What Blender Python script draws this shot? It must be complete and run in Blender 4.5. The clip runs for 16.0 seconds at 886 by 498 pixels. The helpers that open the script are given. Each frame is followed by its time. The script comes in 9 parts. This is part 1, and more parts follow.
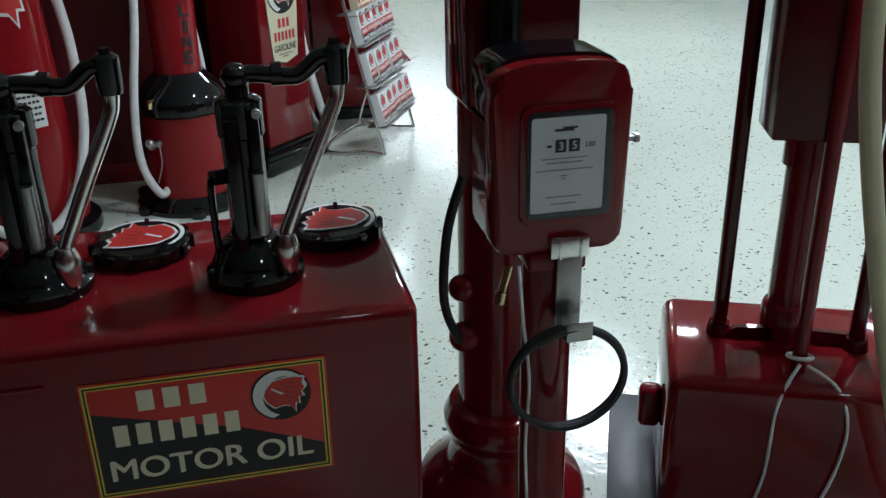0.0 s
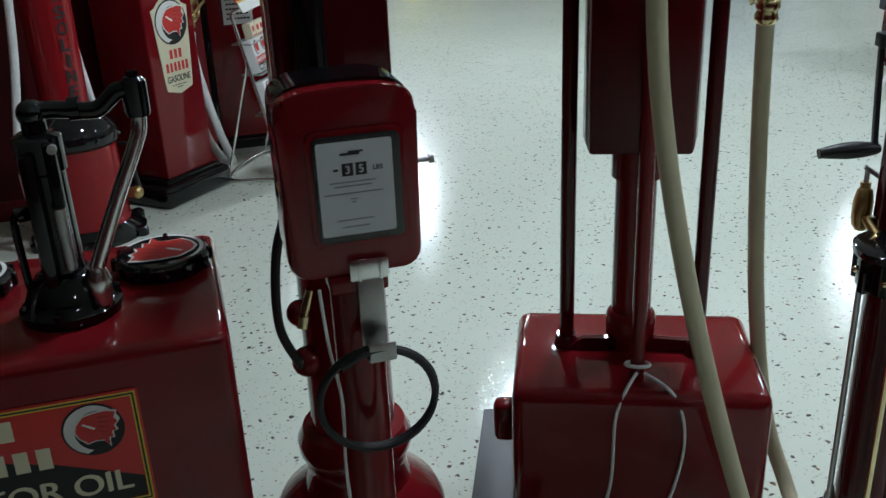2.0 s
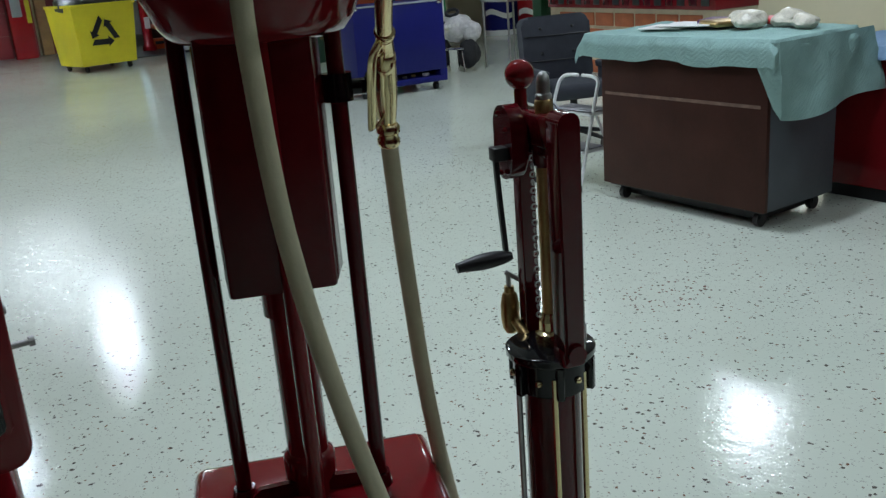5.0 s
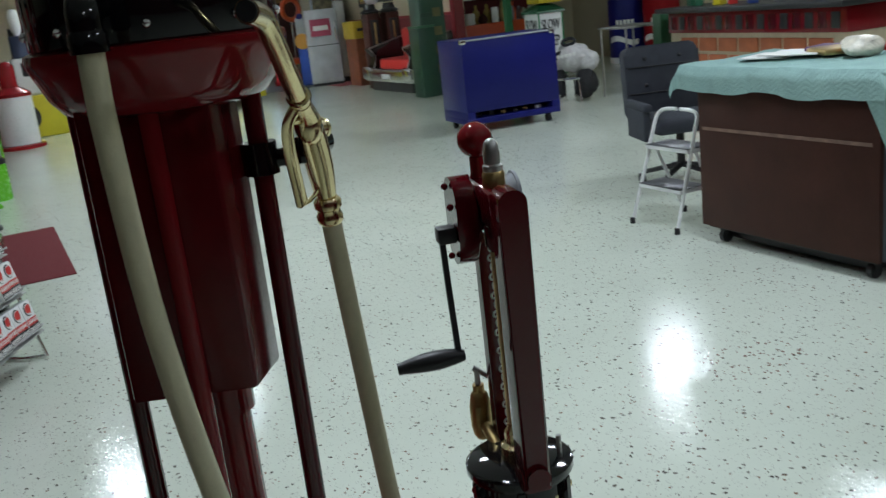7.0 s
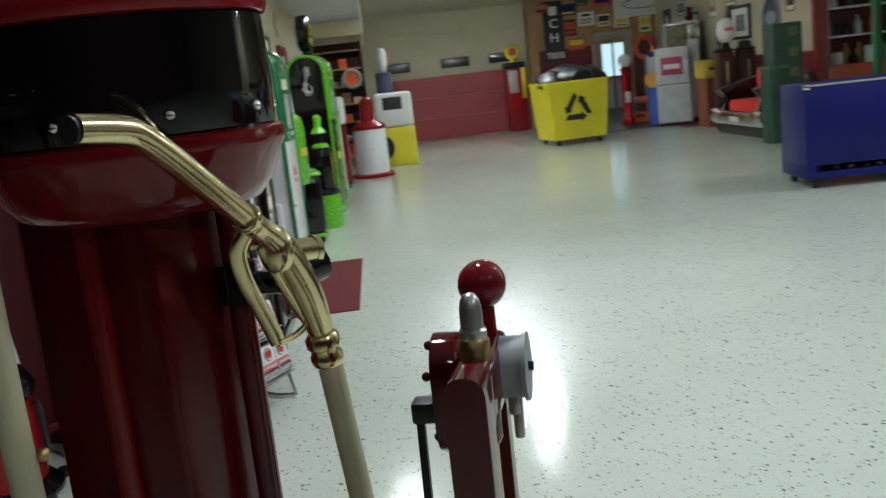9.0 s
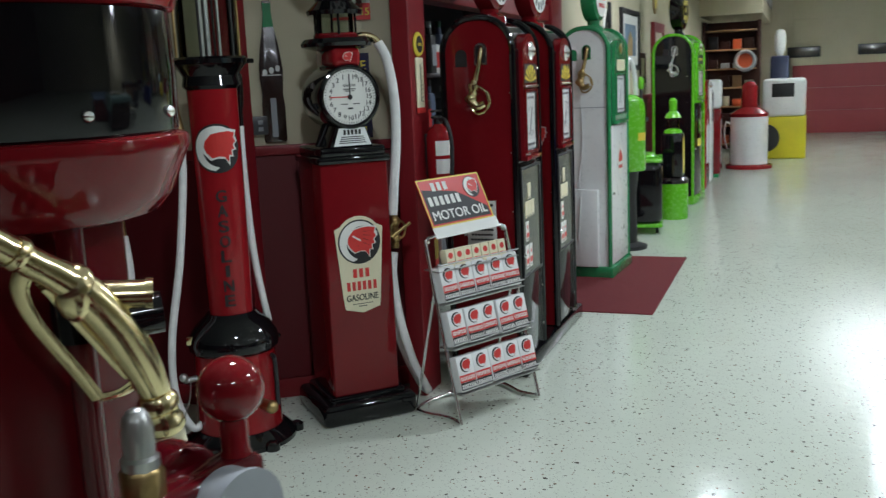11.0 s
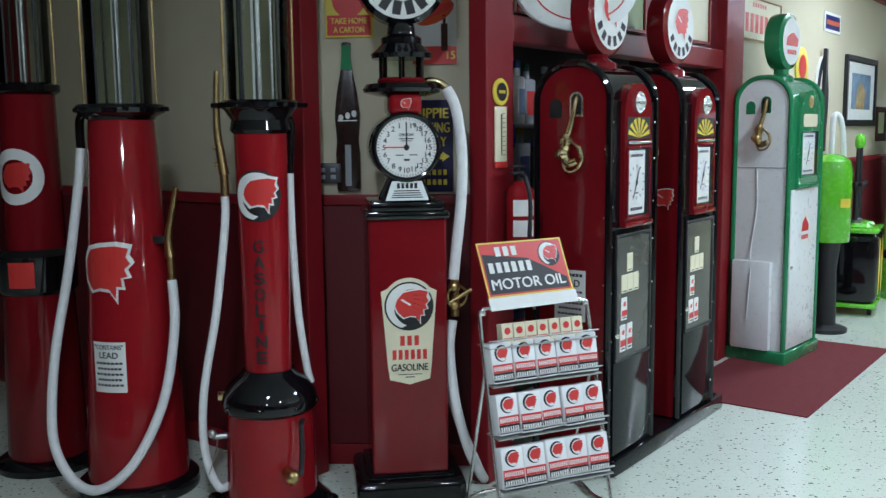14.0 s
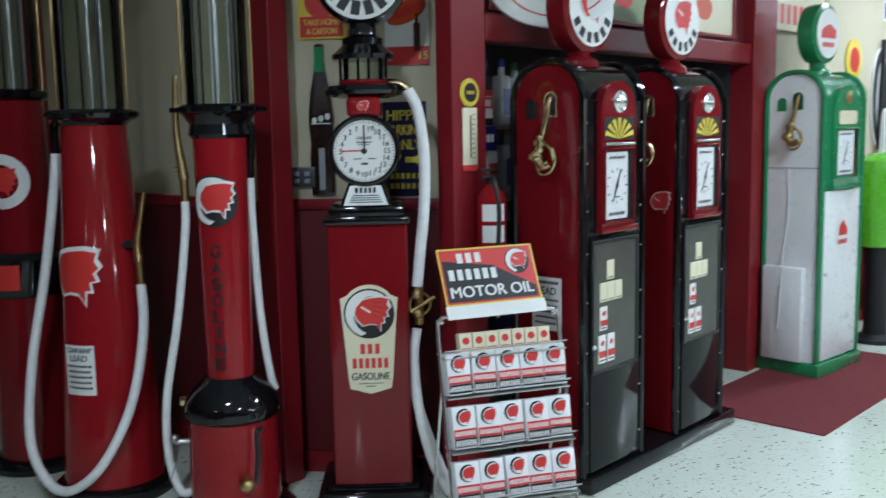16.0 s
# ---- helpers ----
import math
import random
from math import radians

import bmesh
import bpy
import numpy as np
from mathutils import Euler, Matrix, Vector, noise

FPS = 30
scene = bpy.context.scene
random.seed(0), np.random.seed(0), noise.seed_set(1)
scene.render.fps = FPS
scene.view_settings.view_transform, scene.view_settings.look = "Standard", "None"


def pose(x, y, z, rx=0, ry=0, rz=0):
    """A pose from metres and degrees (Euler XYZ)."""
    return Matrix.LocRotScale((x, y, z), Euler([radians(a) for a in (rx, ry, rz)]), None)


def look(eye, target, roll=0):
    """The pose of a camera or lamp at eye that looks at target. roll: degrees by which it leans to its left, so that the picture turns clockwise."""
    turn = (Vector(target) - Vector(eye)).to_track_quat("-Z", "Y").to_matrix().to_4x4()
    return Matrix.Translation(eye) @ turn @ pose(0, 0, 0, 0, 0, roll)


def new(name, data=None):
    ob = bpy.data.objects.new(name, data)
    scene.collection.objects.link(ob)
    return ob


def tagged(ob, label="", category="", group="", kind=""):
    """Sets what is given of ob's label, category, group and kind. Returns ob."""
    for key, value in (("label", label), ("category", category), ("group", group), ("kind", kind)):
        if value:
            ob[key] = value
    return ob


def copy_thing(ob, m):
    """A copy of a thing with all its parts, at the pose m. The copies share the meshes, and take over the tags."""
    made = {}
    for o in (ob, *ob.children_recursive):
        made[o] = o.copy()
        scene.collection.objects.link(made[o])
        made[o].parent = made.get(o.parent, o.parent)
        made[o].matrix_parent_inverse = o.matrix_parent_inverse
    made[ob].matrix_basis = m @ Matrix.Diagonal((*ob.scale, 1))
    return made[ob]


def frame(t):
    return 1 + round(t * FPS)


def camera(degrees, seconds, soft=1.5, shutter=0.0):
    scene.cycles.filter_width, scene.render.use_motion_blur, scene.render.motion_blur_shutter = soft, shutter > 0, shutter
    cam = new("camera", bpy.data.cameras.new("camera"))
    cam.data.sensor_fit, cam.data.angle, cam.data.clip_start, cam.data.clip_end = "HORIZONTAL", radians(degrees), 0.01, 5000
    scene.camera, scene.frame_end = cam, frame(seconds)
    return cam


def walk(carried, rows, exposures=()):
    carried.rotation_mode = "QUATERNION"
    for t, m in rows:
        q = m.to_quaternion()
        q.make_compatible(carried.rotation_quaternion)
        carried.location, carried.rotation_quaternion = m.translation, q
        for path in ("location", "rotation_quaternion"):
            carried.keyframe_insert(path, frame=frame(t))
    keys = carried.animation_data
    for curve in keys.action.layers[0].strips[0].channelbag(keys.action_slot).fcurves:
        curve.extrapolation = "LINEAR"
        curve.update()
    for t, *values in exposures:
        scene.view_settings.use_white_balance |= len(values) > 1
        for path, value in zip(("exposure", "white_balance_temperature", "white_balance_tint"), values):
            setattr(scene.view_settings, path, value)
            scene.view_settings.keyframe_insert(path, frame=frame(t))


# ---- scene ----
cam = camera(51.3, 16.0, 1.35, 0.4)
PATH = [
    (0, (0.49, -4.137, 1.504), (0.878, -2.352, 0.69), -1.1),
    (0.5, (0.547, -4.139, 1.5), (0.93, -2.345, 0.703), -2.2),
    (1, (0.615, -4.154, 1.508), (1.026, -2.367, 0.709), -2.4),
    (1.5, (0.687, -4.189, 1.503), (1.156, -2.412, 0.714), -2.7),
    (2, (0.739, -4.216, 1.506), (1.223, -2.437, 0.731), -2.5),
    (2.5, (0.76, -4.222, 1.52), (1.366, -2.454, 0.808), -3.0),
    (3, (0.772, -4.203, 1.534), (1.548, -2.477, 0.888), -1.9),
    (3.5, (0.798, -4.181, 1.529), (1.648, -2.489, 0.884), -2.5),
    (4, (0.817, -4.149, 1.534), (1.792, -2.533, 0.874), -2.8),
    (4.5, (0.861, -4.174, 1.54), (1.931, -2.603, 0.919), -4.3),
    (7, (1.384, -4.098, 1.538), (2.207, -2.351, 1.018), -6.6),
    (7.5, (1.592, -4.068, 1.549), (2.175, -2.213, 1.080), -8.3),
    (8, (1.752, -4.064, 1.553), (2.109, -2.139, 1.141), -6.0),
    (8.5, (1.904, -3.934, 1.540), (2.166, -1.989, 1.157), -6.3),
    (9, (2.01, -3.841, 1.563), (2.119, -1.878, 1.196), -6.4),
    (9.5, (2.225, -3.716, 1.557), (2.000, -1.752, 1.253), -6.1),
    (10, (2.383, -3.639, 1.561), (1.960, -1.713, 1.230), -5.1),
    (12.5, (2.815, -2.913, 1.593), (1.87, -1.185, 1.247), -0.6),
    (13, (2.889, -2.763, 1.599), (1.94, -1.028, 1.301), -0.8),
    (13.5, (3.037, -2.65, 1.601), (1.916, -1.01, 1.37), 0.0),
    (14, (3.15, -2.554, 1.585), (1.939, -0.983, 1.333), -0.6),
    (14.5, (3.231, -2.407, 1.591), (2.121, -0.767, 1.307), 0.2),
    (15, (3.29, -2.284, 1.609), (2.218, -0.617, 1.344), -0.2),
    (15.5, (3.411, -2.177, 1.611), (2.209, -0.595, 1.384), -0.8),
    (16, (3.503, -2.09, 1.593), (2.128, -0.659, 1.341), -1.1),
]
walk(cam, [(t, look(eye, target, roll)) for t, eye, target, roll in PATH],
     exposures=[(0.0, 0.30, 6450, 10), (0.5, 0.20, 6450, 10), (2.0, 0.02, 6500, 10), (3.5, -0.24, 6500, 10), (4.5, -0.33, 6500, 10), (7.0, -0.2, 6650, 10), (8.5, -0.12, 6900, 10), (10.0, -0.12, 6950, 10), (12.5, 0.27, 6300, 10), (14.0, 0.34, 6150, 10), (16.0, 0.36, 6150, 10)])

# world: dim, the hall is closed
world = bpy.data.worlds.new("world")
scene.world = world
world.use_nodes = True
sky = world.node_tree.nodes.new("ShaderNodeTexSky")
sky.sky_type = "NISHITA"
sky.sun_disc = False
sky.sun_elevation, sky.sun_rotation = radians(35), radians(200)
world.node_tree.links.new(sky.outputs[0], world.node_tree.nodes["Background"].inputs[0])
world.node_tree.nodes["Background"].inputs[1].default_value = 0.1

CEIL, LAMP_Z = 3.62, 3.16
# The last four, and the bowls past y = 9, are unseen fill lights, added.
LAMPS = [(3.3, 2.4), (3.85, 8.35), (4.3, 11.6), (8.1, 1.1), (8.3, 4.3), (4.0, 14.6), (1.9, 5.6), (4.6, -1.2), (2.0, -1.9), (4.2, -4.6), (12.3, 3.6), (1.7, -5.8)]
DIM = {(12.3, 3.6): 1.6, (4.6, -1.2): 1.0, (2.0, -1.9): 0.8, (1.9, 5.6): 0.75, (4.2, -4.6): 0.46, (1.7, -5.8): 0.13, (3.3, 2.4): 1.35, (4.0, 14.6): 1.55, (4.3, 11.6): 0.5}


BOWL_Z = 3.22


def ceiling_lamp(x, y):
    """Discs that shine down; past the first bays, unseen fill bowls that shine up at the ceiling."""
    bowl = y > 9
    data = bpy.data.lights.new("lamp", "AREA")
    data.shape, data.size = "DISK", 0.34 if bowl else 0.55 if x > 8 or y == 2.4 else 0.28
    data.energy, data.color = (370 if bowl else 46) * DIM.get((x, y), 1.0), (0.88, 1.0, 1.16)
    ob = new("lamp", data)
    ob.location = (x, y, BOWL_Z + 0.02 if bowl else LAMP_Z)
    ob.rotation_euler = (math.pi if bowl else 0, 0, 0)
    return ob


for lx, ly in LAMPS:
    ceiling_lamp(lx, ly)


# ---- materials ----
def nodes_of(name):
    m = bpy.data.materials.new(name)
    m.use_nodes = True
    return m, m.node_tree.nodes, m.node_tree.links, m.node_tree.nodes["Principled BSDF"]


def mat(name, rgb, rough=0.4, metal=0.0, coat=0.0, var=0.12, scale=6.0, bump=0.0, bscale=120.0, rvar=0.12, spec=0.5):
    """A surface with two scales of variation in tone and gloss and a fine relief."""
    m, n, l, p = nodes_of(name)
    tc = n.new("ShaderNodeTexCoord")
    big, fine = n.new("ShaderNodeTexNoise"), n.new("ShaderNodeTexNoise")
    big.inputs["Scale"].default_value, fine.inputs["Scale"].default_value = scale, scale * 9
    big.inputs["Detail"].default_value = 5
    for t in (big, fine):
        l.new(tc.outputs["Object"], t.inputs["Vector"])
    mix = n.new("ShaderNodeMath")
    mix.operation = "MULTIPLY_ADD"
    mix.inputs[1].default_value = 0.35
    l.new(fine.outputs["Fac"], mix.inputs[0])
    l.new(big.outputs["Fac"], mix.inputs[2])
    ramp = n.new("ShaderNodeMapRange")
    ramp.inputs["From Min"].default_value, ramp.inputs["From Max"].default_value = 0.35, 1.0
    ramp.inputs["To Min"].default_value, ramp.inputs["To Max"].default_value = 1 - var, 1 + var
    l.new(mix.outputs[0], ramp.inputs["Value"])
    col = n.new("ShaderNodeMix")
    col.data_type, col.blend_type = "RGBA", "MULTIPLY"
    col.inputs["Factor"].default_value = 1.0
    col.inputs["A"].default_value = (*rgb, 1)
    l.new(ramp.outputs[0], col.inputs["B"])
    l.new(col.outputs["Result"], p.inputs["Base Color"])
    rr = n.new("ShaderNodeMapRange")
    rr.inputs["To Min"].default_value, rr.inputs["To Max"].default_value = max(0.02, rough - rvar * rough), rough + rvar
    l.new(fine.outputs["Fac"], rr.inputs["Value"])
    l.new(rr.outputs[0], p.inputs["Roughness"])
    p.inputs["Metallic"].default_value = metal
    p.inputs["Specular IOR Level"].default_value = spec
    p.inputs["Coat Weight"].default_value = coat
    p.inputs["Coat Roughness"].default_value = 0.06
    if bump:
        bn, bt = n.new("ShaderNodeBump"), n.new("ShaderNodeTexNoise")
        bt.inputs["Scale"].default_value = bscale
        l.new(tc.outputs["Object"], bt.inputs["Vector"])
        bn.inputs["Strength"].default_value, bn.inputs["Distance"].default_value = bump, 0.01
        l.new(bt.outputs["Fac"], bn.inputs["Height"])
        l.new(bn.outputs[0], p.inputs["Normal"])
    return m


def floor_material():
    """Polished off-white terrazzo with dark and rusty chips."""
    m, n, l, p = nodes_of("terrazzo")
    tc = n.new("ShaderNodeTexCoord")
    base = n.new("ShaderNodeTexNoise")
    base.inputs["Scale"].default_value, base.inputs["Detail"].default_value = 1.1, 6
    l.new(tc.outputs["Object"], base.inputs["Vector"])
    tone = n.new("ShaderNodeMix")
    tone.data_type = "RGBA"
    tone.inputs["A"].default_value, tone.inputs["B"].default_value = (0.585, 0.64, 0.54, 1), (0.715, 0.77, 0.665, 1)
    l.new(base.outputs["Fac"], tone.inputs["Factor"])
    last = tone.outputs["Result"]
    warp = n.new("ShaderNodeTexNoise")
    warp.inputs["Scale"].default_value = 40
    l.new(tc.outputs["Object"], warp.inputs["Vector"])
    add = n.new("ShaderNodeMix")
    add.data_type, add.blend_type = "RGBA", "ADD"
    add.inputs["Factor"].default_value = 0.03
    l.new(tc.outputs["Object"], add.inputs["A"])
    l.new(warp.outputs["Color"], add.inputs["B"])
    for sc, cut, size, rgb in ((40, 0.82, 0.29, (0.115, 0.105, 0.085)), (24, 0.87, 0.20, (0.085, 0.075, 0.062)), (60, 0.92, 0.32, (0.20, 0.11, 0.065)), (90, 0.62, 0.30, (0.42, 0.44, 0.38))):
        v = n.new("ShaderNodeTexVoronoi")
        v.inputs["Scale"].default_value = sc
        l.new(add.outputs["Result"], v.inputs["Vector"])
        near = n.new("ShaderNodeMapRange")
        near.inputs["From Min"].default_value, near.inputs["From Max"].default_value = size, size * 0.8
        l.new(v.outputs["Distance"], near.inputs["Value"])
        sep = n.new("ShaderNodeSeparateColor")
        l.new(v.outputs["Color"], sep.inputs[0])
        pick = n.new("ShaderNodeMath")
        pick.operation = "GREATER_THAN"
        pick.inputs[1].default_value = cut
        l.new(sep.outputs[0], pick.inputs[0])
        both = n.new("ShaderNodeMath")
        both.operation = "MULTIPLY"
        l.new(near.outputs[0], both.inputs[0])
        l.new(pick.outputs[0], both.inputs[1])
        mx = n.new("ShaderNodeMix")
        mx.data_type = "RGBA"
        mx.inputs["B"].default_value = (*rgb, 1)
        l.new(both.outputs[0], mx.inputs["Factor"])
        l.new(last, mx.inputs["A"])
        last = mx.outputs["Result"]
    l.new(last, p.inputs["Base Color"])
    gloss = n.new("ShaderNodeTexNoise")
    gloss.inputs["Scale"].default_value, gloss.inputs["Detail"].default_value = 2.5, 8
    l.new(tc.outputs["Object"], gloss.inputs["Vector"])
    gr = n.new("ShaderNodeMapRange")
    gr.inputs["To Min"].default_value, gr.inputs["To Max"].default_value = 0.06, 0.16
    l.new(gloss.outputs["Fac"], gr.inputs["Value"])
    l.new(gr.outputs[0], p.inputs["Roughness"])
    p.inputs["Specular IOR Level"].default_value = 0.42
    bn, bt = n.new("ShaderNodeBump"), n.new("ShaderNodeTexNoise")
    bt.inputs["Scale"].default_value = 17
    bt.inputs["Detail"].default_value = 3
    l.new(tc.outputs["Object"], bt.inputs["Vector"])
    bn.inputs["Strength"].default_value, bn.inputs["Distance"].default_value = 0.08, 0.02
    l.new(bt.outputs["Fac"], bn.inputs["Height"])
    pit, pt = n.new("ShaderNodeBump"), n.new("ShaderNodeTexNoise")
    pt.inputs["Scale"].default_value, pt.inputs["Detail"].default_value = 85, 2
    l.new(tc.outputs["Object"], pt.inputs["Vector"])
    pit.inputs["Strength"].default_value, pit.inputs["Distance"].default_value = 0.10, 0.006
    l.new(pt.outputs["Fac"], pit.inputs["Height"])
    l.new(bn.outputs[0], pit.inputs["Normal"])
    l.new(pit.outputs[0], p.inputs["Normal"])
    return m


def glass_material(name, rgb=(1, 1, 1), rough=0.02):
    """Thin clear glass: see-through, with a sheen that grows at a glancing angle."""
    m, n, l, p = nodes_of(name)
    n.remove(p)
    clear, sheen, mix, fres = n.new("ShaderNodeBsdfTransparent"), n.new("ShaderNodeBsdfGlossy"), n.new("ShaderNodeMixShader"), n.new("ShaderNodeFresnel")
    clear.inputs["Color"].default_value = (*rgb, 1)
    sheen.inputs["Roughness"].default_value = rough
    fres.inputs["IOR"].default_value = 1.38
    l.new(fres.outputs[0], mix.inputs[0])
    l.new(clear.outputs[0], mix.inputs[1])
    l.new(sheen.outputs[0], mix.inputs[2])
    l.new(mix.outputs[0], n["Material Output"].inputs["Surface"])
    return m


def glow(name, rgb, strength):
    m, n, l, p = nodes_of(name)
    p.inputs["Base Color"].default_value = (*rgb, 1)
    p.inputs["Emission Color"].default_value = (*rgb, 1)
    p.inputs["Emission Strength"].default_value = strength
    return m


TERRAZZO = floor_material()
RED = mat("red enamel", (0.175, 0.0075, 0.011), 0.05, 0, 0.0, 0.12, 3, 0.015, 14, 0.04, 0.40)
BRIGHT_RED = mat("bright red enamel", (0.27, 0.010, 0.014), 0.05, 0, 0.0, 0.12, 3, 0.015, 14, 0.04, 0.36)
DARK_RED = mat("deep red enamel", (0.078, 0.003, 0.006), 0.05, 0, 0.0, 0.10, 3, 0.015, 14, 0.04)
CASE_RED = mat("dull deep red enamel", (0.090, 0.0035, 0.006), 0.16, 0, 0, 0.25, 3, 0.02, 40, 0.1, 0.3)
WALL_RED = mat("red wall paint", (0.115, 0.005, 0.009), 0.5, 0, 0, 0.12, 2, 0.06, 90)
TRIM_RED = mat("red trim paint", (0.21, 0.008, 0.013), 0.4, 0, 0, 0.10, 2, 0.04, 90)
CREAM = mat("cream wall paint", (0.54, 0.49, 0.345), 0.7, 0, 0, 0.06, 1.2, 0.08, 160)
WHITE_CEIL = mat("white ceiling paint", (0.55, 0.55, 0.53), 0.8, 0, 0, 0.05, 2, 0.1, 120)
BLACK = mat("black enamel", (0.005, 0.005, 0.006), 0.05, 0, 0.0, 0.2, 4, 0.015, 14, 0.04)
SATIN_BLACK = mat("satin black", (0.012, 0.012, 0.013), 0.4, 0, 0, 0.25, 6, 0.05, 150)
RUBBER = mat("black rubber", (0.014, 0.014, 0.015), 0.5, 0, 0, 0.25, 20, 0.1, 200)
CHROME = mat("chrome", (0.80, 0.80, 0.80), 0.16, 1.0, 0, 0.08, 10, 0.02, 200)
STEEL = mat("worn steel", (0.46, 0.46, 0.45), 0.34, 1.0, 0, 0.2, 12, 0.05, 150)
BRASS = mat("polished brass", (0.72, 0.60, 0.34), 0.14, 1.0, 0, 0.12, 14, 0.03, 200)
DULL_BRASS = mat("tarnished brass", (0.45, 0.32, 0.14), 0.33, 1.0, 0, 0.3, 18, 0.05, 160)
HOSE_WHITE = mat("white braided hose", (0.78, 0.78, 0.76), 0.45, 0, 0, 0.10, 30, 0.25, 420)
HOSE_CREAM = mat("cream rubber hose", (0.62, 0.58, 0.39), 0.5, 0, 0, 0.10, 8, 0.1, 220)
WHITE = mat("white enamel", (0.78, 0.79, 0.78), 0.25, 0, 0.4, 0.05, 3, 0.02, 200)
PAPER = mat("white paper", (0.76, 0.76, 0.72), 0.6, 0, 0, 0.05, 12)
GREY_PAPER = mat("faded grey dial card", (0.80, 0.83, 0.81), 0.5, 0, 0, 0.05, 10)
IVORY = mat("ivory paint", (0.74, 0.68, 0.48), 0.4, 0, 0, 0.06, 8)
INK = mat("black ink", (0.012, 0.012, 0.013), 0.45, 0, 0, 0.1, 10)
RED_INK = mat("red print", (0.60, 0.035, 0.03), 0.35, 0, 0, 0.08, 10)
YELLOW_INK = mat("yellow print", (0.72, 0.56, 0.06), 0.4, 0, 0, 0.08, 10)
GREEN = mat("green enamel", (0.020, 0.215, 0.080), 0.20, 0, 0.5, 0.08, 3, 0.02, 200)
LIME = mat("lime green enamel", (0.12, 0.50, 0.02), 0.22, 0, 0.5, 0.08, 3, 0.02, 200)
YELLOW = mat("yellow paint", (0.62, 0.53, 0.02), 0.45, 0, 0, 0.10, 3, 0.05, 100)
BLUE = mat("blue paint", (0.008, 0.011, 0.125), 0.32, 0, 0, 0.14, 3, 0.05, 90, 0.12, 0.25)
ORANGE = mat("orange paint", (0.62, 0.09, 0.02), 0.4, 0, 0, 0.1, 3)
BROWN = mat("brown stained plywood", (0.056, 0.020, 0.014), 0.5, 0, 0, 0.25, 4, 0.1, 80, 0.12, 0.2)
WOOD = mat("oak wood", (0.34, 0.19, 0.08), 0.5, 0, 0, 0.25, 5, 0.1, 80)


def quilt_material(name, rgb):
    """Moving-blanket cloth with stitched chevrons."""
    m = mat(name, rgb, 0.9, 0, 0, 0.12, 12, 0.3, 260, 0.12, 0.2)
    n, l, p = m.node_tree.nodes, m.node_tree.links, m.node_tree.nodes["Principled BSDF"]
    tc, sep = n.new("ShaderNodeTexCoord"), n.new("ShaderNodeSeparateXYZ")
    l.new(tc.outputs["Object"], sep.inputs[0])

    def op(kind, a, b, c=None):
        k = n.new("ShaderNodeMath")
        k.operation = kind
        for i, v in enumerate((a, b) if c is None else (a, b, c)):
            if isinstance(v, (int, float)):
                k.inputs[i].default_value = v
            else:
                l.new(v, k.inputs[i])
        return k.outputs[0]
    u = op("SUBTRACT", sep.outputs[0], sep.outputs[2])
    zig = op("PINGPONG", op("MULTIPLY", op("ADD", sep.outputs[1], op("MULTIPLY", sep.outputs[0], 0.5)), 12.0), 0.5)
    wave = op("PINGPONG", op("ADD", op("MULTIPLY", u, 40.0), op("MULTIPLY", zig, 2.6)), 0.5)
    puff = op("SMOOTH_MIN", op("MULTIPLY", wave, 2.0), 0.7, 0.3)
    bn = n.new("ShaderNodeBump")
    bn.inputs["Strength"].default_value, bn.inputs["Distance"].default_value = 0.26, 0.006
    l.new(puff, bn.inputs["Height"])
    for k in p.inputs["Normal"].links:
        l.new(k.from_socket, bn.inputs["Normal"])
    l.new(bn.outputs[0], p.inputs["Normal"])
    return m


CLOTH = quilt_material("pale green quilted cloth", (0.27, 0.42, 0.39))
CLOTH_BLUE = quilt_material("pale blue cloth", (0.22, 0.34, 0.50))
CHAIR_GREY = mat("dark grey upholstery", (0.038, 0.042, 0.054), 0.85, 0, 0, 0.2, 14, 0.3, 300)
GREY = mat("grey paint", (0.32, 0.34, 0.36), 0.5, 0, 0, 0.1, 5)
DARK_GREY = mat("dark grey panel", (0.05, 0.05, 0.055), 0.35, 0, 0, 0.2, 5)
MAT_RED = mat("red carpet", (0.17, 0.022, 0.026), 0.95, 0, 0, 0.16, 30, 0.5, 500)
BRICK = mat("brick", (0.40, 0.12, 0.05), 0.85, 0, 0, 0.25, 9, 0.4, 90)
MORTAR = mat("mortar", (0.52, 0.44, 0.30), 0.9, 0, 0, 0.15, 9, 0.3, 90)
PANE = mat("smoky olive pane", (0.060, 0.058, 0.048), 0.10, 0, 0.2, 0.25, 3, 0.01, 40)
DOOR_BLACK = mat("black door enamel", (0.008, 0.008, 0.008), 0.07, 0, 0, 0.2, 4, 0.012, 30, 0.06, 0.22)
GLASS = glass_material("clear glass")
TANK_GLASS = glass_material("tinted glass", (0.84, 0.90, 0.84))
LENS = glow("lamp diffuser", (0.95, 1.0, 0.94), 8)
DAY = glow("daylight outside", (0.55, 0.85, 1.0), 1.0)


# ---- building helpers ----
def thing(name, m, label, category, group="", kind=""):
    ob = new(name)
    ob.empty_display_size = 0.1
    ob.matrix_basis = m
    return tagged(ob, label, category, group, kind)


def link(name, bm, material, parent=None, label="", smooth=True):
    me = bpy.data.meshes.new(name)
    bmesh.ops.recalc_face_normals(bm, faces=bm.faces)
    bm.to_mesh(me)
    bm.free()
    me.materials.append(material)
    if smooth:
        me.shade_smooth()
        me.set_sharp_from_angle(angle=radians(38))
    ob = new(name, me)
    ob.parent = parent
    if label:
        ob["label"] = label
    return ob


part = link


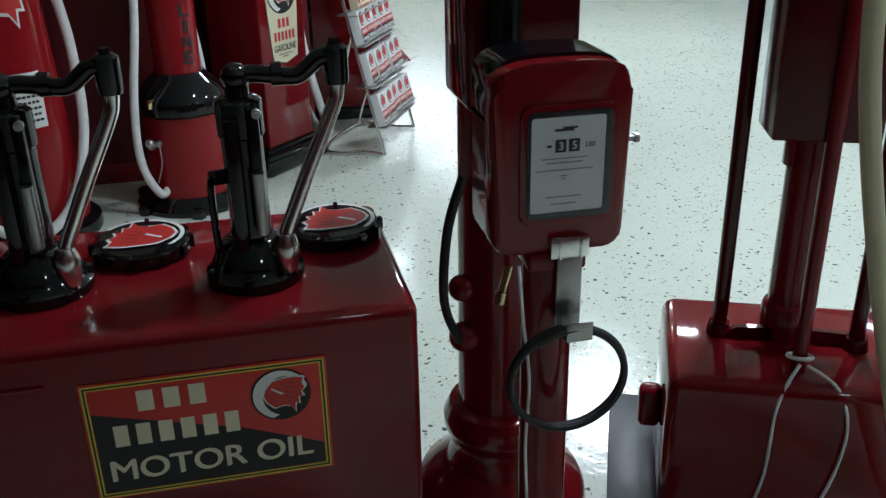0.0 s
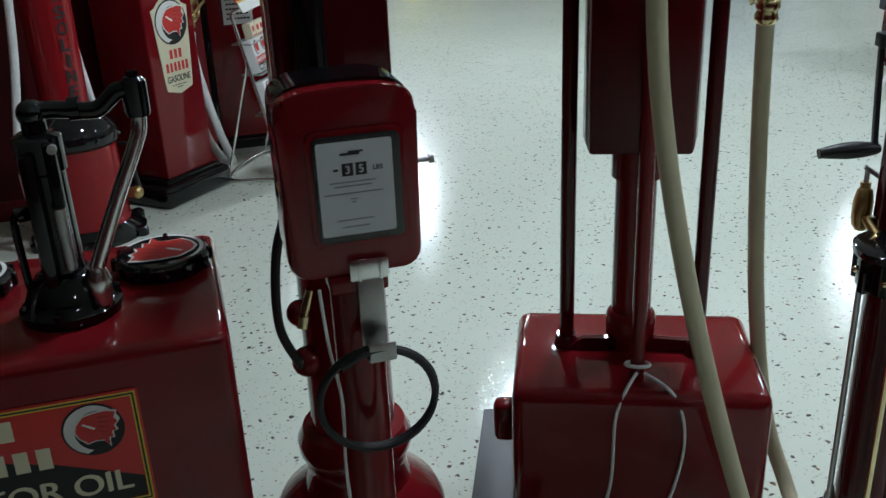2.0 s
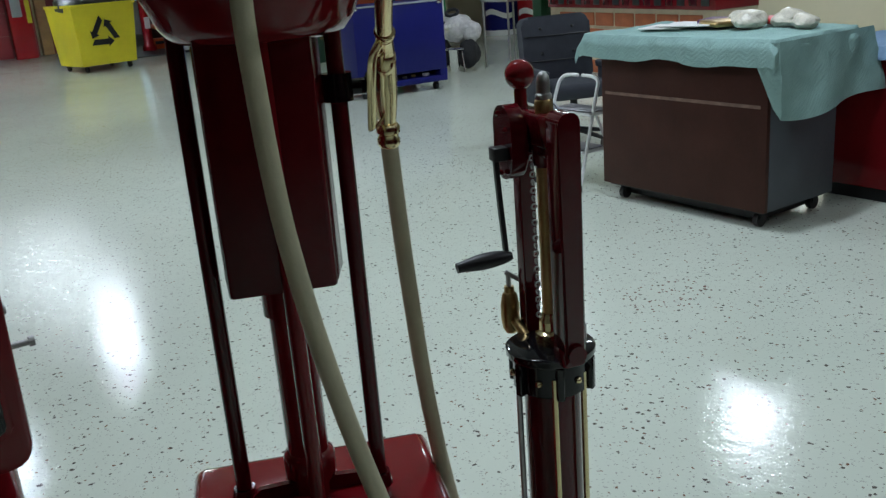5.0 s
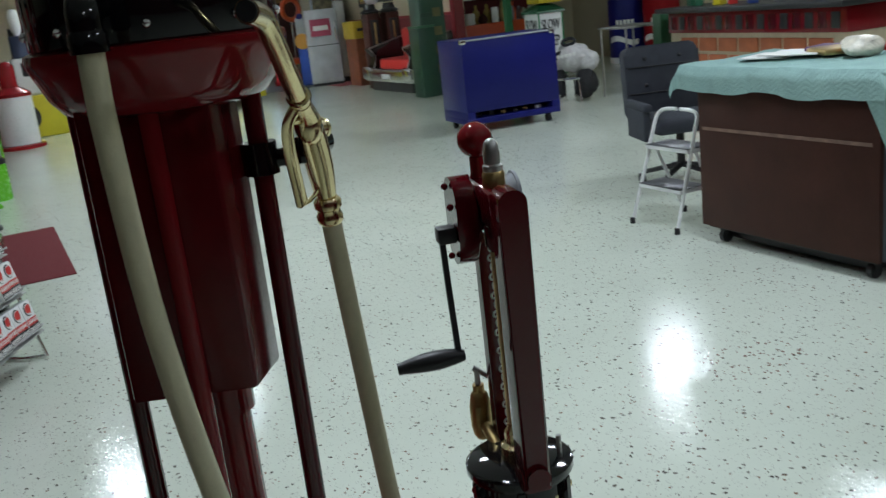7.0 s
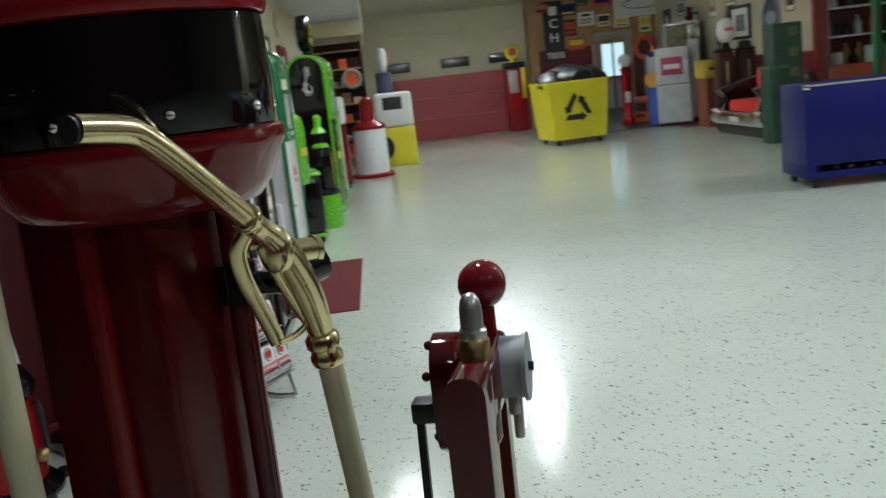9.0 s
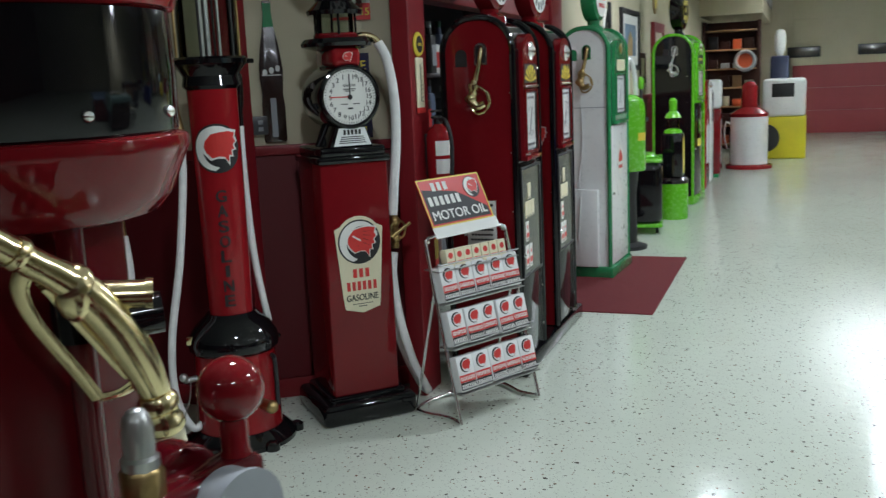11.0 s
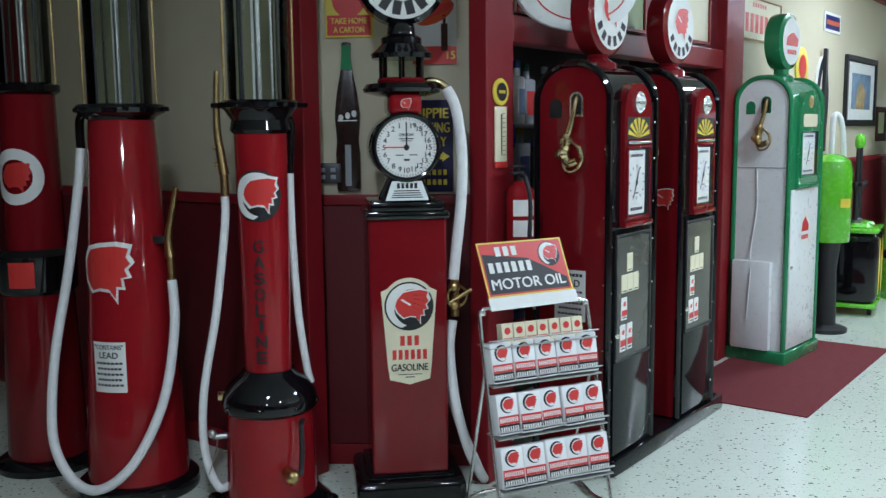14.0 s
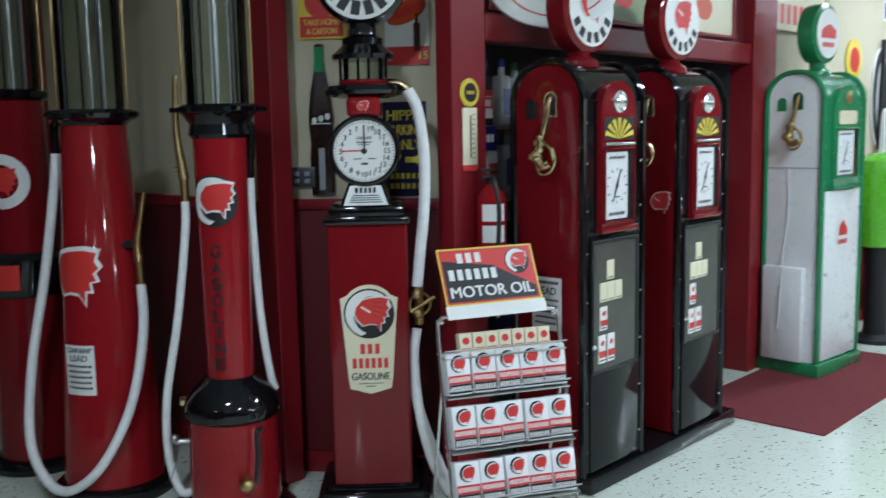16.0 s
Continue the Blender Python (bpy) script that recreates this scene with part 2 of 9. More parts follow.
def structure(name, bm, material, label, category, smooth=False):
    return tagged(link(name, bm, material, None, "", smooth), label, category, "", "structure")


def B(*makers):
    """One bmesh out of several makers."""
    bm = bmesh.new()
    for f in makers:
        f(bm)
    return bm


def pour(bm, tmp, m=None):
    """Adds a scratch bmesh to bm, moved by m."""
    tmp.verts.index_update()
    vs = [bm.verts.new(m @ v.co if m else v.co) for v in tmp.verts]
    for f in tmp.faces:
        bm.faces.new([vs[v.index] for v in f.verts])
    tmp.free()


def apart(f):
    """Lets a maker build on its own and move its result."""
    def wrap(*a, m=None, **k):
        make = f(*a, **k)

        def g(bm):
            tmp = bmesh.new()
            make(tmp)
            pour(bm, tmp, m)
        return g
    return wrap


@apart
def box(x0, y0, z0, x1, y1, z1, bevel=0.0, seg=2):
    def f(bm):
        vs = [bm.verts.new((x, y, z)) for z in (z0, z1) for x, y in ((x0, y0), (x1, y0), (x1, y1), (x0, y1))]
        fs = [bm.faces.new([vs[i] for i in q]) for q in ((3, 2, 1, 0), (4, 5, 6, 7), (0, 1, 5, 4), (1, 2, 6, 5), (2, 3, 7, 6), (3, 0, 4, 7))]
        if bevel:
            bmesh.ops.bevel(bm, geom=list({e for q in fs for e in q.edges}), offset=bevel, segments=seg, affect="EDGES", profile=0.5)
    return f


@apart
def lathe(profile, n=32, caps=True):
    """A turned body from (radius, height) pairs."""
    def f(bm):
        rings = []
        for r, z in profile:
            rings.append([bm.verts.new((max(r, 1e-4) * math.cos(2 * math.pi * i / n), max(r, 1e-4) * math.sin(2 * math.pi * i / n), z)) for i in range(n)])
        for a, b in zip(rings, rings[1:]):
            for i in range(n):
                bm.faces.new((a[i], a[(i + 1) % n], b[(i + 1) % n], b[i]))
        if caps:
            bm.faces.new(rings[0][::-1])
            bm.faces.new(rings[-1])
    return f


def rod(p, q, r, r2=None, n=16):
    """A round bar from p to q."""
    p, q = Vector(p), Vector(q)
    turn = (q - p).to_track_quat("Z", "Y").to_matrix().to_4x4()
    return lathe([(r, 0), (r if r2 is None else r2, (q - p).length)], n, m=Matrix.Translation(p) @ turn)


def smooth_line(points, steps=8):
    """A curve through the points."""
    pts = [Vector(p) for p in points]
    out = []
    for i in range(len(pts) - 1):
        a, b, c, d = pts[max(i - 1, 0)], pts[i], pts[i + 1], pts[min(i + 2, len(pts) - 1)]
        for k in range(steps):
            t = k / steps
            out.append(0.5 * ((2 * b) + (c - a) * t + (2 * a - 5 * b + 4 * c - d) * t * t + (3 * b - a - 3 * c + d) * t ** 3))
    return out + [pts[-1]]


def tube(points, r, n=12, steps=8, closed=False, curve=True, flat=1.0):
    """A bent round tube through the points."""
    def f(bm):
        line = smooth_line(points, steps) if curve else [Vector(p) for p in points]
        rings, side = [], None
        for i, p in enumerate(line):
            d = (line[min(i + 1, len(line) - 1)] - line[max(i - 1, 0)]).normalized()
            if side is None:
                side = d.orthogonal().normalized()
            side = (side - d * side.dot(d)).normalized()
            up = d.cross(side)
            rr = r(i / (len(line) - 1)) if callable(r) else r
            rings.append([bm.verts.new(p + rr * (math.cos(2 * math.pi * k / n) * side + flat * math.sin(2 * math.pi * k / n) * up)) for k in range(n)])
        for a, b in zip(rings, rings[1:]):
            for k in range(n):
                bm.faces.new((a[k], a[(k + 1) % n], b[(k + 1) % n], b[k]))
        bm.faces.new(rings[0][::-1])
        bm.faces.new(rings[-1])
    return f


def ring(center, axis, radius, r, n=36, k=8):
    """A closed hoop."""
    def f(bm):
        turn = Vector(axis).to_track_quat("Z", "Y").to_matrix()
        loops = []
        for i in range(n):
            a = 2 * math.pi * i / n
            out = turn @ Vector((math.cos(a), math.sin(a), 0))
            ax = turn @ Vector((0, 0, 1))
            c = Vector(center) + out * radius
            loops.append([bm.verts.new(c + r * (math.cos(2 * math.pi * j / k) * out + math.sin(2 * math.pi * j / k) * ax)) for j in range(k)])
        for i in range(n):
            a, b = loops[i], loops[(i + 1) % n]
            for j in range(k):
                bm.faces.new((a[j], b[j], b[(j + 1) % k], a[(j + 1) % k]))
    return f


def ball(c, r, n=20, sx=1.0, sz=1.0):
    return lathe([(r * sx * math.sin(math.pi * i / 12), -r * sz * math.cos(math.pi * i / 12)) for i in range(13)], n, m=Matrix.Translation(Vector(c)))


@apart
def slab(outline, depth, bevel=0.0):
    """A plate: an outline in x and z, from y = 0 back to y = depth."""
    def f(bm):
        a = [bm.verts.new((x, 0, z)) for x, z in outline]
        b = [bm.verts.new((x, depth, z)) for x, z in outline]
        fs = [bm.faces.new(a), bm.faces.new(b[::-1])]
        for i in range(len(a)):
            j = (i + 1) % len(a)
            fs.append(bm.faces.new((a[j], a[i], b[i], b[j])))
        if bevel:
            bmesh.ops.bevel(bm, geom=list(fs[0].edges), offset=bevel, segments=2, affect="EDGES", profile=0.5)
    return f


def arch(w, z0, z1, r=None, n=10):
    """An upright outline with a rounded top."""
    r = w / 2 if r is None else r
    pts = [(-w / 2, z0), (w / 2, z0)]
    for i in range(n + 1):
        a = math.pi / 2 * i / n
        pts.append((w / 2 - r + r * math.cos(a), z1 - r + r * math.sin(a)))
    for i in range(n + 1):
        a = math.pi / 2 * (1 + i / n)
        pts.append((-w / 2 + r + r * math.cos(a), z1 - r + r * math.sin(a)))
    return pts


def rounded(w, h, r, cx=0.0, cz=0.0, n=5):
    pts = []
    for sx, sz, a0 in ((1, -1, -90), (1, 1, 0), (-1, 1, 90), (-1, -1, 180)):
        for i in range(n + 1):
            a = radians(a0 + 90 * i / n)
            pts.append((cx + sx * (w / 2 - r) + r * math.cos(a), cz + sz * (h / 2 - r) + r * math.sin(a)))
    return pts


def disc_outline(r, cx=0.0, cz=0.0, n=28, a0=0, a1=360):
    return [(cx + r * math.cos(radians(a0 + (a1 - a0) * i / n)), cz + r * math.sin(radians(a0 + (a1 - a0) * i / n))) for i in range(n + (a1 - a0 < 360))]


LETTERS = {}


def lettering(text, height, width=None):
    """A flat mesh of words in the built-in font, centred, facing -y, in x and z; returns a maker."""
    if text not in LETTERS:
        cu = bpy.data.curves.new("text", "FONT")
        cu.body, cu.align_x, cu.align_y, cu.fill_mode = text, "CENTER", "CENTER", "FRONT"
        tmp = bpy.data.objects.new("text", cu)
        me = bpy.data.meshes.new_from_object(tmp)
        LETTERS[text] = ([v.co.copy() for v in me.vertices], [list(p.vertices) for p in me.polygons])
        bpy.data.objects.remove(tmp)
        bpy.data.meshes.remove(me)
    vs, fs = LETTERS[text]
    xs, ys = [v.x for v in vs], [v.y for v in vs]
    cx, cy = (min(xs) + max(xs)) / 2, (min(ys) + max(ys)) / 2
    kz = height / (max(ys) - min(ys))
    kx = width / (max(xs) - min(xs)) if width else kz

    @apart
    def put(x, y, z):
        def f(bm):
            for k, (du, dv) in enumerate(((0, 0), (0.022, 0.012), (-0.022, -0.012))):
                new_vs = [bm.verts.new((x + (v.x - cx) * kx + du * kz, y - 0.00012 * k, z + (v.y - cy) * kz + dv * kz)) for v in vs]
                for p in fs:
                    bm.faces.new([new_vs[i] for i in p])
        return f
    return put


def bars(n, w, h, x, y, z, m=None, gap=0.22):
    """A brand word as plain bars: n upright blocks."""
    step = w / n
    return B_join([plate(x - w / 2 + step * i + step * gap / 2, z - h / 2, x - w / 2 + step * (i + 1) - step * gap / 2, z + h / 2, y, m=m) for i in range(n)])


def B_join(makers):
    def f(bm):
        for k in makers:
            k(bm)
    return f


@apart
def plate(x0, z0, x1, z1, y):
    """A thin print: one face in x and z that looks to -y."""
    def f(bm):
        bm.faces.new([bm.verts.new(c) for c in ((x0, y, z0), (x1, y, z0), (x1, y, z1), (x0, y, z1))])
    return f


@apart
def print_face(outline, y):
    def f(bm):
        bm.faces.new([bm.verts.new((x, y, z)) for x, z in outline])
    return f


def hooded(w, z0, z1, rise, rb):
    """An upright outline with round lower corners and a broad low arch on top."""
    pts = []
    for i in range(5):
        pts.append((-w / 2 + rb - rb * math.cos(radians(90 * i / 4)), z0 + rb - rb * math.sin(radians(90 * i / 4))))
    for i in range(5):
        pts.append((w / 2 - rb + rb * math.sin(radians(90 * i / 4)), z0 + rb - rb * math.cos(radians(90 * i / 4))))
    for i in range(25):
        a = math.pi * i / 24
        c, s = math.cos(a), math.sin(a)
        pts.append((w / 2 * math.copysign(abs(c) ** 0.62, c), z1 - rise + rise * abs(s) ** 0.62))
    return pts


FAN = ((-0.85, 0.35), (-0.50, 0.75), (0.0, 0.86), (0.52, 0.90), (0.96, 0.80), (0.86, 0.50), (1.0, 0.26), (0.80, 0.06), (0.90, -0.20), (0.66, -0.24), (0.70, -0.56), (0.50, -0.54), (0.47, -1.0), (0.24, -0.64), (-0.10, -0.60), (-0.46, -0.70), (-0.80, -0.36), (-0.95, 0.0))


def fan_outline(r, cx, cz):
    """The red jagged fan of the trade mark, as a plain shape."""
    return [(cx + r * x, cz + r * z) for x, z in FAN]


def fan_lines(r, cx, cz):
    """A pale slash and dark ribs across the fan, as thin plates in x and z."""
    slash = [(cx - 0.62 * r, cz + 0.34 * r), (cx - 0.55 * r, cz + 0.42 * r), (cx - 0.02 * r, cz + 0.08 * r), (cx - 0.10 * r, cz + 0.0)]
    ribs = []
    for a, b in (((0.15, 0.62), (0.82, 0.60)), ((0.12, 0.40), (0.80, 0.26)), ((0.10, 0.16), (0.74, -0.06)), ((0.08, -0.08), (0.58, -0.34)), ((-0.30, -0.10), (-0.22, -0.50))):
        ribs.append([(cx + a[0] * r, cz + a[1] * r - 0.02 * r), (cx + b[0] * r, cz + b[1] * r), (cx + a[0] * r, cz + a[1] * r + 0.02 * r)])
    return slash, ribs


def emblem(parent, r, cx, cz, y, m=None, ring_mat=None):
    """The round trade mark in plain shapes: disc, crescent and fan."""
    if ring_mat:
        part("emblem_disc", B(print_face(disc_outline(r, cx, cz), y, m=m)), ring_mat, parent, "", False)
        outer = disc_outline(r * 0.93, cx, cz, 24, 20, 250)
        inner = disc_outline(r * 0.76, cx + 0.15 * r, cz - 0.06 * r, 24, 20, 250)[::-1]
        part("emblem_crescent", B(print_face(outer + inner, y - 0.0012, m=m)), PAPER, parent, "", False)
        fr, fx, fz = r * 0.70, cx + 0.10 * r, cz + 0.02 * r
    else:
        fr, fx, fz = r * 0.86, cx, cz
    part("emblem_edge", B(print_face(fan_outline(fr * 1.10, fx, fz), y - 0.0020, m=m)), PAPER, parent, "", False)
    part("emblem_fan", B(print_face(fan_outline(fr, fx, fz), y - 0.0028, m=m)), RED_INK, parent, "", False)
    slash, ribs = fan_lines(fr, fx, fz)
    part("emblem_slash", B(print_face(slash, y - 0.0034, m=m)), PAPER, parent, "", False)
    each("emblem_rib", [print_face(q, y - 0.0034, m=m) for q in ribs], INK, parent, "", False)


def each(name, makers, material, parent, label="", smooth=True):
    """Alike small parts, one object each."""
    return [part(name, B(k), material, parent, label, smooth) for k in makers]


def bar_row(n, w, h, x, y, z, m, material, parent, gap=0.36):
    """A brand word as plain bars, each block a part."""
    step = w / n
    each("word_bar", [plate(x - w / 2 + step * i + step * gap / 2, z - h / 2, x - w / 2 + step * (i + 1) - step * gap / 2, z + h / 2, y, m=m) for i in range(n)], material, parent, "", False)


def wrapped(bm, radius, cx=0.0):
    """Bends prints round a post: x becomes the way round at that radius, y the distance in front."""
    for k in range(-14, 15):
        bmesh.ops.bisect_plane(bm, geom=bm.verts[:] + bm.edges[:] + bm.faces[:], plane_co=(k * radius * 0.14, 0, 0), plane_no=(1, 0, 0))
    bmesh.ops.remove_doubles(bm, verts=bm.verts, dist=1e-5)
    for v in bm.verts:
        a = v.co.x / radius
        r = radius - v.co.y
        v.co.x, v.co.y = r * math.sin(a), -r * math.cos(a)
    return bm


# ---- the hall ----
structure("floor", B(box(-8, -9, -0.12, 15, 21.5, 0)), TERRAZZO, "polished off-white terrazzo floor with dark chips", "floor")
structure("ceiling", B(box(-8, -9, CEIL, 15, 21.5, CEIL + 0.15)), WHITE_CEIL, "plain white painted ceiling", "ceiling")

RAIL = 1.30


def wall_run(name, p, q, thick, z1=CEIL, rail=RAIL, label="cream wall over a red wainscot with a red rail"):
    """A straight wall whose room side runs from p to q, the room on the right hand of that way."""
    p, q = Vector((*p, 0)), Vector((*q, 0))
    d = q - p
    n = d.length
    m = Matrix.Translation(p) @ Matrix.Rotation(math.atan2(d.y, d.x), 4, "Z")
    w = structure(name, B(box(0, 0, 0, n, thick, z1, 0, 2, m=m)), CREAM, label, "wall")
    part("wainscot", B(box(0.002, -0.02, 0.1, n - 0.002, 0.0, rail - 0.05, 0.004, 1, m=m)), WALL_RED, w, "", False)
    part("dado_rail", B(box(0.002, -0.035, rail - 0.05, n - 0.002, 0.0, rail, 0.008, 2, m=m)), TRIM_RED, w)
    part("baseboard", B(box(0.002, -0.03, 0.0, n - 0.002, 0.0, 0.1, 0.006, 2, m=m)), TRIM_RED, w)
    return w


def post(name, x0, y0, x1, y1, z1=CEIL, m=None):
    return structure(name, B(box(x0, y0, 0, x1, y1, z1, 0.006, 2, m=m)), TRIM_RED, "square red painted wall post", "post")


wall_run("wall_alcove_west", (-8, 0.36), (0.06, 0.36), 0.14)
wall_run("wall_corner", (0.0, 0.474), (0.78, 0.99), 0.12)
wall_run("wall_west", (0.80, 3.82), (0.80, 20.0), 0.14)
post("post_1", -2.39, 0.30, -2.16, 0.362)
post("post_2", 0.03, 0.325, 0.16, 0.43)
post("post_3", 0.765, 0.735, 0.86, 0.945)
post("post_4", 0.70, 3.5, 0.86, 3.82)
structure("wall_north", B(box(0.8, 20.0, 0, 15, 20.2, CEIL)), CREAM, "cream north wall", "wall")
wall_run("wall_east", (9.4, 20.0), (9.4, 11.15), 0.14)
structure("wall_far_east", B(box(14.8, -9, 0, 15, 21, CEIL)), CREAM, "plain cream wall", "wall")
# Two unseen walls, coloured dark so glossy enamel reflects little and fill drops.
structure("wall_south", B(box(-8, -9, 0, 15, -8.8, CEIL)), WALL_RED, "unseen closing wall, dark red to keep reflections dark", "wall")
structure("wall_far_west", B(box(-8, -9, 0, -7.8, 1, CEIL)), WALL_RED, "unseen closing wall, dark red to keep reflections dark", "wall")
structure("crown_trim", B(box(0.8, 3.83, 2.84, 0.86, 8.80, 2.98, 0.01), box(0.86, 3.83, 2.92, 0.92, 8.80, 2.98, 0.01)), TRIM_RED, "red crown moulding along the wall", "trim")
structure("soffit", B(box(0.8, 8.80, 2.86, 1.95, 19.9, CEIL)), WHITE_CEIL, "white boxed soffit along the wall", "ceiling")
structure("soffit_trim", B(box(0.86, 8.74, 2.84, 2.01, 8.80, 2.98, 0.01), box(0.92, 8.68, 2.92, 2.01, 8.74, 2.98, 0.01)), TRIM_RED, "red moulding round the soffit edge", "trim")

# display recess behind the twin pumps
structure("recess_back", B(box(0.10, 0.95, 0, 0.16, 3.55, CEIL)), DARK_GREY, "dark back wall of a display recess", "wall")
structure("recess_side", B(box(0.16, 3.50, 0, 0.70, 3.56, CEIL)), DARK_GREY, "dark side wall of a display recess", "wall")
hd = structure("header_beam", B(box(0.72, 0.97, 1.98, 0.84, 3.5, 2.10, 0.008)), TRIM_RED, "red header beam over the display recess", "trim")
structure("transom_panel", B(box(0.72, 0.97, 2.10, 0.79, 3.5, CEIL)), WALL_RED, "red panel over the header beam", "wall")
structure("mat_floor", B(box(0.90, 2.56, 0.0, 1.73, 4.52, 0.008, 0.003)), MAT_RED, "dark red carpet mat on the floor", "mat")


def ceiling_fixture(x, y):
    t = thing("ceiling_light", pose(x, y, LAMP_Z + 0.09), "unseen round white hanging light with a bright diffuser", "lamp", "ceiling lights")
    part("rim", B(lathe([(0.18, 0), (0.19, -0.02), (0.19, -0.06), (0.155, -0.07), (0.155, -0.055), (0.145, 0)], 24, caps=False)), WHITE, t)
    part("diffuser", B(lathe([(0.145, -0.045), (0.145, -0.05)], 24)), LENS, t)
    part("stem", B(rod((0, 0, -0.03), (0, 0, CEIL - LAMP_Z - 0.09), 0.012, None, 8), lathe([(0.06, CEIL - LAMP_Z - 0.115), (0.06, CEIL - LAMP_Z - 0.09)], 16), lathe([(0.17, -0.01), (0.05, 0.03)], 20)), WHITE, t)
    return t


# Added uplight, hung out of view, that brightens the far end off the ceiling.
def bowl_fixture(x, y):
    t = thing("fill_bowl", pose(x, y, BOWL_Z), "unseen white fill bowl, added to light the far ceiling", "lamp", "bowl lights")
    part("bowl", B(lathe([(0.05, -0.14), (0.16, -0.10), (0.23, -0.02), (0.24, 0.0), (0.225, 0.0), (0.15, -0.085), (0.04, -0.12)], 28)), WHITE, t)
    part("stem", B(rod((0, 0, -0.125), (0, 0, CEIL - BOWL_Z), 0.010, None, 8), lathe([(0.06, CEIL - BOWL_Z - 0.025), (0.06, CEIL - BOWL_Z)], 16)), WHITE, t)
    return t


# Fixtures of assumed form, all out of view; the fill lamps get one too.
first = ceiling_fixture(*LAMPS[0])
for lx, ly in LAMPS[1:]:
    if ly <= 9:
        copy_thing(first, pose(lx, ly, LAMP_Z + 0.09))
far_lamps = [p for p in LAMPS if p[1] > 9]
first = bowl_fixture(*far_lamps[0])
for lx, ly in far_lamps[1:]:
    copy_thing(first, pose(lx, ly, BOWL_Z))

# overhead door in the north wall
DOOR_RED = mat("faded red door paint", (0.27, 0.032, 0.036), 0.45, 0, 0, 0.08, 1.5, 0.03, 60)
gd = structure("door_1", B(box(2.4, 19.93, 0, 6.0, 20.0, 3.13)), CREAM, "cream and red sectional overhead door with small windows", "door")
for i in range(6):
    z0 = 0.52 * i
    part("panel", B(box(2.42, 19.88, z0 + 0.002, 5.98, 19.925, z0 + 0.518, 0.003)), DOOR_RED if i < 3 else CREAM, gd, "", False)
for x in (2.30, 3.80, 5.02):
    w = part("window", B(box(x, 19.86, 1.74, x + 0.72, 19.885, 1.98, 0.02)), SATIN_BLACK, gd)
    part("pane", B(box(x + 0.06, 19.852, 1.79, x + 0.66, 19.862, 1.93, 0.004)), PANE, w)


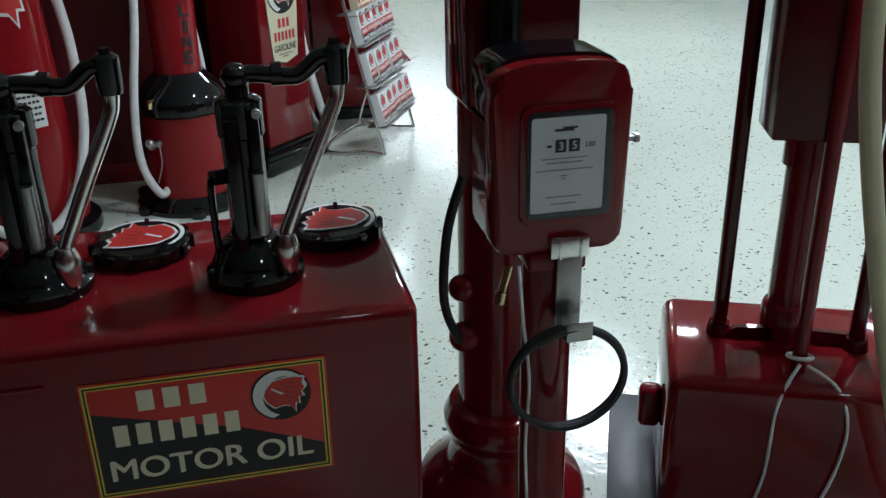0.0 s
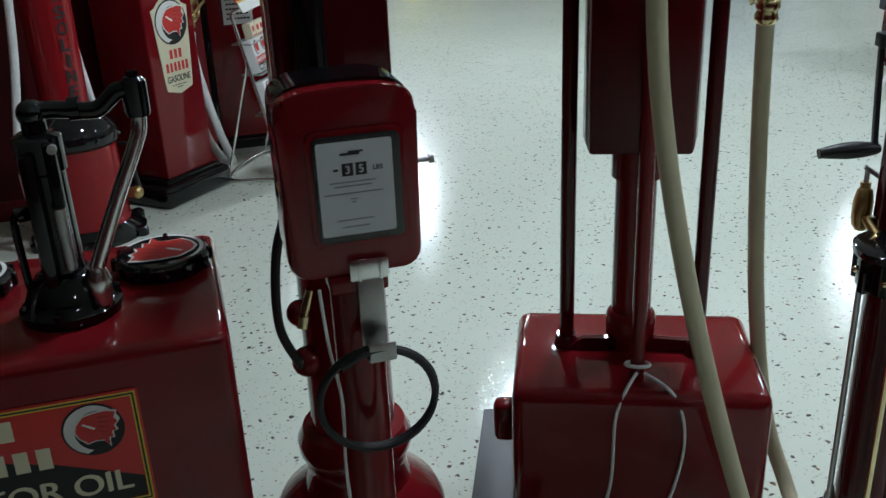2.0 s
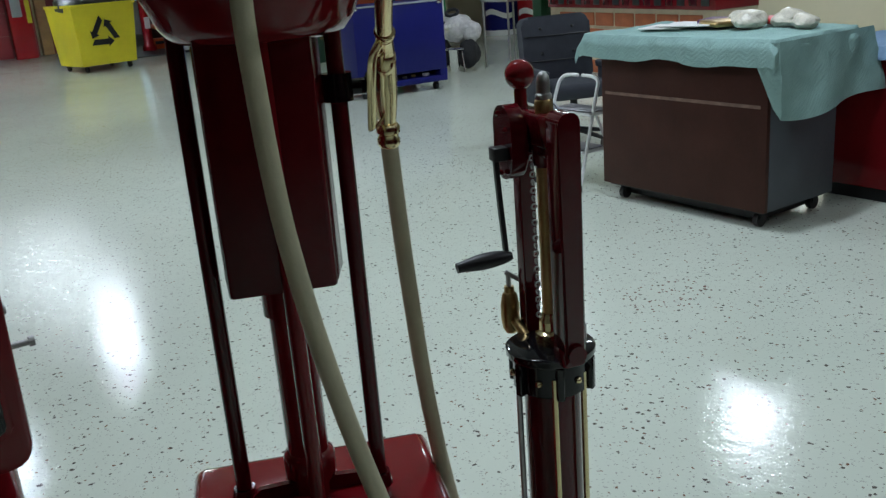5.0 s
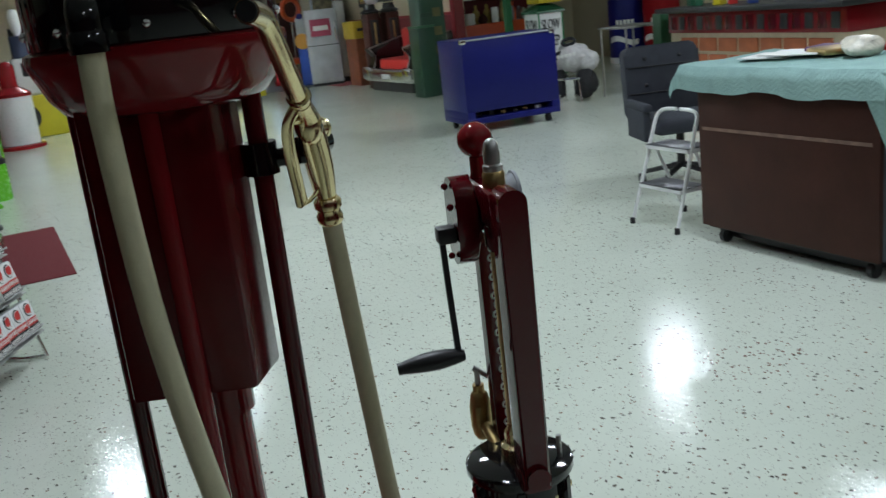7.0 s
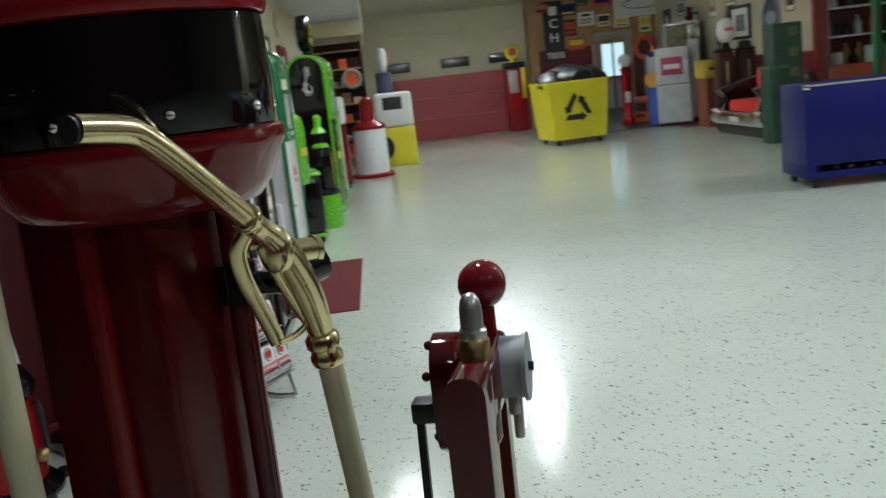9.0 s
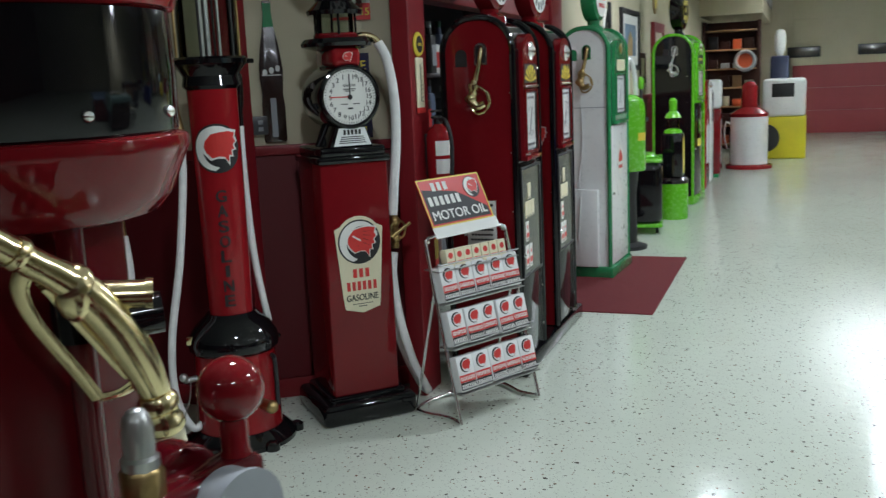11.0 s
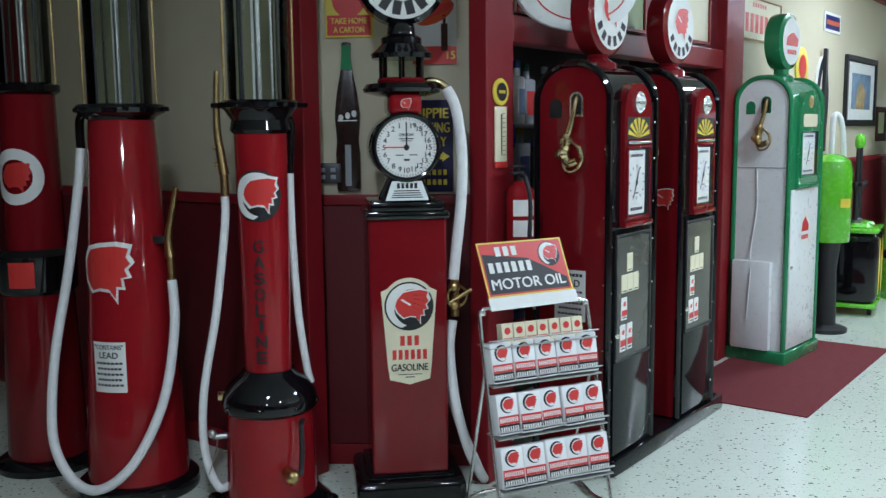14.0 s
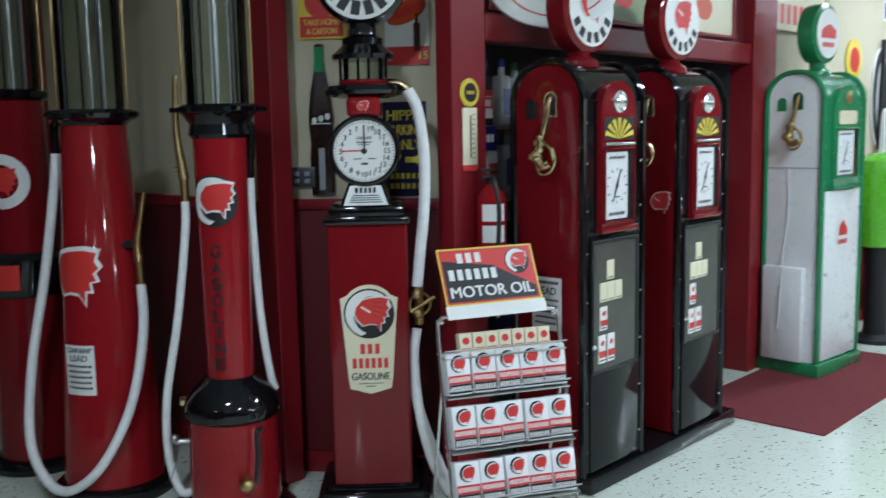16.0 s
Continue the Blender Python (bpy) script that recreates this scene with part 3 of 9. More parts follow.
# ---- the pumps nearest the camera ----
def oil_dispenser():
    t = thing("oil_dispenser", pose(0, 0, 0), "red two-pump oil dispenser cabinet with black hand pumps", "oil dispenser")
    X0, X1, Y0, Y1, Z1 = -0.10, 0.75, -2.735, -2.225, 0.765
    part("cabinet", B(box(X0, Y0, 0.05, X1, Y1, Z1, 0.022, 4), box(X0 + 0.03, Y0 + 0.03, 0, X1 - 0.03, Y1 - 0.03, 0.06)), RED, t)
    part("lid_lip", B(box(X0 - 0.006, Y0 - 0.006, Z1 - 0.075, 0.12, Y0, Z1 - 0.067, 0.003)), RED, t)
    # the enamel sign
    s = part("sign", B(box(0.171, Y0 - 0.004, 0.455, 0.582, Y0 - 0.0005, 0.690, 0.002)), RED_INK, t, "enamelled red and black oil sign with a yellow border")
    y = Y0 - 0.0045

    def hoop(d, w):
        x0, z0, x1, z1 = 0.171 + d, 0.455 + d, 0.582 - d, 0.690 - d
        return [plate(a, b, c, e, y) for a, b, c, e in ((x0, z0, x1, z0 + w), (x0, z1 - w, x1, z1), (x0, z0 + w, x0 + w, z1 - w), (x1 - w, z0 + w, x1, z1 - w))]
    part("border", B(*hoop(0.004, 0.003), *hoop(0.0105, 0.0025)), YELLOW_INK, s, "", False)
    part("inner_line", B(*hoop(0.007, 0.0035)), INK, s, "", False)
    part("field", B(print_face([(0.185, 0.469), (0.568, 0.469), (0.568, 0.512), (0.430, 0.566), (0.185, 0.632)], y)), INK, s, "", False)
    bar_row(3, 0.128, 0.040, 0.318, y - 0.001, 0.648, None, IVORY, s)
    bar_row(6, 0.222, 0.042, 0.320, y - 0.001, 0.583, None, IVORY, s)
    part("lettering", B(lettering("MOTOR OIL", 0.042, 0.345)(0.374, y - 0.001, 0.513)), IVORY, s, "", False)
    emblem(s, 0.052, 0.500, 0.624, y - 0.001, None, INK)
    # hand pumps: cast base, column, cranked arm and chrome discharge pipe
    for px, py, turn in ((0.480, -2.545, 0), (0.100, -2.51, 0)):
        m = pose(px, py, Z1, 0, 0, turn)

        def at(x, y, z):
            return m @ Vector((x, y, z))
        part("pump_base", B(lathe([(0.086, -0.002), (0.090, 0.006), (0.090, 0.020), (0.082, 0.026), (0.076, 0.040), (0.066, 0.064), (0.050, 0.082), (0.040, 0.088)], 30, m=m)), BLACK, t, "black enamelled cast base")
        each("base_bolt", [lathe([(0.009, 0.018), (0.009, 0.03), (0.005, 0.034)], 6, m=m @ Matrix.Rotation(radians(60 * i + 20), 4, "Z") @ pose(0.082, 0, 0)) for i in range(6)], BLACK, t)
        col = part("pump_column", B(lathe([(0.037, 0.07), (0.036, 0.27), (0.041, 0.275), (0.041, 0.335), (0.030, 0.342)], 22, m=m)), BLACK, t, "black pump column")
        part("front_rib", B(box(-0.030, -0.058, 0.07, -0.004, -0.030, 0.315, 0.008, 2, m=m), box(0.012, -0.050, 0.10, 0.032, -0.030, 0.33, 0.006, 2, m=m)), BLACK, col)
        part("sight_gauge", B(lathe([(0.010 + 0.0015 * (i % 2), 0.105 + 0.006 * i) for i in range(20)], 12, m=m @ pose(0.020, -0.056, 0))), STEEL, col, "ribbed pale sight gauge")
        part("clamp_bolt", B(rod(at(0.028, -0.046, 0.322), at(0.028, -0.060, 0.322), 0.008, None, 8), rod(at(0.028, -0.060, 0.322), at(0.028, -0.066, 0.322), 0.005, None, 8)), STEEL, col)
        part("side_handle", B(tube([at(-0.038, -0.01, 0.20), at(-0.060, -0.02, 0.20), at(-0.062, -0.02, 0.12), at(-0.060, -0.02, 0.06)], 0.007, 8, 4), rod(at(-0.03, 0, 0.20), at(-0.062, -0.01, 0.20), 0.014)), BLACK, t)
        part("pump_arm", B(lathe([(0.022, 0.335), (0.020, 0.372)], 16, m=m), ball(at(0.0, 0.0, 0.374), 0.025, 16), tube([at(0.0, 0.0, 0.374), at(0.030, 0, 0.378), at(0.085, 0, 0.370), at(0.108, 0, 0.371), at(0.128, 0, 0.386), at(0.146, 0, 0.399), at(0.178, 0, 0.399)], 0.0155, 14, 6), lathe([(0.021, 0), (0.021, 0.018)], 14, m=m @ pose(0.060, 0, 0.375, 0, 90, 0)), lathe([(0.020, 0.352), (0.022, 0.360), (0.022, 0.414), (0.015, 0.421)], 14, m=m @ pose(0.172, 0, 0)), lathe([(0.010, 0.42), (0.010, 0.430)], 6, m=m @ pose(0.172, 0, 0))), BLACK, t, "cranked black pipe arm")
        part("spout", B(tube([at(0.172, 0, 0.362), at(0.170, 0, 0.335), at(0.160, -0.004, 0.306), at(0.110, -0.022, 0.205), at(0.066, -0.040, 0.110), at(0.061, -0.043, 0.095)], 0.0135, 14), lathe([(0.015, 0.098), (0.020, 0.086), (0.024, 0.072), (0.022, 0.050), (0.017, 0.022), (0.014, 0.016)], 18, m=m @ pose(0.058, -0.044, 0))), CHROME, t, "bent chrome discharge pipe")
    for cx, cy in ((0.643, -2.39), (0.265, -2.38)):
        m = pose(cx, cy, Z1)
        cap = part("filler_cap", B(lathe([(0.090, -0.002), (0.094, 0.008), (0.094, 0.026), (0.088, 0.033), (0.078, 0.034)], 32, m=m), *[box(-0.008, 0.09, 0.004, 0.008, 0.10, 0.03, 0.002, 1, m=m @ Matrix.Rotation(radians(30 * i), 4, "Z")) for i in range(12)]), BLACK, t, "black filler cap with a red and white emblem")
        lay = m @ pose(0, 0, 0.0355, -90, 0, 0) @ pose(0, 0, 0, 0, 185, 0)
        emblem(cap, 0.074, -0.006, -0.004, 0, lay, None)
        arc_o, arc_i = disc_outline(0.084, 0, 0, 24, 140, 330), disc_outline(0.076, 0, 0, 24, 140, 330)[::-1]
        part("cap_arc", B(print_face(arc_o + arc_i, -0.0008, m=lay)), PAPER, cap, "", False)
        part("stud", B(lathe([(0.005, 0), (0.005, 0.05), (0.003, 0.052)], 10, m=m @ pose(0.01, 0.05, 0))), BLACK, cap)
    return t


oil_dispenser()


def air_meter():
    t = thing("air_meter", pose(0.972, -2.82, 0), "red air meter with a grey dial card and coiled black hose", "air meter")
    part("housing", B(slab(hooded(0.226, 0.872, 1.192, 0.05, 0.035), 0.05, bevel=0.013)), RED, t)
    part("rear_shell", B(slab(hooded(0.222, 0.872, 1.10, 0.004, 0.035), 0.09, m=pose(0, 0.05, 0))), RED, t)
    part("crest", B(slab(hooded(0.222, 1.085, 1.198, 0.055, 0.004), 0.105, m=pose(0, 0.036, 0), bevel=0.006)), BLACK, t, "black rounded crown")
    part("bezel_frame", B(slab(rounded(0.162, 0.198, 0.018, 0.010, 1.028), 0.008, m=pose(0, -0.006, 0), bevel=0.005)), RED, t)
    # Black surround, wider right and below, where it paints the frame's inner shadow.
    part("bezel", B(slab(rounded(0.142, 0.178, 0.012, 0.010, 1.028), 0.004, m=pose(0, -0.0085, 0), bevel=0.002)), SATIN_BLACK, t)
    card = part("dial_card", B(print_face(rounded(0.122, 0.157, 0.005, 0.006, 1.030), -0.0105)), GREY_PAPER, t, "faded grey dial card with small print", False)
    y = -0.0118
    part("digit_boxes", B(plate(-0.016, 1.052, 0.002, 1.073, y), plate(0.006, 1.052, 0.024, 1.073, y)), INK, card, "", False)
    part("digits", B(lettering("3", 0.013)(-0.007, y - 0.0006, 1.0625), lettering("5", 0.013)(0.015, y - 0.0006, 1.0625)), PAPER, card, "", False)
    each("print", [lettering("LBS", 0.008)(0.042, y, 1.062), plate(-0.03, 1.061, -0.022, 1.065, y), plate(-0.018, 1.086, 0.014, 1.090, y), plate(-0.004, 1.090, 0.02, 1.093, y)], INK, card, "", False)
    part("print_lines", B(*[plate(-w, z, w, z + 0.0022, y) for w, z in ((0.038, 1.041), (0.03, 1.034), (0.048, 1.022), (0.006, 1.012), (0.004, 1.007), (0.03, 0.977), (0.022, 0.965))]), GREY, card, "", False)
    part("glass", B(slab(rounded(0.138, 0.172, 0.010, 0.010, 1.028), 0.002, m=pose(0, -0.0155, 0))), GLASS, t).visible_shadow = False
    part("knob", B(rod((0.108, 0.06, 1.10), (0.122, 0.06, 1.10), 0.008)), STEEL, t)
    part("knob", B(rod((0.108, 0.05, 1.045), (0.142, 0.05, 1.045), 0.005), rod((0.142, 0.05, 1.045), (0.15, 0.05, 1.045), 0.008)), STEEL, t)
    part("label_plate", B(box(-0.018, -0.012, 0.866, 0.050, -0.001, 0.905, 0.005), box(-0.004, -0.015, 0.866, 0.002, -0.010, 0.903, 0.002), box(0.032, -0.015, 0.866, 0.038, -0.010, 0.903, 0.002)), CHROME, t, "small chrome name plate")
    part("foot_block", B(box(-0.05, 0.0, 0.84, 0.05, 0.10, 0.875, 0.006)), RED, t)
    part("hose_hook", B(box(-0.006, -0.012, 0.74, 0.038, -0.006, 0.868, 0.002), box(-0.006, -0.060, 0.738, 0.038, -0.008, 0.743, 0.002), box(-0.004, -0.064, 0.738, 0.042, -0.058, 0.772, 0.002)), STEEL, t, "bent steel hose hook")
    part("standpipe", B(lathe([(0.045, 0.03), (0.045, 0.85)], 20, m=pose(0.0, 0.055, 0)), lathe([(0.14, 0), (0.14, 0.02), (0.07, 0.04)], 24, m=pose(0.0, 0.055, 0))), RED, t)
    coil = []
    for k in range(30):
        a = radians(95 + 26 * k)
        turn = k / 13.8
        coil.append(Vector((0.008 + (0.100 + 0.003 * math.sin(2.1 * turn)) * math.cos(a), -0.034 - 0.012 * turn, 0.655 + 0.003 * turn + 0.097 * math.sin(a))))
    part("hose", B(tube(coil, 0.0066, 8, 3)), RUBBER, t, "coiled black rubber air hose")
    part("chuck", B(rod((-0.085, 0.0, 0.86), (-0.10, -0.01, 0.82), 0.007), rod((-0.10, -0.01, 0.82), (-0.105, -0.012, 0.80), 0.010)), BRASS, t)
    part("power_cord", B(tube([(-0.07, -0.005, 0.86), (-0.065, -0.02, 0.76), (-0.05, -0.012, 0.64), (-0.055, -0.015, 0.5), (-0.045, -0.01, 0.3), (-0.04, -0.01, 0.1)], 0.003, 6)), WHITE, t, "thin white cord")
    return t


air_meter()


def column_pump():
    """The slim pump just behind the air meter."""
    t = thing("column_pump", pose(1.005, -2.37, 0), "deep red pump with a boxed head on a round column", "fuel pump")
    part("base", B(lathe([(0.205, 0), (0.21, 0.03), (0.205, 0.07), (0.19, 0.10), (0.15, 0.13), (0.13, 0.15)], 36)), RED, t)
    part("collar", B(lathe([(0.128, 0.15), (0.118, 0.19), (0.12, 0.22), (0.132, 0.24), (0.134, 0.27), (0.12, 0.30), (0.10, 0.31)], 36)), RED, t)
    part("column", B(lathe([(0.098, 0.30), (0.094, 1.03)], 28)), RED, t)
    part("head", B(box(-0.10, -0.10, 1.02, 0.125, 0.10, 1.335, 0.016, 3)), DARK_RED, t)
    for x, y, r in ((0.045, -0.02, 0.018), (0.10, -0.05, 0.020), (0.07, 0.03, 0.012)):
        part("head_bolt", B(ball((x, y, 1.34), r, 12)), DARK_RED, t)
    part("riser", B(rod((-0.036, -0.135, 0.95), (-0.036, -0.135, 2.2), 0.03)), BLACK, t, "black riser pipe")
    part("side_tube", B(tube([(-0.10, -0.06, 0.88), (-0.14, -0.09, 0.78), (-0.15, -0.09, 0.62), (-0.11, -0.06, 0.50)], 0.010)), RUBBER, t)
    each("side_cap", [ball((-0.095, -0.04, 0.50), 0.035), ball((-0.10, -0.04, 0.62), 0.03)], RED, t)
    return t


column_pump()


def prism(bm, outline, z0, z1):
    """An upright body over an outline in x and y."""
    a, b = [bm.verts.new((x, y, z0)) for x, y in outline], [bm.verts.new((x, y, z1)) for x, y in outline]
    bm.faces.new(a[::-1])
    bm.faces.new(b)
    sides = [bm.faces.new((a[i], a[(i + 1) % len(a)], b[(i + 1) % len(a)], b[i])) for i in range(len(a))]
    bmesh.ops.bevel(bm, geom=list({e for q in sides for e in q.edges}), offset=0.008, segments=2, affect="EDGES", profile=0.5)


def visible_pump():
    """The bell-topped pump on a box base with the brass nozzle."""
    t = thing("visible_pump", pose(1.667, -2.490, 0, 0, 0, -23), "deep red bell-top pump on a box base", "fuel pump")
    part("box_base", B(box(-0.282, -0.205, 0.05, 0.282, 0.205, 0.425, 0.03, 4), box(-0.26, -0.19, 0, 0.26, 0.19, 0.06)), RED, t)
    part("drain_lug", B(box(-0.335, -0.06, 0.19, -0.28, -0.01, 0.30, 0.018, 3)), RED, t)
    part("spider", B(*[slab([(0.0, 0.0), (0.165, 0.0), (0.125, 0.032), (0.04, 0.036)], 0.016, m=pose(0, 0, 0.424, 0, 0, a) @ pose(0, -0.008, 0)) for a in (0, 180)], lathe([(0.03, 0.424), (0.024, 0.455)], 14, m=pose(0.138, -0.012, 0)), lathe([(0.03, 0.424), (0.024, 0.455)], 14, m=pose(-0.160, 0.02, 0)), ball((0.0, -0.075, 0.43), 0.018)), DARK_RED, t)
    for sx, sy in ((-0.160, 0.02), (0.138, -0.012)):
        part("support_rod", B(rod((sx, sy, 0.42), (sx, sy, 1.44), 0.0175)), DARK_RED, t)
    part("front_pipe", B(rod((-0.005, -0.132, 0.42), (-0.005, -0.132, 1.44), 0.0165)), RED, t)
    part("riser", B(lathe([(0.058, 0.42), (0.058, 0.50), (0.054, 0.51), (0.046, 0.515), (0.046, 0.84), (0.056, 0.845), (0.056, 0.96)], 24, m=pose(-0.010, 0.038, 0))), RED, t)
    part("case", B(lambda bm: prism(bm, [(-0.122, -0.124), (0.086, -0.124), (0.112, 0.004), (0.060, 0.10), (-0.090, 0.10), (-0.132, 0.004)], 0.940, 1.44)), CASE_RED, t)
    part("bell", B(lathe([(0.13, 1.415), (0.165, 1.425), (0.185, 1.45), (0.200, 1.485), (0.209, 1.503), (0.211, 1.512), (0.209, 1.522), (0.200, 1.526)], 48)), RED, t, "flared red bell")
    part("drum", B(lathe([(0.196, 1.524), (0.199, 1.53), (0.201, 1.60), (0.199, 1.676), (0.190, 1.680)], 48)), BLACK, t, "glossy black drum")
    part("dome", B(lathe([(0.190, 1.676), (0.205, 1.681), (0.209, 1.690), (0.209, 1.704), (0.203, 1.712), (0.188, 1.717), (0.178, 1.722), (0.172, 1.745), (0.15, 1.77), (0.10, 1.798), (0.04, 1.81)], 48)), BRIGHT_RED, t, "domed red cap")
    for k in range(8):
        lm = Matrix.Rotation(radians(45 * k + 12), 4, "Z")
        lug = part("cap_lug", B(lathe([(0.024, 1.705), (0.024, 1.745), (0.018, 1.752)], 14, m=lm @ pose(0.178, 0, 0)), box(0.15, -0.02, 1.705, 0.18, 0.02, 1.74, 0.006, 2, m=lm)), BRIGHT_RED, t)
        part("lug_bolt", B(lathe([(0.010, 1.75), (0.010, 1.763), (0.006, 1.767)], 8, m=lm @ pose(0.178, 0, 0))), BRASS if k % 3 == 0 else DARK_RED, lug)
    each("drum_bolt", [ball((0.2 * math.sin(radians(a)), -0.2 * math.cos(radians(a)), 1.552), 0.0075, 10) for a in range(-70, 280, 40)], CHROME, t)
    # hose and nozzle
    part("hose_outlet", B(tube([(-0.03, -0.17, 1.585), (-0.028, -0.25, 1.590), (-0.026, -0.282, 1.575), (-0.025, -0.286, 1.53)], 0.024, 14, 6), lathe([(0.027, 1.520), (0.027, 1.545), (0.024, 1.55)], 14, m=pose(-0.025, -0.286, 0))), BLACK, t)
    part("hose", B(tube([(-0.025, -0.285, 1.53), (-0.024, -0.292, 1.40), (-0.003, -0.308, 1.10), (0.062, -0.340, 0.75), (0.168, -0.343, 0.36), (0.26, -0.315, 0.10), (0.33, -0.26, 0.022), (0.39, -0.15, 0.022), (0.375, -0.03, 0.07), (0.318, 0.03, 0.25), (0.277, 0.060, 0.55), (0.252, 0.062, 0.9), (0.236, 0.038, 1.19)], 0.0185, 14, 10)), HOSE_CREAM, t, "cream rubber fuel hose hanging in a loop")
    noz = part("nozzle", B(lathe([(0.021, 0), (0.024, 0.004), (0.024, 0.014), (0.021, 0.018), (0.021, 0.028), (0.025, 0.032), (0.025, 0.042), (0.019, 0.05)], 16, m=pose(0.236, 0.038, 1.176, 14, 0, 0)),
                           tube([(0.235, 0.030, 1.220), (0.234, 0.014, 1.265), (0.232, -0.012, 1.318), (0.230, -0.052, 1.370), (0.227, -0.096, 1.405)], lambda k: 0.017 + 0.008 * math.sin(math.pi * min(1, k * 1.1)), 14)), BRASS, t, "polished brass nozzle with a long bent spout")
    part("spout", B(tube([(0.227, -0.094, 1.404), (0.222, -0.140, 1.440), (0.215, -0.225, 1.505), (0.211, -0.268, 1.534), (0.208, -0.296, 1.544), (0.202, -0.362, 1.551)], 0.0165, 16), lathe([(0.019, 0), (0.021, 0.006), (0.019, 0.012)], 16, m=pose(0.226, -0.103, 1.411, 52, 0, 5))), BRASS, noz)
    part("spout_mouth", B(lathe([(0.0140, 0), (0.0140, 0.004)], 14, m=pose(0.202, -0.3625, 1.551, 90, 0, -5))), SATIN_BLACK, noz)
    part("lever_guard", B(tube([(0.222, -0.094, 1.402), (0.202, -0.100, 1.372), (0.197, -0.086, 1.330), (0.197, -0.046, 1.262), (0.197, -0.026, 1.226)], 0.0115, 10, flat=0.42), tube([(0.197, -0.026, 1.226), (0.212, -0.002, 1.230), (0.230, 0.018, 1.248)], 0.0105, 10, flat=0.42)), BRASS, noz)
    part("lever", B(tube([(0.222, -0.080, 1.372), (0.222, -0.045, 1.320), (0.226, -0.010, 1.266), (0.228, 0.000, 1.252)], 0.006, 8, flat=0.7), rod((0.208, -0.078, 1.374), (0.238, -0.070, 1.376), 0.007, None, 8)), BRASS, noz)
    part("nozzle_body", B(ball((0.229, -0.050, 1.362), 0.027, 18, 0.9, 1.25)), BRASS, noz)
    part("nozzle_cap", B(rod((0.220, -0.020, 1.350), (0.243, 0.030, 1.345), 0.0185, None, 18), rod((0.240, 0.026, 1.3454), (0.244, 0.033, 1.3447), 0.0205, None, 18)), BRASS, noz)
    part("nozzle_hook", B(box(0.138, -0.024, 1.293, 0.250, 0.004, 1.325, 0.010, 2), lathe([(0.030, 1.285), (0.030, 1.340)], 16, m=pose(0.138, -0.012, 0)), rod((0.214, -0.022, 1.320), (0.240, 0.044, 1.322), 0.0245, None, 18)), BLACK, t, "black nozzle hook clamped to the rod")
    # tied white string
    part("string", B(ring((-0.005, -0.134, 0.462), (0, 0.3, 1), 0.026, 0.0045, 20, 6), tube([(-0.008, -0.158, 0.455), (-0.035, -0.19, 0.42), (-0.055, -0.212, 0.36), (-0.06, -0.212, 0.2), (-0.09, -0.215, 0.06)], 0.004, 6), tube([(0.008, -0.158, 0.455), (0.07, -0.19, 0.42), (0.095, -0.213, 0.34), (0.085, -0.213, 0.22), (0.05, -0.214, 0.1), (0.01, -0.215, 0.04)], 0.004, 6)), WHITE, t, "knotted white string")
    return t


visible_pump()
tagged(link("floor_strip", B(box(-0.40, -0.42, 0.0, -0.262, 0.365, 0.014, 0.003, m=pose(1.672, -2.492, 0, 0, 0, -23))), DARK_GREY), "flat dark grey strip lying on the floor", "plate")


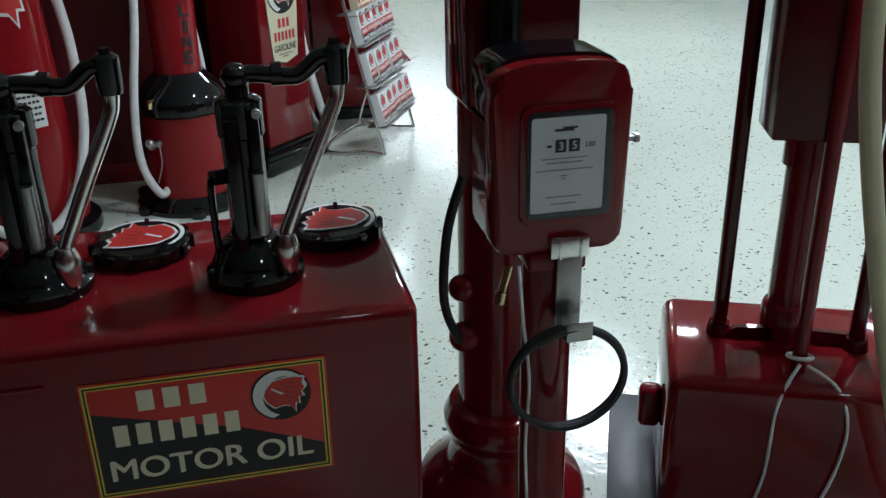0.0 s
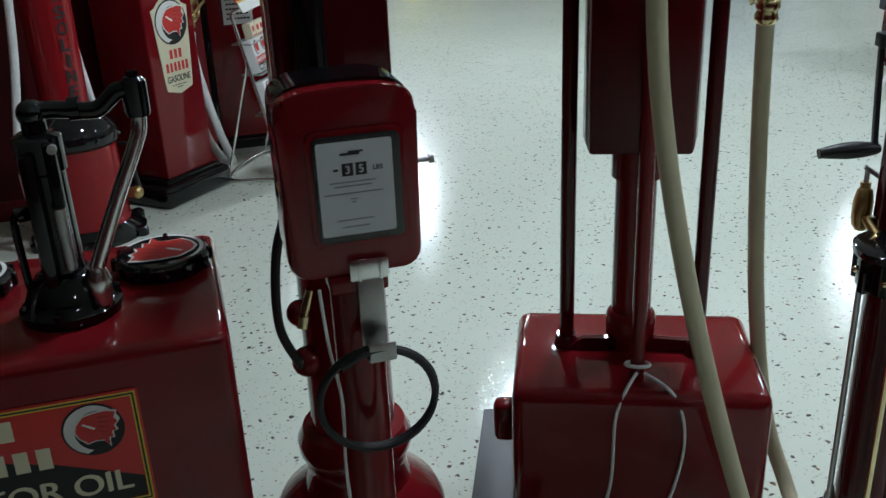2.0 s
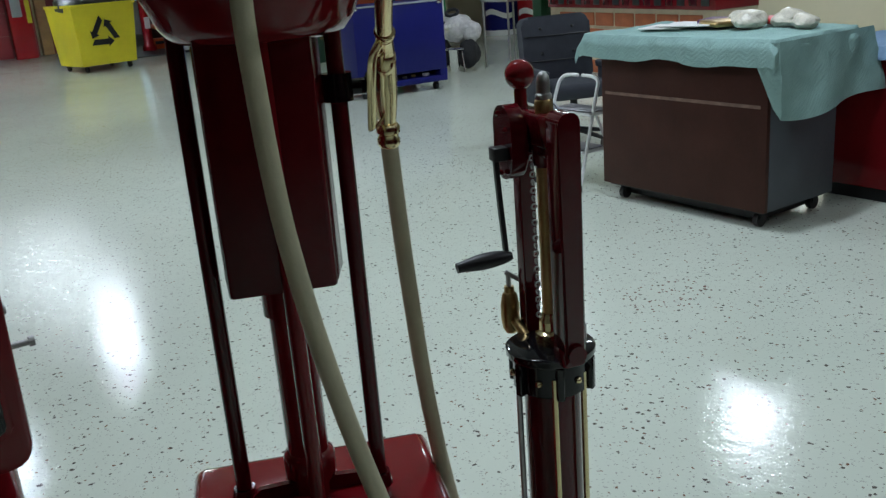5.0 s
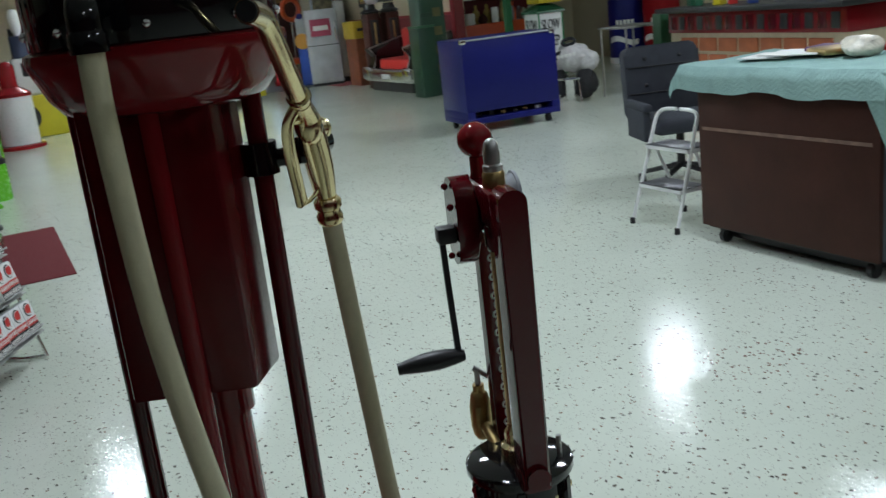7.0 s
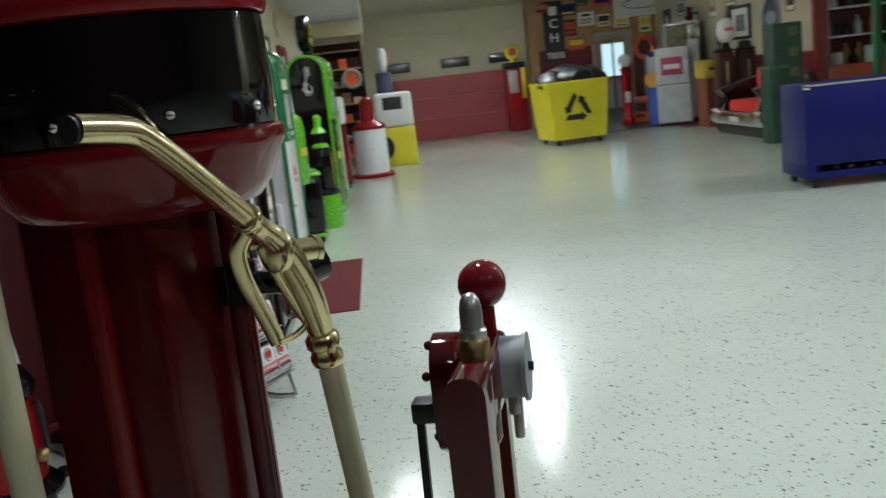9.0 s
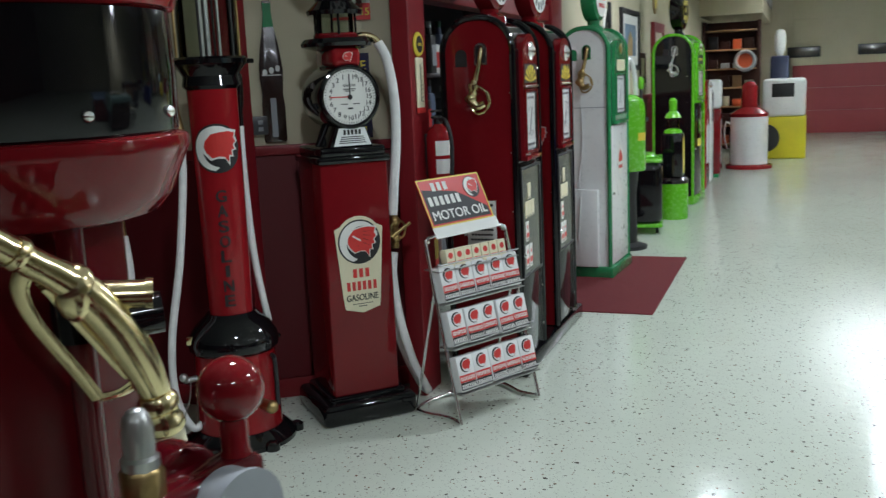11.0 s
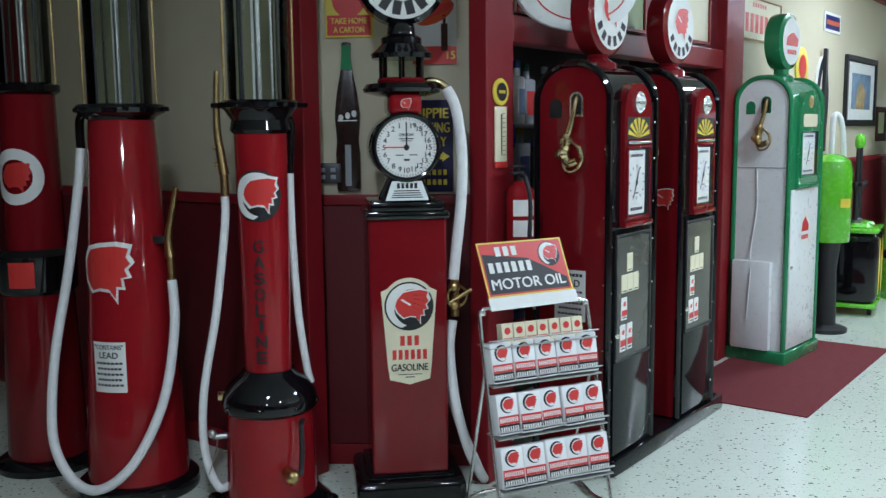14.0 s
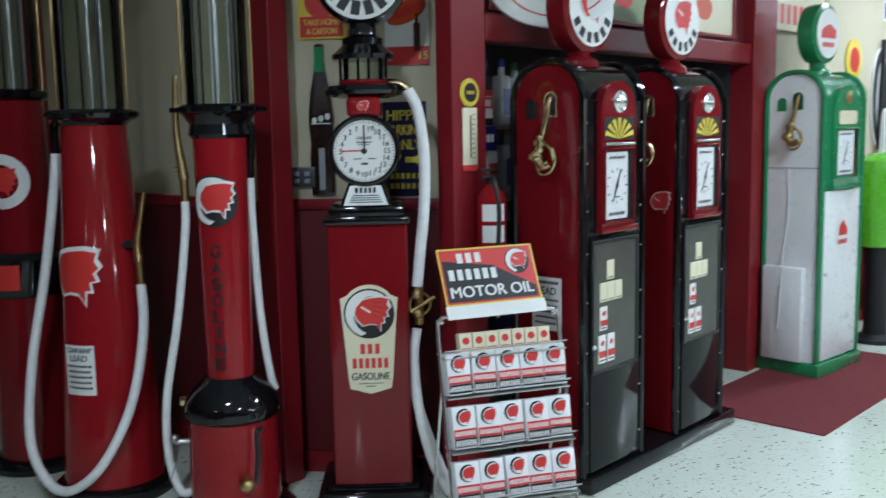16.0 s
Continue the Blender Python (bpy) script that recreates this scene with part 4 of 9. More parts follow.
def crank_pump():
    """The hand crank pump: a flat front post, a glass tube, a ball finial, a gear case with its crank and a dial."""
    t = thing("crank_pump", pose(2.094, -2.804, 0, 0, 0, -14.4), "deep red hand-crank pump with brass fittings", "hand pump")
    part("base", B(lathe([(0.13, 0), (0.13, 0.025), (0.085, 0.045), (0.08, 0.10)], 28)), BLACK, t)
    part("cylinder", B(lathe([(0.060, 0.09), (0.060, 0.66)], 28)), DARK_RED, t)
    for x, y in ((-0.078, 0.0), (0.076, 0.02), (-0.030, -0.072), (0.040, -0.066)):
        part("tie_rod", B(rod((x, y, 0.09), (x, y, 0.70), 0.0065, None, 8)), BRASS if y < -0.05 else STEEL, t)
    part("clamp", B(lathe([(0.076, 0.655), (0.082, 0.660), (0.082, 0.725), (0.078, 0.730)], 24), lathe([(0.092, 0.728), (0.095, 0.733), (0.095, 0.745), (0.088, 0.750)], 28)), BLACK, t, "black iron clamp collar")
    each("clamp_lug", [box(0.076, -0.009, 0.655, 0.094, 0.009, 0.73, 0.003, 1, m=Matrix.Rotation(radians(a), 4, "Z")) for a in range(15, 375, 60)], BLACK, t)
    part("post", B(slab(arch(0.046, 0.745, 1.250, 0.021), 0.052, m=pose(0, -0.116, 0), bevel=0.006)), DARK_RED, t, "flat deep red front post")
    part("post_foot", B(rod((0.0, -0.122, 0.765), (0.0, -0.105, 0.765), 0.020, None, 16), box(-0.026, -0.112, 0.735, 0.026, -0.062, 0.775, 0.008)), DARK_RED, t)
    part("rear_post", B(slab(arch(0.034, 0.745, 1.16, 0.012), 0.032, m=pose(0, 0.074, 0), bevel=0.004)), DARK_RED, t)
    part("sight_tube", B(rod((0.0, -0.004, 0.82), (0.0, -0.004, 1.15), 0.0150, None, 16)), DULL_BRASS, t, "olive brass sight tube")
    part("chain", B(*[ring((-0.004, 0.040, 0.80 + 0.017 * i), (1, 0.0, 0) if i % 2 else (0, 1, 0), 0.0055, 0.0020, 10, 5) for i in range(21)]), STEEL, t, "worn steel lifting chain")
    part("lower_fitting", B(lathe([(0.030, 0.748), (0.030, 0.775), (0.022, 0.780), (0.022, 0.80), (0.017, 0.806), (0.010, 0.83)], 16, m=pose(0.0, 0.0, 0))), BRASS, t, "brass packing gland")
    part("upper_fitting", B(lathe([(0.017, 1.13), (0.022, 1.14), (0.022, 1.175)], 16, m=pose(0.0, -0.004, 0))), DARK_RED, t)
    part("head", B(box(-0.023, -0.075, 1.172, 0.023, 0.105, 1.240, 0.010, 3), box(-0.018, -0.05, 1.155, 0.018, 0.09, 1.18, 0.005)), DARK_RED, t)
    part("gear_case", B(slab(rounded(0.086, 0.150, 0.042, 0, 1.178), 0.036, m=pose(-0.046, 0.050, 0, 0, 0, 90) @ pose(0, -0.020, 0), bevel=0.007), box(-0.055, 0.02, 1.16, 0.0, 0.08, 1.20, 0.004)), DARK_RED, t, "oval gear case")
    each("case_bolt", [ball((-0.069, 0.05 + dy, 1.178 + dz), 0.006, 8) for dy, dz in ((-0.03, 0.03), (0.03, -0.03), (0.0, 0.06), (0.0, -0.06))], DARK_RED, t)
    part("finial", B(lathe([(0.018, 1.232), (0.013, 1.245), (0.013, 1.278)], 16, m=pose(0.0, 0.087, 0)), ball((0.0, 0.087, 1.303), 0.031)), RED, t, "glossy red ball finial")
    part("oiler_base", B(lathe([(0.019, 1.238), (0.019, 1.262), (0.016, 1.266)], 8, m=pose(0, -0.016, 0))), DULL_BRASS, t, "tarnished brass oiler base")
    part("oiler_cup", B(lathe([(0.0155, 1.264), (0.0165, 1.268), (0.0165, 1.274), (0.0135, 1.277), (0.0135, 1.298), (0.0115, 1.309), (0.007, 1.316), (0.002, 1.318)], 16, m=pose(0, -0.016, 0))), STEEL, t, "grey metal oiler cup")
    part("counter_dial", B(rod((0.020, 0.050, 1.206), (0.048, 0.050, 1.206), 0.038, None, 32), rod((0.048, 0.050, 1.206), (0.053, 0.050, 1.206), 0.042, None, 32)), GREY, t, "grey counter dial")
    part("dial_hub", B(rod((0.052, 0.050, 1.206), (0.059, 0.050, 1.206), 0.006)), SATIN_BLACK, t)
    part("dial_tab", B(box(0.030, 0.034, 1.118, 0.042, 0.048, 1.172, 0.003), box(0.026, 0.030, 1.150, 0.040, 0.052, 1.175, 0.003)), STEEL, t)
    part("crank_arm", B(box(-0.094, 0.020, 1.146, -0.062, 0.052, 1.174, 0.004), tube([(-0.086, 0.036, 1.165), (-0.0855, 0.028, 1.08), (-0.084, 0.012, 0.955)], 0.0068, 4, 6), ball((-0.084, 0.011, 0.952), 0.010, 10)), SATIN_BLACK, t, "black crank arm")
    part("crank_handle", B(tube([(-0.074, 0.010, 0.953), (-0.11, 0.012, 0.952), (-0.150, 0.016, 0.949), (-0.190, 0.019, 0.945)], lambda k: 0.0085 + 0.0085 * math.sin(math.pi * min(0.92, 0.02 + k)), 14)), SATIN_BLACK, t, "turned black crank handle")
    vm = pose(-0.032, 0.126, 0)
    vl = part("valve", B(lathe([(0.012, 0.735), (0.018, 0.745), (0.021, 0.765), (0.021, 0.80), (0.016, 0.825), (0.011, 0.83), (0.011, 0.843)], 14, m=vm), rod((-0.032, 0.126, 0.775), (-0.022, 0.070, 0.742), 0.011, None, 10)), DULL_BRASS, t, "tarnished brass drain valve")
    part("valve_stem", B(rod((-0.032, 0.126, 0.84), (-0.032, 0.126, 0.875), 0.0055, None, 8), rod((-0.038, 0.128, 0.876), (-0.004, 0.118, 0.852), 0.0055, None, 8), ball((-0.003, 0.118, 0.851), 0.008, 8)), STEEL, vl, "small steel valve lever")
    each("bolt", [ball((0.082 * math.cos(radians(a)), 0.082 * math.sin(radians(a)), 0.69), 0.008, 8) for a in range(45, 405, 60)], BRASS, t)
    part("stud", B(rod((0.066, -0.03, 0.745), (0.066, -0.03, 0.79), 0.005, None, 8)), STEEL, t)
    return t


crank_pump()


# ---- the row of red pumps along the corner ----
def glass_tank(t, z0, z1, r, rod_n=6):
    part("tank_glass", B(lathe([(r, z0), (r, z1)], 36, caps=False)), TANK_GLASS, t, "clear glass measuring tank").visible_shadow = False
    part("tank_core", B(rod((0.0, 0, z0), (0.0, 0, z1), 0.013), rod((0.05, 0.02, z0), (0.05, 0.02, z1), 0.007)), STEEL, t)
    part("gallon_scale", B(box(-0.03, 0.02, z0, -0.012, 0.024, z1)), PAPER, t)
    for i in range(rod_n):
        a = 2 * math.pi * i / rod_n + 0.3
        part("tank_rod", B(rod(((r + 0.014) * math.cos(a), (r + 0.014) * math.sin(a), z0 - 0.01), ((r + 0.014) * math.cos(a), (r + 0.014) * math.sin(a), z1 + 0.01), 0.006, None, 8)), SATIN_BLACK if i % 3 else DULL_BRASS, t)
    part("tank_crown", B(lathe([(r + 0.03, z1), (r + 0.035, z1 + 0.02), (r + 0.02, z1 + 0.05), (0.09, z1 + 0.10), (0.05, z1 + 0.14)], 32)), BLACK, t)


def tapered_pump():
    t = thing("tapered_pump", pose(-0.42, -0.20, 0, 0, 0, 32), "bright red tapered visible-tank pump with a white hose", "fuel pump")
    part("base", B(lathe([(0.262, 0), (0.265, 0.015), (0.262, 0.05), (0.245, 0.065), (0.225, 0.07)], 40)), BLACK, t, "black round foot")
    part("body", B(lathe([(0.222, 0.065), (0.138, 1.645), (0.132, 1.655)], 40)), BRIGHT_RED, t)
    part("tank_plate", B(lathe([(0.14, 1.65), (0.15, 1.665), (0.185, 1.68), (0.19, 1.70), (0.18, 1.715), (0.15, 1.72)], 36), *[box(0.17, -0.012, 1.685, 0.215, 0.012, 1.705, 0.003, 1, m=Matrix.Rotation(radians(a), 4, "Z")) for a in range(0, 360, 60)]), BLACK, t, "black cast tank plate")
    glass_tank(t, 1.72, 2.45, 0.135)
    bm = bmesh.new()
    print_face(fan_outline(0.120, -0.040, 1.012), -0.005)(bm)
    part("emblem_fan", wrapped(bm, 0.176), RED_INK, t, "", False)
    bm = bmesh.new()
    print_face(fan_outline(0.142, -0.043, 1.012), -0.0035)(bm)
    part("emblem_border", wrapped(bm, 0.176), PAPER, t, "", False)
    bm = bmesh.new()
    print_face(disc_outline(0.078, -0.100, 1.012, 28), -0.002)(bm)
    part("emblem_moon", wrapped(bm, 0.176), PAPER, t, "", False)
    bm = bmesh.new()
    print_face(disc_outline(0.066, -0.092, 1.006, 28), -0.0028)(bm)
    part("emblem_shade", wrapped(bm, 0.176), BRIGHT_RED, t, "", False)
    bm = bmesh.new()
    for a, b, c, d in ((-0.098, 0.49, 0.052, 0.71),):
        for i in range(6):
            plate(a + (c - a) * i / 6, b, a + (c - a) * (i + 1) / 6, d, -0.003)(bm)
    lab = part("warning_label", wrapped(bm, 0.197), PAPER, t, "white warning label with black print", False)
    bm = bmesh.new()
    lettering('"CONTAINS"', 0.021, 0.13)(-0.023, -0.0045, 0.688)(bm)
    lettering("LEAD", 0.026, 0.085)(-0.023, -0.0045, 0.653)(bm)
    for i in range(5):
        bars(7, 0.125 - 0.012 * (i % 2), 0.010, -0.023, -0.0045, 0.618 - 0.024 * i)(bm)
    part("label_print", wrapped(bm, 0.197), INK, lab, "", False)
    part("hose", B(tube([(-0.175, -0.03, 1.53), (-0.19, -0.04, 1.38), (-0.25, -0.06, 1.0), (-0.32, -0.10, 0.6), (-0.315, -0.16, 0.27), (-0.20, -0.23, 0.11), (-0.06, -0.26, 0.08), (0.09, -0.24, 0.20), (0.20, -0.17, 0.45), (0.235, -0.10, 0.75), (0.222, -0.07, 0.96)], 0.021, 14, 10)), HOSE_WHITE, t, "white hose hanging in a deep loop")
    part("hose_elbow", B(tube([(-0.12, -0.02, 1.68), (-0.17, -0.03, 1.66), (-0.175, -0.03, 1.53)], 0.019, 10)), BLACK, t)
    noz = part("nozzle", B(rod((0.222, -0.07, 0.95), (0.218, -0.068, 1.06), 0.016), tube([(0.218, -0.068, 1.06), (0.21, -0.06, 1.14), (0.225, -0.06, 1.22), (0.255, -0.06, 1.36)], lambda k: 0.022 - 0.011 * k, 12)), DULL_BRASS, t, "tarnished brass nozzle")
    part("nozzle_hook", B(box(0.14, -0.075, 1.12, 0.20, -0.045, 1.15, 0.004)), SATIN_BLACK, t)
    return t


tapered_pump()


def slim_visible_pump(x, y, turn):
    t = thing("slim_visible_pump", pose(x, y, 0, 0, 0, turn), "bright red visible-tank pump lettered down its column", "fuel pump")
    part("base", B(lathe([(0.25, 0), (0.252, 0.02), (0.235, 0.035), (0.215, 0.055), (0.198, 0.07)], 40), *[lathe([(0.032, 0.0), (0.032, 0.03), (0.02, 0.04)], 14, m=Matrix.Rotation(radians(a), 4, "Z") @ pose(0.252, 0, 0)) for a in range(0, 360, 60)]), BLACK, t, "black lobed cast foot")
    part("lower_drum", B(lathe([(0.192, 0.065), (0.190, 0.10), (0.182, 0.43)], 40)), BRIGHT_RED, t)
    part("collar", B(lathe([(0.185, 0.425), (0.200, 0.44), (0.203, 0.47), (0.195, 0.50), (0.165, 0.545), (0.125, 0.58), (0.108, 0.60)], 40), *[ball((0.2 * math.cos(radians(a)), 0.2 * math.sin(radians(a)), 0.462), 0.011, 8) for a in range(0, 360, 45)]), BLACK, t, "black domed collar with bolts")
    part("column", B(lathe([(0.098, 0.595), (0.109, 1.59)], 32)), BRIGHT_RED, t)
    part("neck", B(lathe([(0.112, 1.585), (0.125, 1.60), (0.118, 1.64), (0.145, 1.68), (0.16, 1.69), (0.162, 1.71), (0.15, 1.72)], 36), *[box(0.15, -0.01, 1.69, 0.195, 0.01, 1.71, 0.003, 1, m=Matrix.Rotation(radians(a), 4, "Z")) for a in range(15, 375, 60)]), BLACK, t, "black tank neck")
    glass_tank(t, 1.72, 2.45, 0.125)
    for outline, yy, mm in ((disc_outline(0.118, 0, 1.335), -0.002, INK), ):
        bm = bmesh.new()
        n = 24
        for i in range(n):
            x0, x1 = -0.105 + 0.21 * i / n, -0.105 + 0.21 * (i + 1) / n
            h0, h1 = math.sqrt(max(0, 0.105 ** 2 - x0 ** 2)), math.sqrt(max(0, 0.105 ** 2 - x1 ** 2))
            print_face([(x0, 1.335 - h0), (x1, 1.335 - h1), (x1, 1.335 + h1), (x0, 1.335 + h0)], yy)(bm)
        part("emblem_disc", wrapped(bm, 0.1065), mm, t, "", False)
    bm = bmesh.new()
    outer = disc_outline(0.096, 0, 1.335, 16, 55, 262)
    inner = disc_outline(0.079, 0.017, 1.332, 16, 55, 262)
    for i in range(16):
        print_face([outer[i], outer[i + 1], inner[i + 1], inner[i]], -0.004)(bm)
    part("emblem_crescent", wrapped(bm, 0.1065), PAPER, t, "", False)
    bm = bmesh.new()
    print_face(fan_outline(0.083, 0.010, 1.342), -0.005)(bm)
    part("emblem_edge", wrapped(bm, 0.1065), PAPER, t, "", False)
    bm = bmesh.new()
    print_face(fan_outline(0.070, 0.012, 1.343), -0.006)(bm)
    part("emblem_fan", wrapped(bm, 0.1065), RED_INK, t, "", False)
    bm = bmesh.new()
    for i, ch in enumerate("GASOLINE"):
        lettering(ch, 0.050, 0.042 if ch != "I" else 0.014)(0, -0.002, 1.13 - 0.066 * i)(bm)
    part("lettering", wrapped(bm, 0.104), INK, t, "black letters down the column", False)
    part("hose", B(tube([(-0.150, -0.03, 1.33), (-0.155, -0.035, 1.2), (-0.20, -0.05, 0.85), (-0.265, -0.06, 0.5), (-0.27, -0.06, 0.25), (-0.21, -0.08, 0.10), (-0.14, -0.05, 0.13)], 0.0175, 14, 10)), HOSE_WHITE, t, "white hose hanging beside the column")
    part("hose", B(tube([(0.108, 0.04, 1.42), (0.108, 0.045, 1.2), (0.122, 0.05, 0.85), (0.152, 0.05, 0.60), (0.165, 0.07, 0.52)], 0.0165, 14, 10)), HOSE_WHITE, t)
    part("hose_elbow", B(tube([(0.09, 0.02, 1.64), (0.115, 0.04, 1.63), (0.11, 0.04, 1.50)], 0.020, 10), rod((0.11, 0.04, 1.50), (0.108, 0.04, 1.42), 0.016)), BLACK, t)
    part("nozzle", B(rod((-0.150, -0.03, 1.32), (-0.15, -0.03, 1.42), 0.017), tube([(-0.15, -0.03, 1.42), (-0.16, -0.03, 1.50), (-0.172, -0.03, 1.62), (-0.165, -0.03, 1.84)], lambda k: 0.022 - 0.011 * k, 12), rod((-0.185, -0.03, 1.46), (-0.14, -0.03, 1.46), 0.010), rod((-0.19, -0.03, 1.53), (-0.15, -0.03, 1.53), 0.008)), DULL_BRASS, t, "tarnished brass nozzle")
    part("padlock", B(box(-0.205, -0.07, 0.475, -0.175, -0.05, 0.515, 0.004)), BRASS, t)
    part("tap", B(rod((-0.17, -0.06, 0.32), (-0.23, -0.08, 0.32), 0.014), ball((-0.23, -0.08, 0.335), 0.02), tube([(-0.2, -0.10, 0.33), (-0.21, -0.12, 0.25), (-0.24, -0.12, 0.17)], 0.003, 6)), STEEL, t)
    part("crank", B(tube([(0.16, -0.10, 0.40), (0.165, -0.165, 0.40), (0.168, -0.17, 0.30), (0.165, -0.20, 0.20)], 0.011, 8, 4)), SATIN_BLACK, t)
    part("outlet", B(rod((0.10, -0.16, 0.20), (0.13, -0.215, 0.20), 0.024), ball((0.135, -0.22, 0.20), 0.03)), DULL_BRASS, t)
    return t


slim_visible_pump(0.225, 0.02, 35)


def clock_pump():
    t = thing("clock_pump", pose(0.731, 0.353, 0, 0, 0, 46), "red clock-face fuel pump with a black lantern top", "fuel pump")
    # local: the front looks to -y, its face at y = 0
    part("foot", B(box(-0.235, -0.02, 0, 0.235, 0.42, 0.11, 0.03, 3), box(-0.19, 0.02, 0.10, 0.19, 0.38, 0.135, 0.015)), BLACK, t, "black cast foot")
    part("body", B(box(-0.163, 0.03, 0.13, 0.163, 0.37, 1.235, 0.012, 3)), RED, t)
    part("shelf", B(box(-0.175, 0.01, 1.225, 0.175, 0.39, 1.26, 0.012, 2), box(-0.155, 0.02, 1.255, 0.155, 0.37, 1.30, 0.012, 2)), BLACK, t)
    m = pose(0, 0.03, 0)
    part("dial_case", B(lathe([(0.145, 0), (0.148, 0.03), (0.148, 0.25), (0.14, 0.28)], 40, m=pose(0, 0.03, 1.523, -90, 0, 0)), slab([(-0.11, 1.29), (0.11, 1.29), (0.06, 1.42), (-0.06, 1.42)], 0.22, m=pose(0, 0.04, 0), bevel=0.008)), BLACK, t, "round black clock case")
    dial = part("dial", B(print_face(disc_outline(0.123, 0, 1.523), 0.028)), PAPER, t, "white gallon dial with black numerals", False)
    y = 0.0265
    part("ticks", B(*[plate(-0.0013, 0.112, 0.0013, 0.121, y, m=pose(0, 0, 1.523, 0, a, 0)) for a in range(0, 360, 6)]), INK, dial, "", False)
    nums = [lettering(str(i if i else 20), 0.021)(0.093 * math.sin(-2 * math.pi * i / 20), y, 1.523 + 0.093 * math.cos(2 * math.pi * i / 20)) for i in range(1, 20)]
    each("numeral", nums, INK, dial, "", False)
    each("dial_print", [lettering("GALLONS", 0.011, 0.06)(0, y, 1.575), plate(-0.03, 1.556, 0.03, 1.560, y), plate(-0.022, 1.548, 0.022, 1.551, y), plate(0.012, 1.49, 0.045, 1.494, y), plate(-0.045, 1.49, -0.012, 1.494, y), plate(-0.012, 1.468, 0.012, 1.476, y)], INK, dial, "", False)
    part("hand", B(plate(-0.003, 1.51, 0.003, 1.625, y - 0.001)), INK, dial, "", False)
    part("hand", B(plate(-0.095, 1.5215, 0.0, 1.5265, y - 0.002)), RED_INK, dial, "red dial hand", False)
    part("dial_hub", B(lathe([(0.012, 0), (0.010, 0.006)], 14, m=pose(0, y, 1.523, 90, 0, 0))), SATIN_BLACK, dial)
    part("bezel", B(ring((0, 0.03, 1.523), (0, -1, 0), 0.133, 0.011, 44, 8)), BLACK, t)
    plt = part("name_plate", B(print_face([(-0.09, 1.305), (0.09, 1.305), (0.062, 1.385), (-0.062, 1.385)], 0.0285)), GREY_PAPER, t, "small cream name plate", False)
    bar_row(5, 0.09, 0.022, 0, 0.0275, 1.366, None, INK, plt)
    each("print_line", [plate(-0.065 + 0.004 * i, 1.316 + 0.009 * i, 0.065 - 0.004 * i, 1.320 + 0.009 * i, 0.0275) for i in range(4)], INK, plt, "", False)
    red = part("header", B(box(-0.068, 0.03, 1.655, 0.068, 0.30, 1.742, 0.025, 3)), BRIGHT_RED, t)
    emblem(red, 0.026, 0, 1.70, 0.0285)
    part("lantern_floor", B(lathe([(0.10, 1.735), (0.16, 1.75), (0.165, 1.765), (0.15, 1.785), (0.11, 1.79)], 28, m=pose(0, 0.17, 0))), BLACK, t)
    part("lantern_band", B(lathe([(0.10, 1.785), (0.105, 1.80), (0.10, 1.81)], 24, m=pose(0, 0.17, 0))), RED, t)
    part("lantern_glass", B(lathe([(0.085, 1.805), (0.085, 1.895)], 24, caps=False, m=pose(0, 0.17, 0))), TANK_GLASS, t, "glass lantern cylinder").visible_shadow = False
    for i in range(6):
        a = radians(60 * i + 20)
        part("lantern_post", B(rod((0.098 * math.cos(a), 0.17 + 0.098 * math.sin(a), 1.80), (0.098 * math.cos(a), 0.17 + 0.098 * math.sin(a), 1.90), 0.006, None, 8)), BLACK, t)
    part("lantern_roof", B(lathe([(0.125, 1.89), (0.13, 1.91), (0.11, 1.925), (0.085, 1.95), (0.085, 1.975), (0.06, 1.99), (0.055, 2.03), (0.04, 2.045)], 28, m=pose(0, 0.17, 0))), BLACK, t)
    gl = part("globe", B(lathe([(0.17, 0), (0.19, 0.02), (0.19, 0.10), (0.17, 0.12)], 40, m=pose(0, 0.23, 2.215, 90, 0, 0))), BLACK, t, "round advertising globe")
    part("globe_face", B(print_face(disc_outline(0.168, 0, 2.215), 0.109)), PAPER, gl, "", False)
    each("word_bar", [plate(-0.018, -0.152, 0.018, -0.095, 0.107, m=pose(0, 0, 2.215, 0, a, 0)) for a in (-62, -38, -14, 10, 34, 58)], INK, gl, "", False)
    emblem(gl, 0.085, 0, 2.22, 0.107)
    sh = [(-0.085, 0.548), (0.0, 0.525), (0.085, 0.548), (0.092, 0.60), (0.115, 0.90), (0.118, 0.925), (0.085, 0.94)]
    sh += disc_outline(0.112, 0, 0.87, 10, 40, 140) + [(-0.085, 0.94), (-0.118, 0.925), (-0.115, 0.90), (-0.092, 0.60)]
    shield = part("shield", B(slab(sh, 0.004, m=pose(0, 0.0245, 0))), IVORY, t, "ivory enamel shield", False)
    emblem(shield, 0.104, 0, 0.862, 0.0235, None, INK)
    bar_row(3, 0.09, 0.042, 0, 0.0235, 0.715, None, RED_INK, shield)
    bar_row(6, 0.155, 0.042, 0, 0.0235, 0.655, None, RED_INK, shield)
    part("lettering", B(lettering("GASOLINE", 0.030, 0.155)(0, 0.0235, 0.600), plate(-0.05, 0.568, 0.05, 0.571, 0.0235), plate(-0.02, 0.556, 0.02, 0.560, 0.0235)), INK, shield, "", False)
    part("hose_arm", B(tube([(0.06, 0.17, 1.77), (0.10, 0.14, 1.795), (0.15, 0.12, 1.79), (0.185, 0.11, 1.76)], 0.017, 12)), BRASS, t, "brass hose outlet")
